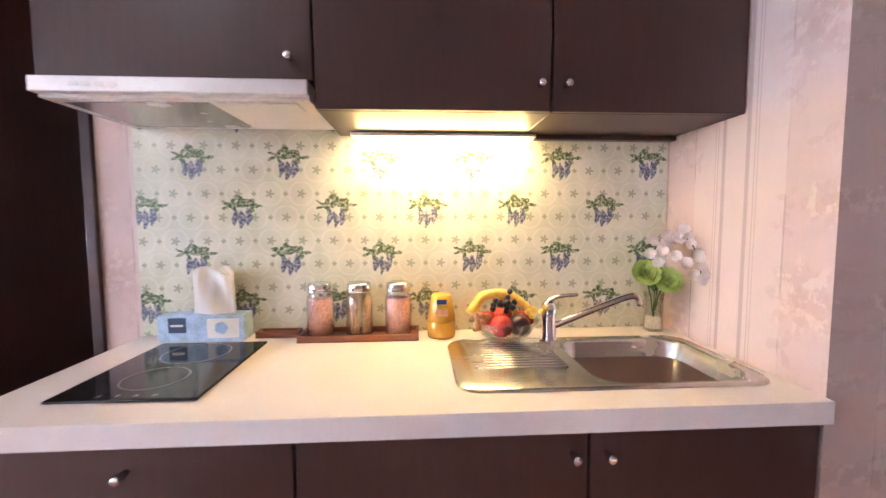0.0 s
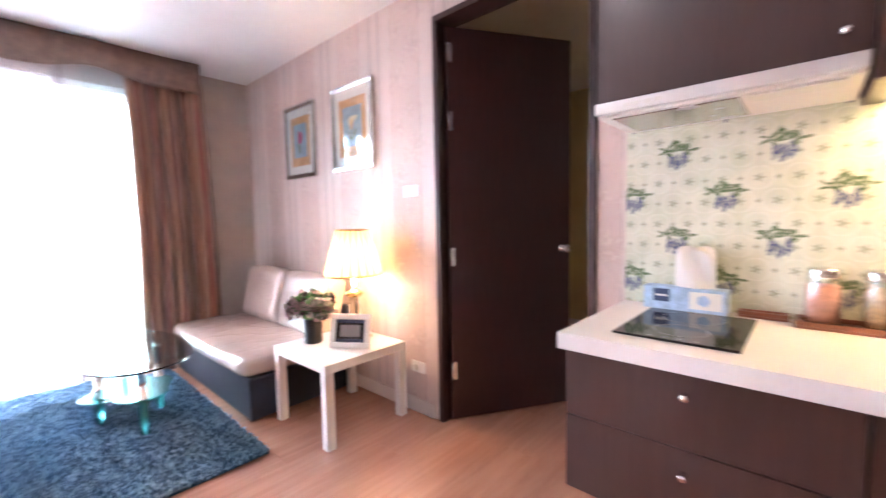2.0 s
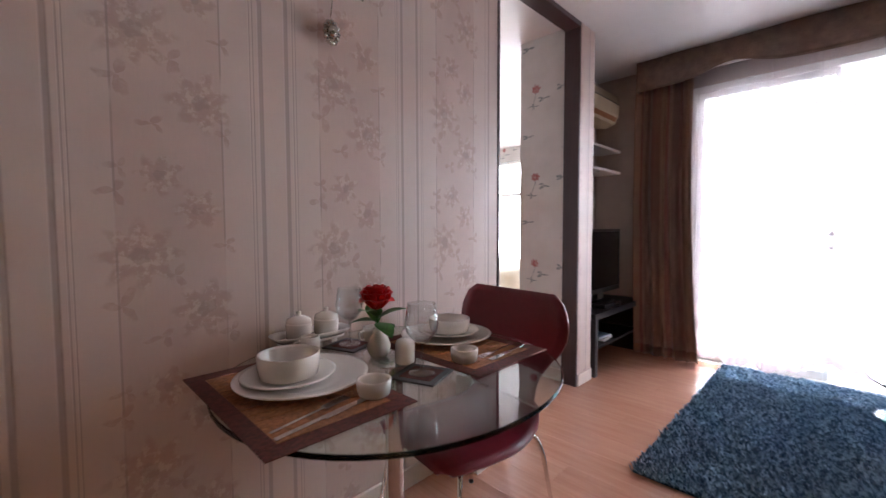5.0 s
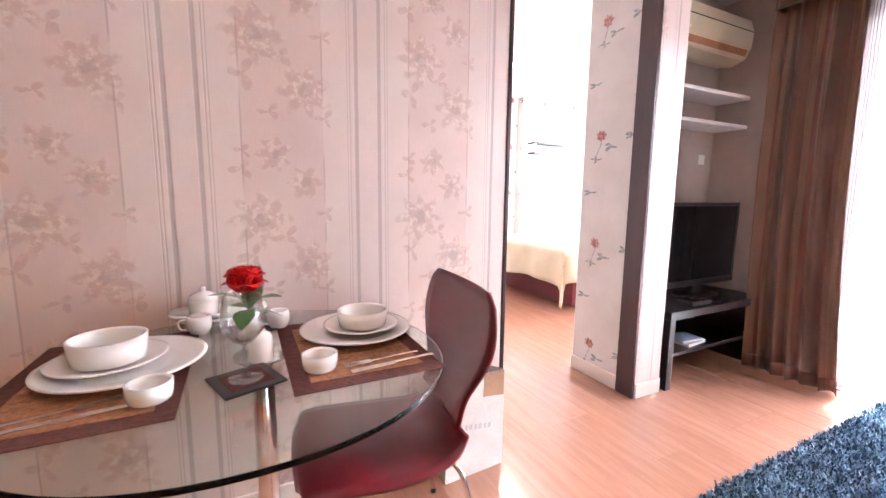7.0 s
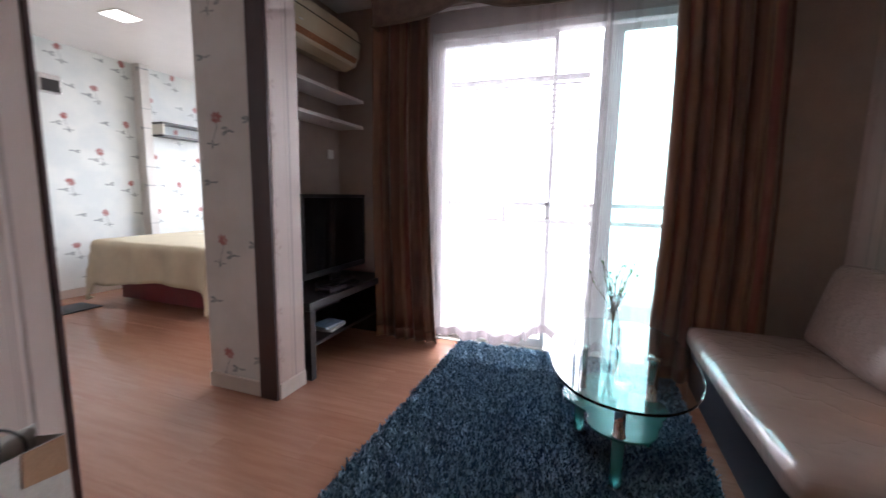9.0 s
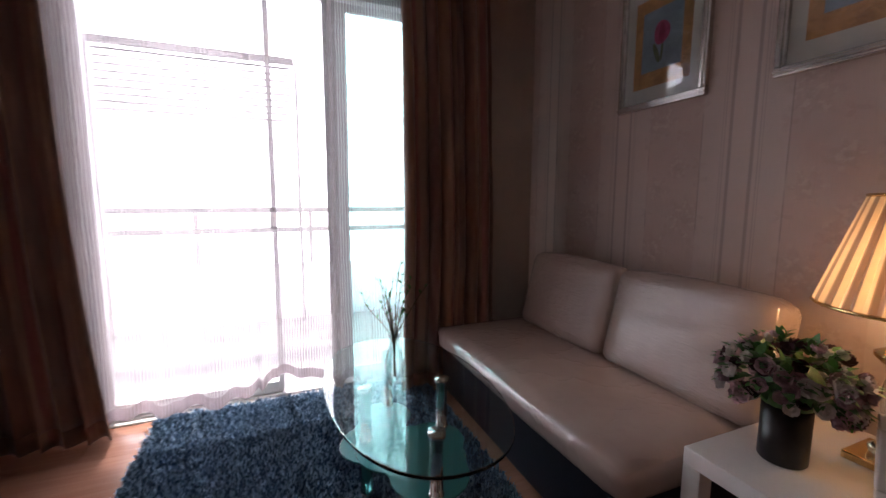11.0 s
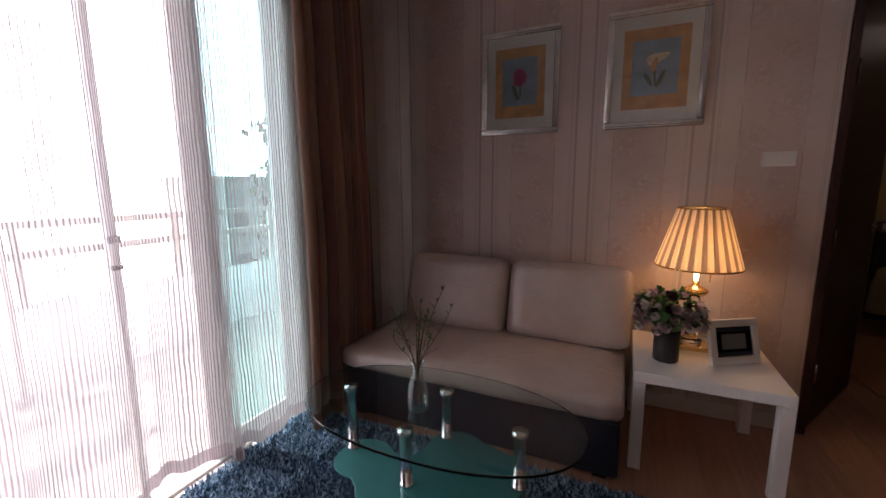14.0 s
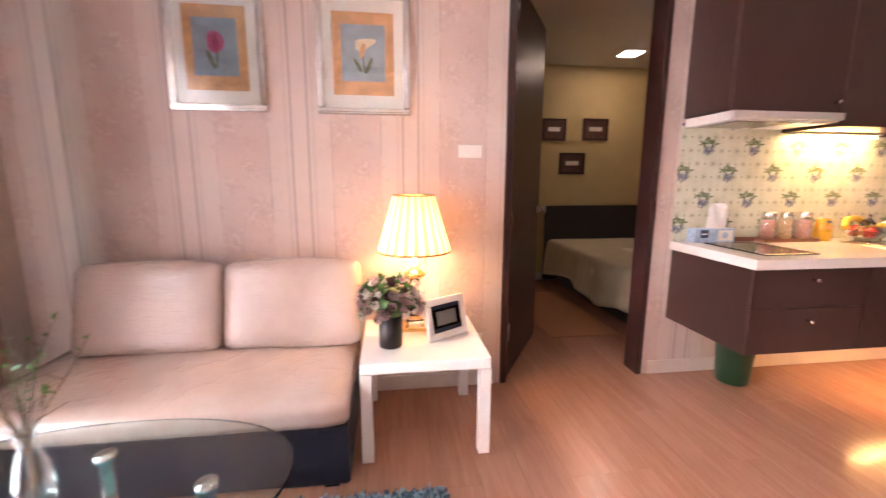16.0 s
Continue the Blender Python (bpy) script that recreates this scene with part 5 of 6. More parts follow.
def guest_picture(x, z, w, h):
    p = thing("wall_picture", (x, 2.549, z), "small dark-framed picture on the yellow wall", "picture", "guest room pictures")
    part("frame", join(join(box(-w / 2, w / 2, -0.02, 0, -h / 2, -h / 2 + 0.03, 0.003), box(-w / 2, w / 2, -0.02, 0, h / 2 - 0.03, h / 2, 0.003)),
                       join(box(-w / 2, -w / 2 + 0.03, -0.02, 0, -h / 2 + 0.03, h / 2 - 0.03, 0.003), box(w / 2 - 0.03, w / 2, -0.02, 0, -h / 2 + 0.03, h / 2 - 0.03, 0.003))), M["dark"], p)
    part("print", box(-w / 2 + 0.028, w / 2 - 0.028, -0.008, -0.002, -h / 2 + 0.028, h / 2 - 0.028), M["artdark"], p)
    part("landscape", box(-w / 4, w / 4, -0.0105, -0.0085, -0.02, 0.03), M["paper"], p)


M["artdark"] = plain("brown_print", (0.10, 0.045, 0.035), 0.5, vary=0.4, scale=20)
guest_picture(4.13, 1.86, 0.30, 0.26)
guest_picture(4.66, 1.87, 0.33, 0.26)
guest_picture(4.38, 1.46, 0.33, 0.26)


def panel_light(x, y, name_label, watts, tone=(1.0, 0.90, 0.74)):
    p = thing("ceiling_light", (x, y, CEIL), name_label, "lamp")
    part("frame", box(-0.11, 0.11, -0.11, 0.11, -0.010, -0.0005, 0.003), M["white"], p)
    part("diffuser", box(-0.10, 0.10, -0.10, 0.10, -0.013, -0.0102, 0.001), M["downlight"], p, "glowing diffuser")
    lamp("AREA", "panel_light", look((x, y, CEIL - 0.02), (x, y + 0.001, 0)), watts, tone, size=0.2, size_y=0.2)


panel_light(0.77, -5.22, "square flush ceiling light glowing in the bedroom", 4)
panel_light(4.72, 2.0, "square flush ceiling light glowing in the guest room", 0.32, (1.0, 0.60, 0.22))
panel_light(3.55, -1.65, "square flush ceiling light in the living room", 0.4)
s_ = thing("floor_strip_light", (4.80, -0.50, 0.384), "warm strip light under the wall-hung cabinets", "lamp")
part("housing", box(0, 0.8, -0.02, 0.02, -0.012, -0.0005, 0.003), M["alu"], s_)
part("tube", tube([(0.02, 0, -0.021), (0.78, 0, -0.021)], 0.008, 10), M["strip_low"], s_, "glowing tube")
lamp("AREA", "floor_strip_glow", look((5.20, -0.50, 0.35), (5.20, -0.501, 0)), 1.0, (1.0, 0.56, 0.18), size=0.75, size_y=0.02)
# ---- small things: kitchen ----
def blossom(r, petals=7, layers=3, cup=0.5, seed=0):
    """A many-petalled flower head, opening upwards."""
    rnd = random.Random(seed)
    b = bmesh.new()
    for k in range(layers):
        rr = r * (1 - 0.28 * k)
        tilt = cup + 0.35 * k
        for i in range(petals):
            a = 2 * math.pi * (i + 0.5 * k) / petals + rnd.uniform(-0.15, 0.15)
            rows = []
            for t in (0.0, 0.4, 0.8, 1.0):
                w = rr * 0.62 * math.sin(math.pi * (0.18 + 0.70 * t))
                rad, z = rr * t * math.cos(tilt * t), rr * t * math.sin(tilt * t) + 0.02 * r * k
                rows.append([b.verts.new((rad * math.cos(a) - s * w * math.sin(a), rad * math.sin(a) + s * w * math.cos(a), z + 0.12 * rr * abs(s) * t)) for s in (-1, 0, 1)])
            for p, q in zip(rows, rows[1:]):
                for j in range(2):
                    b.faces.new((p[j], p[j + 1], q[j + 1], q[j])).smooth = True
    return b


def leaf_blade(ln, w, m, bm):
    rows = []
    for k in range(6):
        t = k / 5
        ww = w * math.sin(math.pi * (0.08 + 0.90 * t)) * 0.5
        z = 0.10 * ln * math.sin(math.pi * t)
        rows.append([bm.verts.new(m @ Vector((t * ln, s * ww, z + 0.1 * ww * abs(s)))) for s in (-1, 0, 1)])
    for p, q in zip(rows, rows[1:]):
        for j in range(2):
            bm.faces.new((p[j], p[j + 1], q[j + 1], q[j])).smooth = True


def ball(r, at, bm=None, n=12, squash=1.0):
    b = bm if bm is not None else bmesh.new()
    return lathe([(0, -r * squash)] + [(r * math.sin(math.pi * k / 8), -r * squash * math.cos(math.pi * k / 8)) for k in range(1, 8)] + [(0, r * squash)], n, b, at)


M["blue"] = plain("pale_blue_print", (0.38, 0.50, 0.66), 0.5, vary=0.25, scale=25)
M["navy"] = plain("navy_print", (0.03, 0.05, 0.13), 0.5)
M["tissue"] = plain("white_tissue", (0.80, 0.76, 0.72), 0.9, vary=0.03, bump=0.3)
M["tray"] = wood("red_brown_tray_wood", (0.16, 0.05, 0.025), (0.27, 0.10, 0.05), 0, 8.0, 0.3, 0.2, False)
M["grain_pink"] = plain("pink_grains", (0.62, 0.29, 0.21), 0.7, vary=0.5, scale=160, bump=0.8, fine=260)
M["grain_tan"] = plain("tan_sticks", (0.66, 0.42, 0.22), 0.7, vary=0.4, scale=110, bump=0.6)
M["yellow_plastic"] = plain("translucent_yellow_plastic", (0.80, 0.46, 0.04), 0.25, vary=0.06, Transmission_Weight=0.3)
M["banana"] = plain("banana_skin", (0.72, 0.46, 0.06), 0.45, vary=0.2, scale=40)
M["apple"] = plain("red_apple_skin", (0.45, 0.04, 0.03), 0.25, vary=0.4, scale=30)
M["plum"] = plain("dark_plum_skin", (0.035, 0.012, 0.03), 0.35, vary=0.4, scale=40)
M["grape"] = plain("black_grape_skin", (0.012, 0.008, 0.014), 0.3, vary=0.4)
M["lime"] = plain("lime_petals", (0.42, 0.55, 0.14), 0.6, vary=0.2, scale=40)
M["petal_white"] = plain("white_petals", (0.74, 0.66, 0.64), 0.6, vary=0.1, scale=40)
M["petal_pink"] = plain("dusty_pink_petals", (0.52, 0.33, 0.37), 0.6, vary=0.3, scale=40)
M["petal_dark"] = plain("dark_plum_petals", (0.065, 0.018, 0.030), 0.6, vary=0.3, scale=40)
M["petal_red"] = plain("red_rose_petals", (0.60, 0.012, 0.010), 0.45, vary=0.2, scale=40)
M["leaf"] = plain("glossy_leaf", (0.055, 0.16, 0.035), 0.4, vary=0.35, scale=30)
M["twig"] = plain("dry_twig", (0.11, 0.075, 0.04), 0.8, vary=0.4, scale=60)
M["pebble"] = plain("white_pebbles", (0.70, 0.66, 0.60), 0.5, vary=0.2, scale=120, bump=0.8)


def tissue_box():
    t = thing("tissue_box", (4.115, -0.052, TOP), "blue and white tissue box with a tissue pulled up", "tissue box")
    part("carton", box(-0.135, 0.135, -0.035, 0.038, 0, 0.085, 0.002), M["blue"], t)
    part("badge", box(-0.10, -0.045, -0.0365, -0.0352, 0.03, 0.078), M["navy"], t)
    part("badge_line", box(-0.092, -0.053, -0.0375, -0.0367, 0.050, 0.057), M["paper"], t)
    part("panel", box(0.02, 0.12, -0.0365, -0.0352, 0.012, 0.075), M["paper"], t)
    part("flower_print", join(bmesh.new(), blossom(0.02, 5, 1, 0.05), pose(0.065, -0.037, 0.045, 90, 0, 0)), M["blue"], t)
    b = bmesh.new()
    rows = []
    for j in range(9):
        k = j / 8
        rows.append([b.verts.new((0.03 + (0.066 + 0.004 * k) * math.cos(a) * (1 - 0.10 * k), (0.012 + 0.012 * math.sin(3 * a + 4 * k)) * math.sin(a) + 0.004 * math.sin(9 * a),
                                  0.0855 + k * 0.155 - 0.03 * k * (1 + math.cos(a * 2 + 1)) * 0.5)) for a in [2 * math.pi * i / 26 for i in range(26)]])
    for p, q in zip(rows, rows[1:]):
        for i in range(26):
            b.faces.new((p[i], p[(i + 1) % 26], q[(i + 1) % 26], q[i])).smooth = True
    b.faces.new(rows[-1])
    part("tissue", b, M["tissue"], t, "white tissue")


tissue_box()


def wood_tray(x, y, w, d, label):
    t = thing("tray", (x, y, TOP), label, "tray", "wooden trays")
    part("plate", box(-w / 2, w / 2, -d / 2, d / 2, 0, 0.008, 0.002), M["tray"], t)
    for a, b, c, e in ((-w / 2, w / 2, -d / 2, -d / 2 + 0.01), (-w / 2, w / 2, d / 2 - 0.01, d / 2), (-w / 2, -w / 2 + 0.01, -d / 2 + 0.01, d / 2 - 0.01), (w / 2 - 0.01, w / 2, -d / 2 + 0.01, d / 2 - 0.01)):
        part("rim", box(a, b, c, e, 0.0081, 0.022, 0.002), M["tray"], t)


wood_tray(4.62, -0.072, 0.385, 0.115, "long red-brown wooden tray holding three jars")
wood_tray(4.345, -0.040, 0.14, 0.05, "small red-brown wooden tray against the splashback")


def jar(x, fill, label):
    j = thing("glass_jar", (x, -0.070, TOP + 0.0085), label, "jar", "storage jars")
    part("glass", lathe([(0, 0.0), (0.040, 0.001), (0.044, 0.008), (0.044, 0.115), (0.040, 0.135), (0.036, 0.142), (0.036, 0.155), (0.033, 0.155), (0.033, 0.142), (0.041, 0.115), (0.041, 0.008), (0, 0.006)], 28), M["thin"], j).visible_shadow = False
    if fill == "grain_tan":
        b = bmesh.new()
        rnd = random.Random(2)
        for i in range(26):
            a, r = rnd.uniform(0, 6.28), 0.034 * math.sqrt(rnd.uniform(0, 1))
            tube([(r * math.cos(a), r * math.sin(a), 0.0095), (r * math.cos(a + 0.2), r * math.sin(a + 0.2), rnd.uniform(0.115, 0.135))], 0.005, 6, b)
        part("contents", b, M[fill], j, "tan sticks")
    else:
        b = lathe([(0, 0.009), (0.0395, 0.010), (0.0395, 0.122), (0.02, 0.126), (0, 0.124)], 24)
        part("contents", b, M[fill], j, "pink grains")
    part("lid", lathe([(0.037, 0.1465), (0.0395, 0.1465), (0.0405, 0.150), (0.0395, 0.153), (0.0405, 0.156), (0.0395, 0.172), (0.036, 0.176), (0, 0.176)], 32), M["chrome"], j, "screw-on metal lid")


jar(4.490, "grain_pink", "screw-top glass jar filled with pink grains")
jar(4.617, "grain_tan", "screw-top glass jar filled with tan sticks")
jar(4.745, "grain_pink", "screw-top glass jar filled with pink grains")


def freshener():
    f = thing("air_freshener", (4.888, -0.072, TOP), "yellow plastic air freshener tub", "air freshener")
    part("tub", lathe([(0, 0), (0.044, 0), (0.046, 0.006), (0.048, 0.05), (0.044, 0.056), (0, 0.056)], 28), M["yellow_plastic"], f)
    part("cone", lathe([(0.046, 0.0565), (0.047, 0.060), (0.034, 0.135), (0.030, 0.142), (0, 0.143)], 28), M["yellow_plastic"], f)
    part("label", join(bmesh.new(), box(-0.017, 0.017, -0.002, 0.002, -0.008, 0.008, 0.0015), pose(0, -0.0375, 0.122, -9, 0, 0)), M["navy"], f, "blue oval badge")
    part("print", join(bmesh.new(), box(-0.02, 0.02, -0.0015, 0.0015, -0.012, 0.012, 0.001), pose(0, -0.0435, 0.088, -9, 0, 0)), M["peach"], f, "peach printed patch")


freshener()


def fruit_bowl():
    f = thing("fruit_bowl", (5.085, -0.155, TOP + 0.002), "glass bowl heaped with apples, bananas and grapes", "fruit bowl")
    part("bowl", lathe([(0, 0.004), (0.045, 0.005), (0.055, 0.012), (0.085, 0.035), (0.105, 0.070), (0.108, 0.074), (0.102, 0.074), (0.080, 0.040), (0.052, 0.017), (0, 0.010)], 36), M["thin"], f).visible_shadow = False
    rnd = random.Random(5)
    for x, y, z, r, k in ((-0.020, -0.050, 0.062, 0.037, "apple"), (0.035, -0.045, 0.064, 0.035, "plum"), (0.062, 0.01, 0.066, 0.034, "apple"), (-0.055, 0.01, 0.064, 0.035, "apple"), (0.0, 0.045, 0.068, 0.036, "apple")):
        b = ball(r, (x, y, z), None, 18, 0.92)
        part("apple" if k == "apple" else "plum", b, M[k], f, smooth=True)
    for i, (a, dx) in enumerate(((0.0, 0.0), (0.25, 0.012))):
        pts = curve([(-0.105 + dx, 0.03, 0.085), (-0.06, 0.05 + dx, 0.135), (0.02, 0.055 + dx, 0.142 - dx), (0.085, 0.04, 0.10)], 6)
        part("banana", tube(pts, 0.017, 10, taper=0.75), M["banana"], f, "ripe banana")
    for cx, cy, cz, mat, seed in ((0.0, -0.02, 0.125, "grape", 1), (0.085, -0.02, 0.105, "banana", 2), (-0.085, -0.035, 0.085, "straw", 3)):
        b = bmesh.new()
        rnd = random.Random(seed)
        for i in range(24 if seed == 1 else 14):
            d = Vector((rnd.gauss(0, 0.024 if seed == 1 else 0.016), rnd.gauss(0, 0.014), rnd.gauss(0, 0.016)))
            ball(0.0095, (cx + d.x, cy + d.y, cz + d.z), b, 8)
        tagged(part("grape_bunch" if seed == 1 else "berry_bunch", b, M[mat], f, smooth=True), kind="stuff")


fruit_bowl()


def kitchen_vase():
    v = thing("flower_vase", (5.628, -0.062, TOP), "small glass vase with lime roses and white orchid sprays", "vase")
    part("glass", lathe([(0, 0.002), (0.030, 0.002), (0.034, 0.008), (0.029, 0.05), (0.026, 0.09), (0.034, 0.135), (0.031, 0.135), (0.023, 0.09), (0.026, 0.05), (0.030, 0.012), (0, 0.008)], 28), M["thin"], v).visible_shadow = False
    part("pebble_fill", lathe([(0, 0.010), (0.027, 0.012), (0.026, 0.048), (0, 0.050)], 20), M["pebble"], v)
    stems, leaves = bmesh.new(), bmesh.new()
    for x, y, z, sd in ((-0.060, -0.045, 0.205, 1), (0.0, -0.07, 0.182, 2)):
        tube(curve([(0, 0, 0.05), (x * 0.4, y * 0.4, 0.13), (x, y, z)], 5), 0.0025, 6, stems)
        part("rose", join(bmesh.new(), blossom(0.048, 8, 5, 0.35, sd), pose(x, y, z, 62, 0, -15)), M["lime"], v, "lime green rose")
    rnd = random.Random(6)
    for i, pts in enumerate((((0, 0, 0.06), (0.0, -0.01, 0.22), (-0.005, -0.05, 0.30), (-0.01, -0.08, 0.33)), ((0, 0, 0.06), (0.02, -0.02, 0.27), (0.03, -0.10, 0.33), (0.035, -0.17, 0.27), (0.03, -0.19, 0.19)))):
        c = curve(pts, 7)
        tube(c, 0.002, 6, stems)
        for q in c[9::2]:
            part("orchid", join(bmesh.new(), blossom(0.019, 5, 1, 0.3, i), pose(*(q + Vector((rnd.uniform(-.008, .008), -0.006, rnd.uniform(-.008, .008)))), rnd.uniform(50, 110), rnd.uniform(-30, 30), 0)), M["petal_white"], v, "white orchid bloom")
    for k, (x, y, z) in enumerate(((-0.055, -0.06, 0.275), (-0.04, -0.05, 0.315), (-0.02, -0.07, 0.285), (-0.035, -0.07, 0.25), (0.01, -0.09, 0.335), (0.03, -0.10, 0.36), (0.02, -0.08, 0.27), (0.035, -0.11, 0.25), (0.05, -0.13, 0.215))):
        part("orchid", join(bmesh.new(), blossom(0.020, 5, 1, 0.4, k), pose(x, y, z, rnd.uniform(60, 110), rnd.uniform(-30, 30), -15)), M["petal_white"], v, "white orchid bloom")
    for i in range(7):
        a = -2.6 + i * 0.45
        leaf_blade(0.085, 0.034, pose(0, 0, 0.14, 0, -25 - 10 * (i % 3), math.degrees(a)), leaves)
    part("stem", stems, M["leaf"], v)
    part("foliage", leaves, M["leaf"], v)


kitchen_vase()

M["tubgreen"] = plain("dark_green_plastic", (0.012, 0.045, 0.02), 0.4, vary=0.15)
b_ = thing("bucket", (4.285, -0.16, 0), "dark green plastic waste tub under the cabinets", "bucket")
part("tub", lathe([(0, 0.0), (0.085, 0.0), (0.092, 0.01), (0.108, 0.25), (0.112, 0.25), (0.112, 0.262), (0.104, 0.262), (0.098, 0.25), (0.085, 0.02), (0, 0.014)], 32), M["tubgreen"], b_)

# ---- small things: sofa side ----
s_ = thing("light_switch", (2.592, -0.0005, 1.42), "white double light switch plate on the wallpaper", "switch")
part("plate", box(-0.068, 0.068, -0.008, 0, -0.036, 0.036, 0.003), M["plastic"], s_)
for x in (-0.03, 0.03):
    part("rocker", box(x - 0.018, x + 0.018, -0.011, -0.0082, -0.02, 0.02, 0.002), M["plastic"], s_)
s_ = thing("wall_socket", (2.62, -0.0005, 0.30), "white wall socket behind the side table", "socket")
part("plate", box(-0.06, 0.06, -0.009, 0, -0.036, 0.036, 0.003), M["plastic"], s_)
part("plug", box(-0.03, 0.0, -0.035, -0.0092, -0.018, 0.018, 0.004), M["plastic"], s_)
s_ = thing("niche_socket", (0.38, -3.4495, 1.47), "white socket plate on the niche wall", "socket")
part("plate", box(-0.036, 0.036, 0, 0.008, -0.036, 0.036, 0.003), M["plastic"], s_)


def bouquet():
    f = thing("flower_pot", (2.128, -0.452, 0.475), "black cylinder pot with dusky pink and plum flowers", "flowers")
    part("pot", lathe([(0, 0.0), (0.052, 0.0), (0.055, 0.004), (0.056, 0.165), (0.051, 0.165), (0.050, 0.15), (0, 0.15)], 32), M["black"], f)
    rnd = random.Random(9)
    leaves = bmesh.new()
    for i in range(112):
        th, ph = rnd.uniform(0, 6.28), math.acos(rnd.uniform(-0.45, 1.0))
        r = rnd.uniform(0.105, 0.135)
        d = Vector((math.sin(ph) * math.cos(th) * 1.12, math.sin(ph) * math.sin(th) * 1.12, math.cos(ph) * 0.8))
        p = Vector((0, 0, 0.22)) + d * r
        m = Matrix.Translation(p) @ d.to_track_quat("Z", "Y").to_matrix().to_4x4()
        k = ("petal_pink", "petal_dark", "petal_white", "petal_pink", "petal_white")[i % 5]
        part("bloom", join(bmesh.new(), blossom(rnd.uniform(0.020, 0.030), 6, 4, 0.8, i), m), M[k], f, {"petal_pink": "dusty pink bloom", "petal_dark": "dark plum bloom", "petal_white": "pale bloom"}[k])
        for j in range(3):
            leaf_blade(rnd.uniform(0.04, 0.065), 0.022, Matrix.Translation(Vector((0, 0, 0.225)) + d * (r - 0.02)) @ (d + Vector((rnd.gauss(0, .6), rnd.gauss(0, .6), 0))).to_track_quat("X", "Z").to_matrix().to_4x4(), leaves)
    part("foliage", leaves, M["leaf"], f, "small green leaves")
    core = ball(0.075, (0, 0, 0.205), None, 16)
    part("moss", core, M["leaf"], f)


bouquet()


def photo_frame():
    d = math.degrees(math.atan2(0.135, 0.215))
    f = thing("photo_frame", (2.42, -0.385, 0.4765), "white photo frame leaning back, holding a dark picture", "photo frame", rz=d)
    m = pose(0, 0, 0, -14, 0, 0)
    w, h = 0.127, 0.205

    def put(name, bm, mat, label=""):
        part(name, join(bmesh.new(), bm, m), mat, f, label)

    for a, b, c, e in ((-w, w, 0, 0.035), (-w, w, h - 0.035, h), (-w, -w + 0.035, 0.035, h - 0.035), (w - 0.035, w, 0.035, h - 0.035)):
        put("frame_side", box(a, b, -0.012, 0.010, c, e, 0.004), M["white"])
    put("picture", box(-w + 0.03, w - 0.03, -0.003, 0.002, 0.03, h - 0.03), M["screen"], "dark grey picture")
    put("mount", join(box(-w + 0.036, w - 0.036, -0.0045, -0.0032, 0.150, 0.166), box(-w + 0.036, w - 0.036, -0.0045, -0.0032, 0.038, 0.054)), M["navy"])
    put("print", box(-0.062, 0.062, -0.0045, -0.0032, 0.068, 0.137), M["slat"], "grey print")
    put("glazing", box(-w + 0.032, w - 0.032, -0.007, -0.0055, 0.032, h - 0.032), M["glass"])
    part("strut", join(bmesh.new(), box(-0.02, 0.02, -0.002, 0.002, -0.150, 0.0), Matrix.Translation((0, 0.047, 0.148)) @ pose(0, 0, 0, 14, 0, 0)), M["black"], f)


photo_frame()


def twig_vase():
    v = thing("twig_vase", (1.237, -1.287, 0.4595), "clear glass carafe with budding twigs on the coffee table", "vase")
    part("glass", lathe([(0, 0.001), (0.036, 0.001), (0.039, 0.006), (0.040, 0.06), (0.034, 0.10), (0.020, 0.145), (0.018, 0.165), (0.027, 0.192), (0.024, 0.192), (0.015, 0.165), (0.017, 0.145), (0.031, 0.10), (0.037, 0.06), (0.035, 0.010), (0, 0.007)], 32), M["thin"], v).visible_shadow = False
    rnd = random.Random(12)
    leaves = bmesh.new()
    for i in range(13):
        a = 2 * math.pi * i / 13 + rnd.uniform(-0.2, 0.2)
        ln = rnd.uniform(0.22, 0.40) if i else 0.46
        sp = rnd.uniform(0.05, 0.15)
        end = Vector((sp * math.cos(a), sp * math.sin(a), 0.10 + ln * 0.86))
        pts = curve([(0.004 * math.cos(a + 3), 0.004 * math.sin(a + 3), 0.015), (0.008 * math.cos(a), 0.008 * math.sin(a), 0.17), tuple(end * 0.6 + Vector((rnd.gauss(0, .012), rnd.gauss(0, .012), 0.085))), tuple(end)], 5)
        tw = tube(pts, 0.0022, 6, taper=0.5)
        for k in range(3):
            q = pts[7 + 2 * k]
            tube([q, q + Vector((rnd.gauss(0, .022), rnd.gauss(0, .022), 0.03))], 0.0012, 5, tw, 0.5)
        part("twig", tw, M["twig"], v)
        for q in pts[8::2]:
            leaf_blade(rnd.uniform(0.014, 0.026), 0.010, Matrix.Translation(q) @ Vector((rnd.gauss(0, 1), rnd.gauss(0, 1), 0.8)).to_track_quat("X", "Z").to_matrix().to_4x4(), leaves)
    tagged(part("bud", leaves, M["leaf"], v, "small green buds"), kind="stuff")


twig_vase()

s_ = thing("sprinkler_plate", (1.20, -1.685, CEIL), "small dark square fitting in the ceiling", "ceiling fitting")
part("plate", box(-0.045, 0.045, -0.045, 0.045, -0.006, -0.0005, 0.002), M["silver"], s_)
part("recess", box(-0.032, 0.032, -0.032, 0.032, -0.010, -0.0062, 0.002), M["black"], s_)

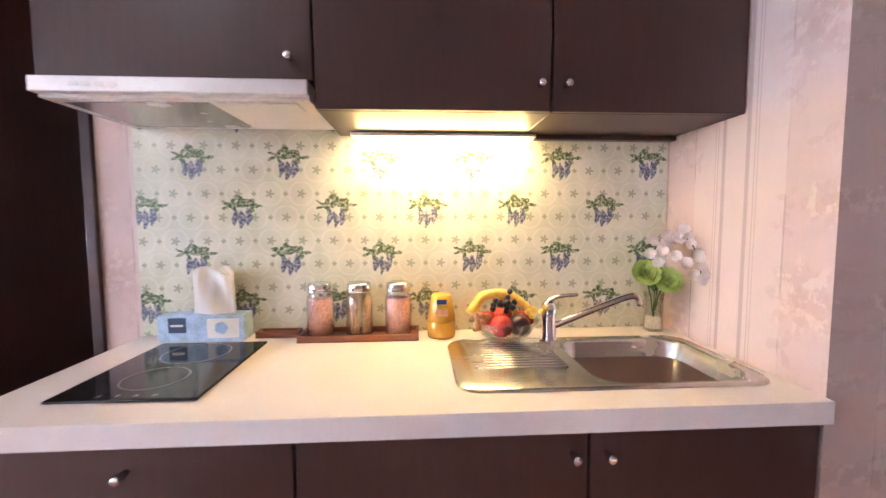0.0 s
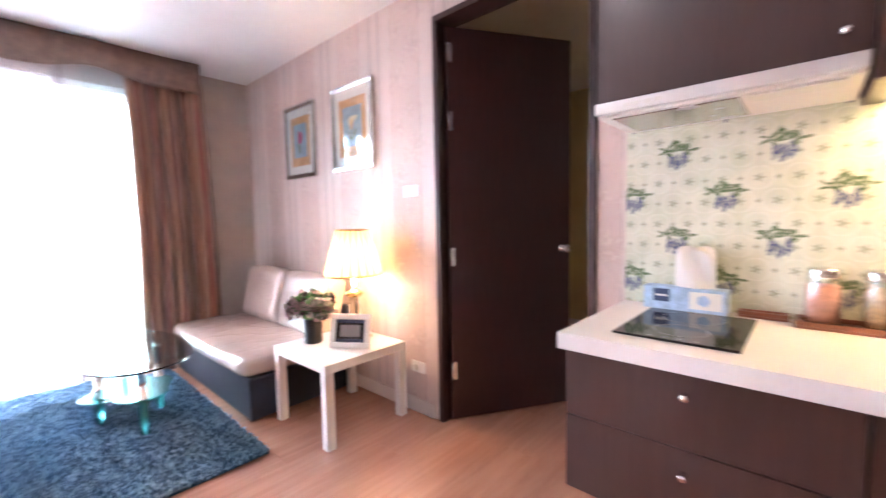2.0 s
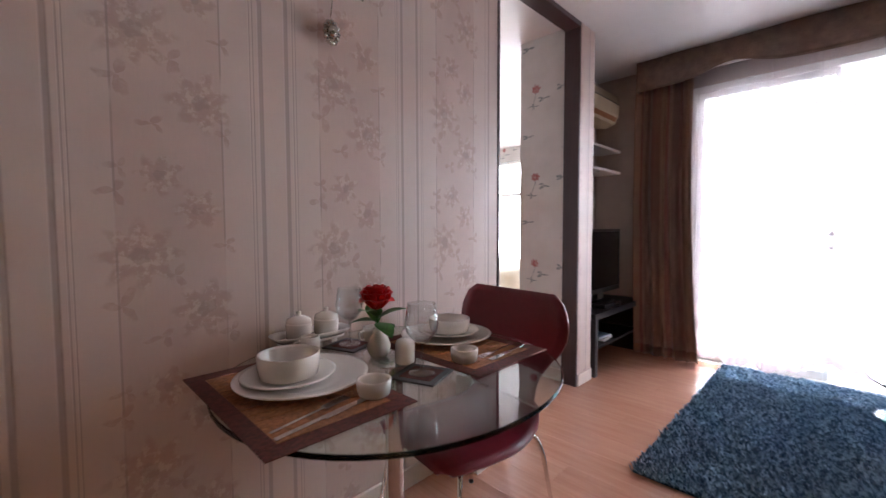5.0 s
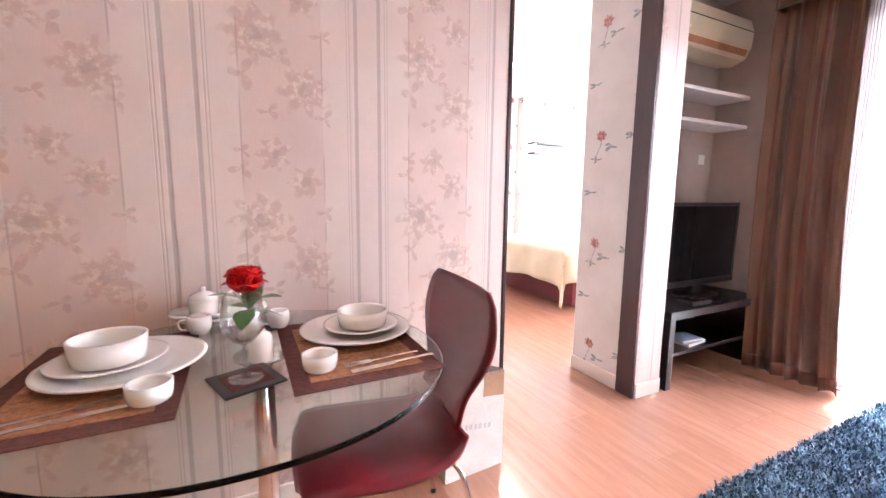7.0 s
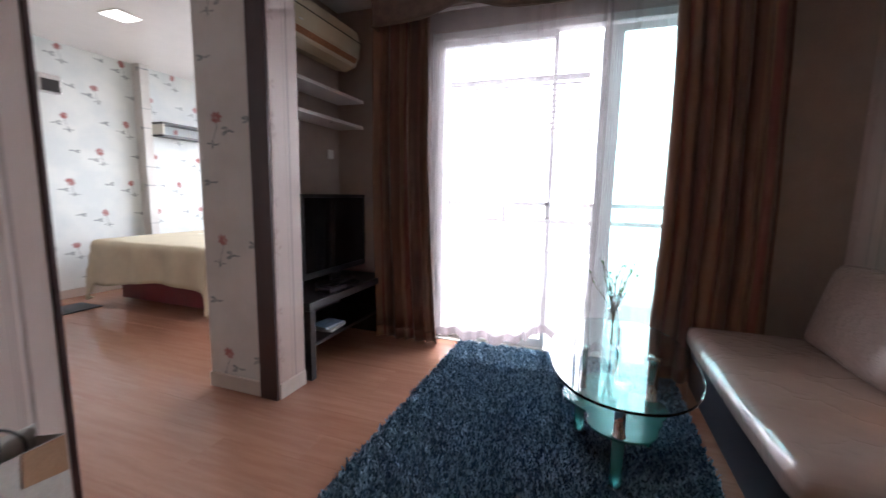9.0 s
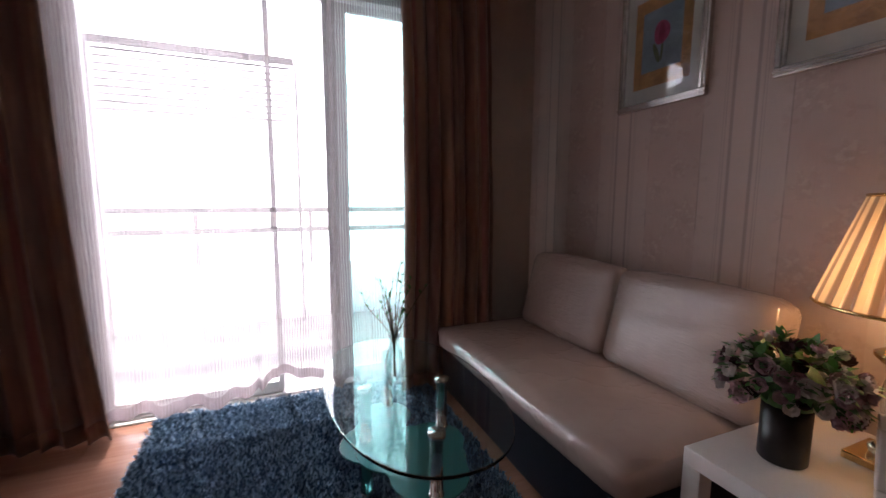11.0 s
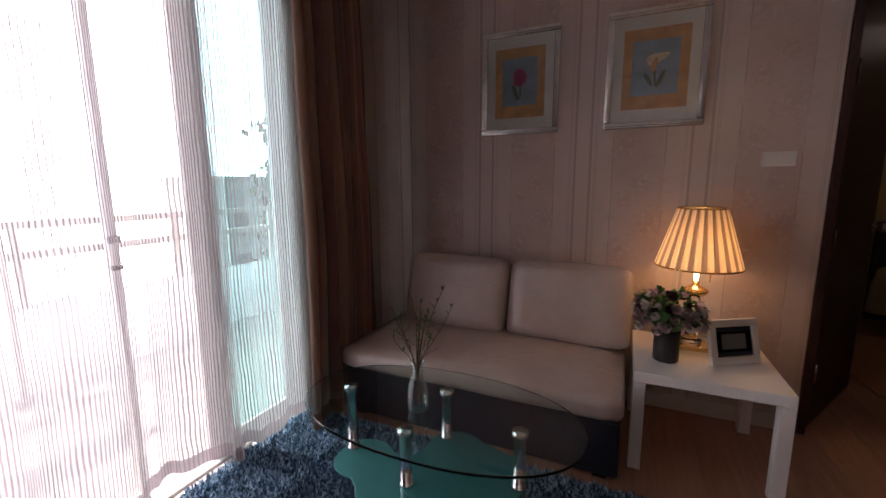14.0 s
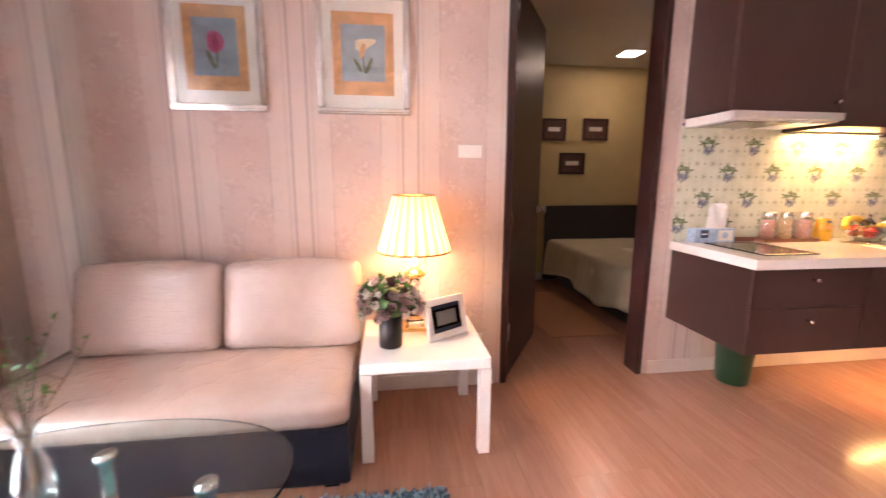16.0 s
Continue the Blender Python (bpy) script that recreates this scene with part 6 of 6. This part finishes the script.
# things on and under the television
def book(x, y, z, w, d, h, mat, rz):
    b = thing("book", (x, y, z), "thin book lying on the bench shelf", "book", "books under the television", rz)
    part("cover", join(box(-w / 2, w / 2, -d / 2, d / 2, 0, 0.002), box(-w / 2, w / 2, -d / 2, d / 2, h - 0.002, h)), M[mat], b)
    part("pages", box(-w / 2 + 0.004, w / 2 - 0.004, -d / 2 + 0.004, d / 2 - 0.004, 0.0021, h - 0.0021), M["paper"], b)


book(0.92, -3.10, 0.2222, 0.21, 0.15, 0.018, "paper", 6)
book(0.93, -3.11, 0.2404, 0.19, 0.14, 0.014, "blue", -5)
s_ = thing("set_top_box", (0.93, -3.07, 0.4955), "small dark set-top box on the bench", "set-top box")
part("case", box(-0.10, 0.10, -0.06, 0.06, 0, 0.03, 0.003), M["black"], s_)
part("label", box(-0.06, 0.02, -0.02, 0.03, 0.0302, 0.031), M["silver"], s_)
s_ = thing("remote_control", (0.72, -3.03, 0.4955), "slim black remote control on the bench", "remote", rz=15)
part("case", box(-0.08, 0.08, -0.022, 0.022, 0, 0.016, 0.004), M["black"], s_)
for i in range(5):
    part("key", box(-0.06 + i * 0.022, -0.048 + i * 0.022, -0.01, 0.01, 0.0162, 0.0175, 0.0005), M["silver"], s_)


# ---- small things: dining table ----
def placemat(x0, x1, y0, y1, label):
    p = thing("placemat", ((x0 + x1) / 2, (y0 + y1) / 2, TAB + 0.0006), label, "placemat", "placemats")
    w, d = (x1 - x0) / 2, (y1 - y0) / 2
    part("border", join(join(box(-w, w, -d, -d + 0.045, 0, 0.003, 0.001), box(-w, w, d - 0.045, d, 0, 0.003, 0.001)),
                        join(box(-w, -w + 0.04, -d + 0.045, d - 0.045, 0, 0.003, 0.001), box(w - 0.04, w, -d + 0.045, d - 0.045, 0, 0.003, 0.001))), M["mat_red"], p, "dark red cloth border")
    for i in range(24):
        y = -d + 0.047 + (2 * d - 0.094) * (i + 0.5) / 24
        k = (d - 0.047) / 24 * 0.9
        part("reed", box(-w + 0.041, w - 0.041, y - k, y + k, 0.0, 0.0024 + 0.0006 * (i % 2)), M["straw"], p)


placemat(3.69, 4.034, -2.857, -2.318, "red-bordered woven reed placemat under the dinner plate")
placemat(3.135, 3.482, -2.80, -2.314, "red-bordered woven reed placemat before the chair")


def plate(x, y, z, r, label):
    h = 0.020 if r > 0.12 else 0.016
    solid("plate", lathe([(0, 0.001), (r * 0.55, 0.001), (r * 0.62, 0.004), (r * 0.95, h), (r, h + 0.001), (r, h + 0.004), (r * 0.94, h + 0.004), (r * 0.62, 0.009), (r * 0.5, 0.006), (0, 0.006)], 48, None, (x, y, z)), M["china"], label, "plate", group="plates", smooth=True)


def bowl(x, y, z, r, h, label):
    solid("bowl", lathe([(0, 0.001), (r * 0.80, 0.001), (r * 0.92, 0.006), (r * 0.98, h * 0.5), (r, h), (r - 0.004, h + 0.001), (r - 0.008, h * 0.9), (r * 0.88, 0.012), (r * 0.7, 0.006), (0, 0.006)], 44, None, (x, y, z)), M["china"], label, "bowl", group="bowls", smooth=True)


Z0 = TAB + 0.0038
plate(3.82, -2.615, Z0, 0.165, "large white dinner plate on a woven placemat")
plate(3.852, -2.625, Z0 + 0.0135, 0.115, "smaller white plate stacked on the dinner plate")
bowl(3.852, -2.625, Z0 + 0.021, 0.076, 0.060, "round white china bowl on stacked plates")
bowl(3.742, -2.415, Z0, 0.041, 0.040, "small white dipping bowl on the placemat corner")
plate(3.272, -2.638, Z0, 0.160, "large white dinner plate on a woven placemat")
plate(3.255, -2.64, Z0 + 0.0135, 0.110, "smaller white plate stacked on the dinner plate")
bowl(3.25, -2.642, Z0 + 0.021, 0.074, 0.050, "round white china bowl on stacked plates")
bowl(3.412, -2.425, Z0, 0.041, 0.040, "small white dipping bowl on the placemat corner")


def cutlery(x, y, rz, kind):
    m = pose(x, y, Z0 + 0.0005, 0, 0, rz)
    b = bmesh.new()
    if kind == "fork":
        join(b, box(-0.10, 0.03, -0.004, 0.004, 0, 0.0025, 0.001))
        join(b, box(0.03, 0.06, -0.011, 0.011, 0, 0.0025, 0.001))
        for k in (-0.0095, -0.0032, 0.0032, 0.0095):
            join(b, box(0.06, 0.10, k - 0.0018, k + 0.0018, 0, 0.0025))
    else:
        join(b, box(-0.11, 0.0, -0.006, 0.006, 0, 0.004, 0.0015))
        join(b, box(0.0, 0.11, -0.009, 0.009, 0, 0.002, 0.0008))
    b.transform(m)
    solid(kind, b, M["chrome"], "polished steel table " + kind + " on the placemat", kind, group="cutlery")


cutlery(3.885, -2.392, 189, "knife")
cutlery(3.892, -2.428, 192, "fork")
cutlery(3.24, -2.385, 5, "knife")
cutlery(3.26, -2.42, 5, "fork")


def wine_glass(x, y, label, onmat):
    z = TAB + 0.0005
    if onmat:
        c = thing("coaster", (x, y, z), "square dark coaster under a wine glass", "coaster", "coasters", 20)
        part("pad", box(-0.065, 0.065, -0.065, 0.065, 0, 0.005, 0.001), M["black"], c)
        part("inlay", box(-0.045, 0.045, -0.045, 0.045, 0.0051, 0.0062), M["mat_red"], c)
        z += 0.0066
    g = thing("wine_glass", (x, y, z), label, "wine glass", "wine glasses")
    part("bowl", lathe([(0, 0.0778), (0.004, 0.078), (0.023, 0.088), (0.042, 0.112), (0.046, 0.135), (0.038, 0.190), (0.0367, 0.190), (0.0447, 0.135), (0.0407, 0.113), (0.0215, 0.0905), (0, 0.0835)], 32), M["thin"], g).visible_shadow = False
    part("stem", lathe([(0, 0.0), (0.036, 0.0005), (0.036, 0.002), (0.012, 0.006), (0.0045, 0.016), (0.004, 0.0775), (0, 0.0775)], 28), M["thin"], g).visible_shadow = False


wine_glass(3.570, -2.437, "clear wine glass on a dark coaster", True)
wine_glass(3.555, -2.815, "clear wine glass on a dark coaster by the wall", True)


def rose_vase():
    v = thing("rose_vase", (3.552, -2.655, TAB + 0.0005), "white china bud vase holding one red rose", "vase")
    part("vase", lathe([(0, 0.0), (0.024, 0.0), (0.034, 0.015), (0.037, 0.035), (0.028, 0.06), (0.016, 0.075), (0.018, 0.088), (0.014, 0.088), (0.012, 0.075), (0, 0.07)], 32), M["china"], v, smooth=True)
    part("stem", tube(curve([(0, 0, 0.0705), (0.006, 0.002, 0.11), (0.010, 0.004, 0.150)], 5), 0.003, 8), M["leaf"], v)
    rose = part("rose", lathe([(0, 0.147), (0.012, 0.151), (0.018, 0.165), (0.014, 0.190), (0, 0.197)], 16, None, (0.010, 0.004, 0)), M["petal_red"], v, "full red rose", smooth=True)
    rnd = random.Random(3)
    for k, (count, r, tilt) in enumerate(((6, 0.058, 0.75), (7, 0.066, 1.08), (6, 0.070, 1.22), (5, 0.068, 1.35), (4, 0.064, 1.5))):
        for i in range(count):
            a = 2 * math.pi * (i + 0.5 * k) / count + rnd.uniform(-0.15, 0.15)
            b = bmesh.new()
            cols = []
            for q in range(6):
                f = q / 5
                w = r * 0.66 * math.sin(math.pi * (0.12 + 0.70 * f))
                bend = tilt - 0.38 * max(0.0, f - 0.7) * (3 - k * 0.5)
                rad, z = 0.006 + r * f * math.cos(bend), 0.153 + r * f * math.sin(bend)
                cols.append([b.verts.new((0.010 + (rad - 0.20 * r * d * d) * math.cos(a) - d * w * math.sin(a), 0.004 + (rad - 0.20 * r * d * d) * math.sin(a) + d * w * math.cos(a),
                                          z + 0.10 * r * d * d * f)) for d in (-1, -0.5, 0, 0.5, 1)])
            for p, q in zip(cols, cols[1:]):
                for d in range(4):
                    b.faces.new((p[d], p[d + 1], q[d + 1], q[d])).smooth = True
            part("petal", b, M["petal_red"], rose)
    for i, (a, t, z) in enumerate(((20, -20, 0.125), (150, -15, 0.118), (250, -25, 0.108), (310, 10, 0.112), (80, 15, 0.105), (200, 20, 0.10))):
        b = bmesh.new()
        leaf_blade(0.10, 0.055, pose(0.007, 0.002, z, 0, t, a), b)
        part("leaf", b, M["leaf"], v, "green rose leaf")


rose_vase()


def condiments():
    t = thing("china_tray", (3.638, -2.922, TAB + 0.0005), "long white footed china tray by the wall", "tray")
    part("dish", slab(oval(0, 0, 0.115, 0.048, 40, 3.5), 0.018, 0.026, 0.002), M["china"], t)
    for x in (-0.07, 0.07):
        part("foot", box(x - 0.012, x + 0.012, -0.03, 0.03, 0, 0.0178, 0.003), M["china"], t)
    b = bmesh.new()
    inner, outer = ([b.verts.new((x, y, z)) for x, y in oval(0, 0, a, d, 40, 3.5)] for a, d, z in ((0.115, 0.048, 0.0262), (0.138, 0.066, 0.046)))
    for i in range(40):
        b.faces.new((inner[i], inner[(i + 1) % 40], outer[(i + 1) % 40], outer[i])).smooth = True
    rim = part("rim", b, M["china"], t)
    sol = rim.modifiers.new("thick", "SOLIDIFY")
    sol.thickness = 0.004
    for x in (3.682, 3.582):
        j = thing("china_pot", (x, -2.922, TAB + 0.027), "lidded white china pot on the tray", "pot", "china pots")
        part("pot", lathe([(0, 0), (0.034, 0), (0.040, 0.006), (0.0425, 0.052), (0.040, 0.058), (0, 0.058)], 28), M["china"], j, smooth=True)
        part("lid", lathe([(0.0415, 0.0585), (0.038, 0.070), (0.018, 0.080), (0.007, 0.083), (0.009, 0.092), (0.005, 0.097), (0, 0.097)], 28), M["china"], j, smooth=True)
    for x, y, label in ((3.690, -2.835, "small white china milk jug"), (3.475, -2.80, "small white china sugar cup")):
        j = thing("china_jug", (x, y, TAB + 0.0005), label, "jug", "china jugs")
        part("cup", lathe([(0, 0), (0.024, 0), (0.033, 0.02), (0.034, 0.04), (0.030, 0.055), (0.027, 0.055), (0.030, 0.04), (0.028, 0.012), (0, 0.008)], 28), M["china"], j, smooth=True)
        part("handle", tube(curve([(0.032, 0, 0.045), (0.052, 0, 0.040), (0.048, 0, 0.018), (0.030, 0, 0.014)], 6), 0.0035, 8), M["china"], j)
    j = thing("salt_pot", (3.535, -2.55, TAB + 0.0005), "round white china salt shaker on the table", "shaker")
    part("body", lathe([(0, 0), (0.027, 0), (0.029, 0.004), (0.029, 0.055), (0.024, 0.068), (0.010, 0.074), (0, 0.075)], 28), M["china"], j, smooth=True)
    for k in range(3):
        part("hole", lathe([(0, 0.0752), (0.002, 0.0752)], 8, None, (0.006 * math.cos(k * 2.1), 0.006 * math.sin(k * 2.1), 0)), M["black"], j)


condiments()


M["bag"] = plain("off_white_kraft_paper", (0.56, 0.53, 0.49), 0.6, vary=0.10, scale=9)
M["kraft"] = plain("tan_kraft_paper", (0.36, 0.21, 0.12), 0.7, vary=0.15)


# paper bag on the floor by the wall
def paper_bag():
    b = thing("paper_bag", (2.725, -2.905, 0), "white paper carrier bag standing on the floor", "bag", rz=4)
    w, d, h = 0.145, 0.065, 0.44
    part("front", join(bmesh.new(), box(-w, w, d - 0.002, d, 0, h, 0.0005)), M["bag"], b)
    part("back", box(-w, w, -d, -d + 0.002, 0, h + 0.008, 0.0005), M["bag"], b)
    for s in (-1, 1):
        bm = bmesh.new()
        prof = [(-d + 0.0025, 0), (0, -0.022), (d - 0.0025, 0)]
        rows = [[bm.verts.new((s * (w - 0.001) + s * q * k, y, z)) for y, q in prof] for k, z in ((0.1, 0.003), (0.7, 0.22), (1.6, h))]
        for p, q in zip(rows, rows[1:]):
            for i in range(2):
                bm.faces.new((p[i], p[i + 1], q[i + 1], q[i]))
        part("gusset", bm, M["bag"], b)
    part("bottom", box(-w + 0.003, w - 0.003, -d + 0.003, d - 0.003, 0.001, 0.003), M["bag"], b)
    part("inner_card", box(-0.02, 0.05, 0.0, 0.012, 0.0035, h + 0.018), M["black"], b, "dark card sticking out")
    flap = bmesh.new()
    lo, hi = ([flap.verts.new((x, y, z)) for x, z in ((-w + 0.002, h - 0.115), (-w + 0.11, h - 0.10), (-w + 0.105, h - 0.002), (-w + 0.002, h - 0.002))] for y in (d + 0.0006, d + 0.003))
    flap.faces.new(lo)
    flap.faces.new(hi)
    for k in range(4):
        flap.faces.new((lo[k], lo[(k + 1) % 4], hi[(k + 1) % 4], hi[k]))
    part("folded_flap", flap, M["kraft"], b, "tan folded corner")
    for k in range(7):
        x = -0.078 + k * 0.024
        part("lettering", box(x, x + 0.016 - 0.004 * (k % 2), d + 0.0003, d + 0.001, 0.192 + 0.004 * k, 0.215 + 0.004 * k), M["slat"], b)
    for y in (-d + 0.004, d - 0.004):
        part("handle", tube(curve([(-0.055, y, h - 0.03), (-0.05, y, h + 0.04), (0, y, h + 0.09), (0.05, y, h + 0.04), (0.055, y, h - 0.03)], 7), 0.004, 8), M["black"], b, "dark cord handle")


paper_bag()


# silver ornament on the dining wall: a scrolled oval frame with a pendant
def ornament():
    o = thing("wall_ornament", (3.44, SOUTH + 0.003, 2.24), "ornate silver oval mirror with a hanging pendant", "mirror")
    part("mirror", join(bmesh.new(), lathe([(0, 0.004), (0.125, 0.004), (0.13, 0.0), (0, 0.0)], 40), pose(0, 0, 0, -90, 0, 0) @ Matrix.Diagonal((1, 1.3, 1, 1))), M["chrome"], o, "oval mirror glass")
    ring = [(0.14 * math.cos(2 * math.pi * i / 48), 0.012, 0.182 * math.sin(2 * math.pi * i / 48)) for i in range(49)]
    part("rim", tube(ring, 0.013, 8), M["silver"], o)
    for i in range(16):
        a = 2 * math.pi * i / 16
        c = Vector((0.158 * math.cos(a), 0.016, 0.20 * math.sin(a)))
        pts = [c + Vector((0.022 * (1 - k / 14) * math.cos(a + k * 0.75), 0.003 * (k % 3), 0.022 * (1 - k / 14) * math.sin(a + k * 0.75))) for k in range(12)]
        part("scroll", tube(pts, 0.006, 6, taper=0.6), M["silver"], o)
    part("chain", tube([(0.055, 0.012, -0.215), (0.068, 0.012, -0.315)], 0.002, 5), M["silver"], o)
    b = ball(0.020, (0.068, 0.022, -0.372), None, 14, 1.3)
    for i in range(12):
        a = 2 * math.pi * i / 12
        ball(0.009, (0.068 + 0.027 * math.cos(a), 0.018, -0.372 + 0.038 * math.sin(a)), b, 8)
    part("pendant", b, M["silver"], o, "beaded silver pendant")


ornament()

# ---- small things: bedrooms ----
s_ = thing("wall_shelf", (-0.78, -6.4495, 1.80), "dark two-tier floating shelf on the bedroom wall", "shelf")
part("lower_board", box(-0.42, 0.42, -0.10, 0.08, 0.0, 0.025, 0.002), M["black"], s_)
part("upper_board", box(-0.42, 0.42, -0.10, 0.08, 0.15, 0.175, 0.002), M["black"], s_)
part("end_board", box(0.395, 0.42, -0.10, 0.08, 0.0255, 0.1495, 0.002), M["linen"], s_)
s_ = thing("wall_speaker", (0.66, -6.5495, 2.16), "small grey box high on the bedroom wall", "wall box")
part("case", box(-0.09, 0.09, 0, 0.07, -0.08, 0.10, 0.01), M["steel"], s_)
part("grille", box(-0.075, 0.075, 0.0702, 0.074, -0.065, 0.05, 0.003), M["black"], s_)
s_ = thing("bedside_mat", (0.98, -6.05, 0.0005), "small dark floor mat by the bedroom wall", "mat")
part("pile", box(-0.25, 0.25, -0.16, 0.16, 0, 0.012, 0.005), M["base"], s_)
s_ = thing("guest_rug", (3.70, 1.30, 0.0005), "flat grey-green rug beside the guest bed", "rug")
part("weave", box(-0.30, 0.30, -0.65, 0.65, 0, 0.010, 0.004), M["straw"], s_)
# ---- floor planks ----
def planks(owner):
    """Laminate boards laid north to south, in three lengths."""
    w, rnd = 0.193, random.Random(8)
    meshes = {}
    for k, ln in enumerate((1.29, 0.86, 0.43)):
        b = box(-w / 2 + 0.0002, w / 2 - 0.0002, -ln / 2 + 0.0002, ln / 2 - 0.0002, -0.011, 0.0, 0.0005, 1)
        me = bpy.data.meshes.new("plank")
        b.to_mesh(me)
        b.free()
        me.materials.append(M["floor"])
        meshes[k] = (me, ln)
    count = 0
    rest = bmesh.new()
    cols = int((7.0 + 1.75) / w) + 1
    for i in range(cols):
        x = -1.75 + w * (i + 0.5)
        y = 2.6 + (0.0, 0.43, 0.86)[(i * 2 + i // 5) % 3]
        me, ln = meshes[0]
        while y > -6.6:
            c = y - ln / 2
            if (x < WEST - 0.1 and c > -3.9) or (c > 0.65 and (x < 2.0 or x > 6.1)) or (c < -3.75 and x > 4.3):
                y -= ln
                continue
            m = pose(x, c, 0)
            if count < 300 and -3.9 < c < 0.8:
                o = new("plank", me)
                o.matrix_world = m
                o.parent = owner
                count += 1
            else:
                join(rest, box(-w / 2 + 0.0006, w / 2 - 0.0006, -ln / 2 + 0.0006, ln / 2 - 0.0006, -0.011, 0.0), m)
            y -= ln
    tagged(part("plank_rest", rest, M["floor"], owner), kind="stuff")


planks(bpy.data.objects["floor"])
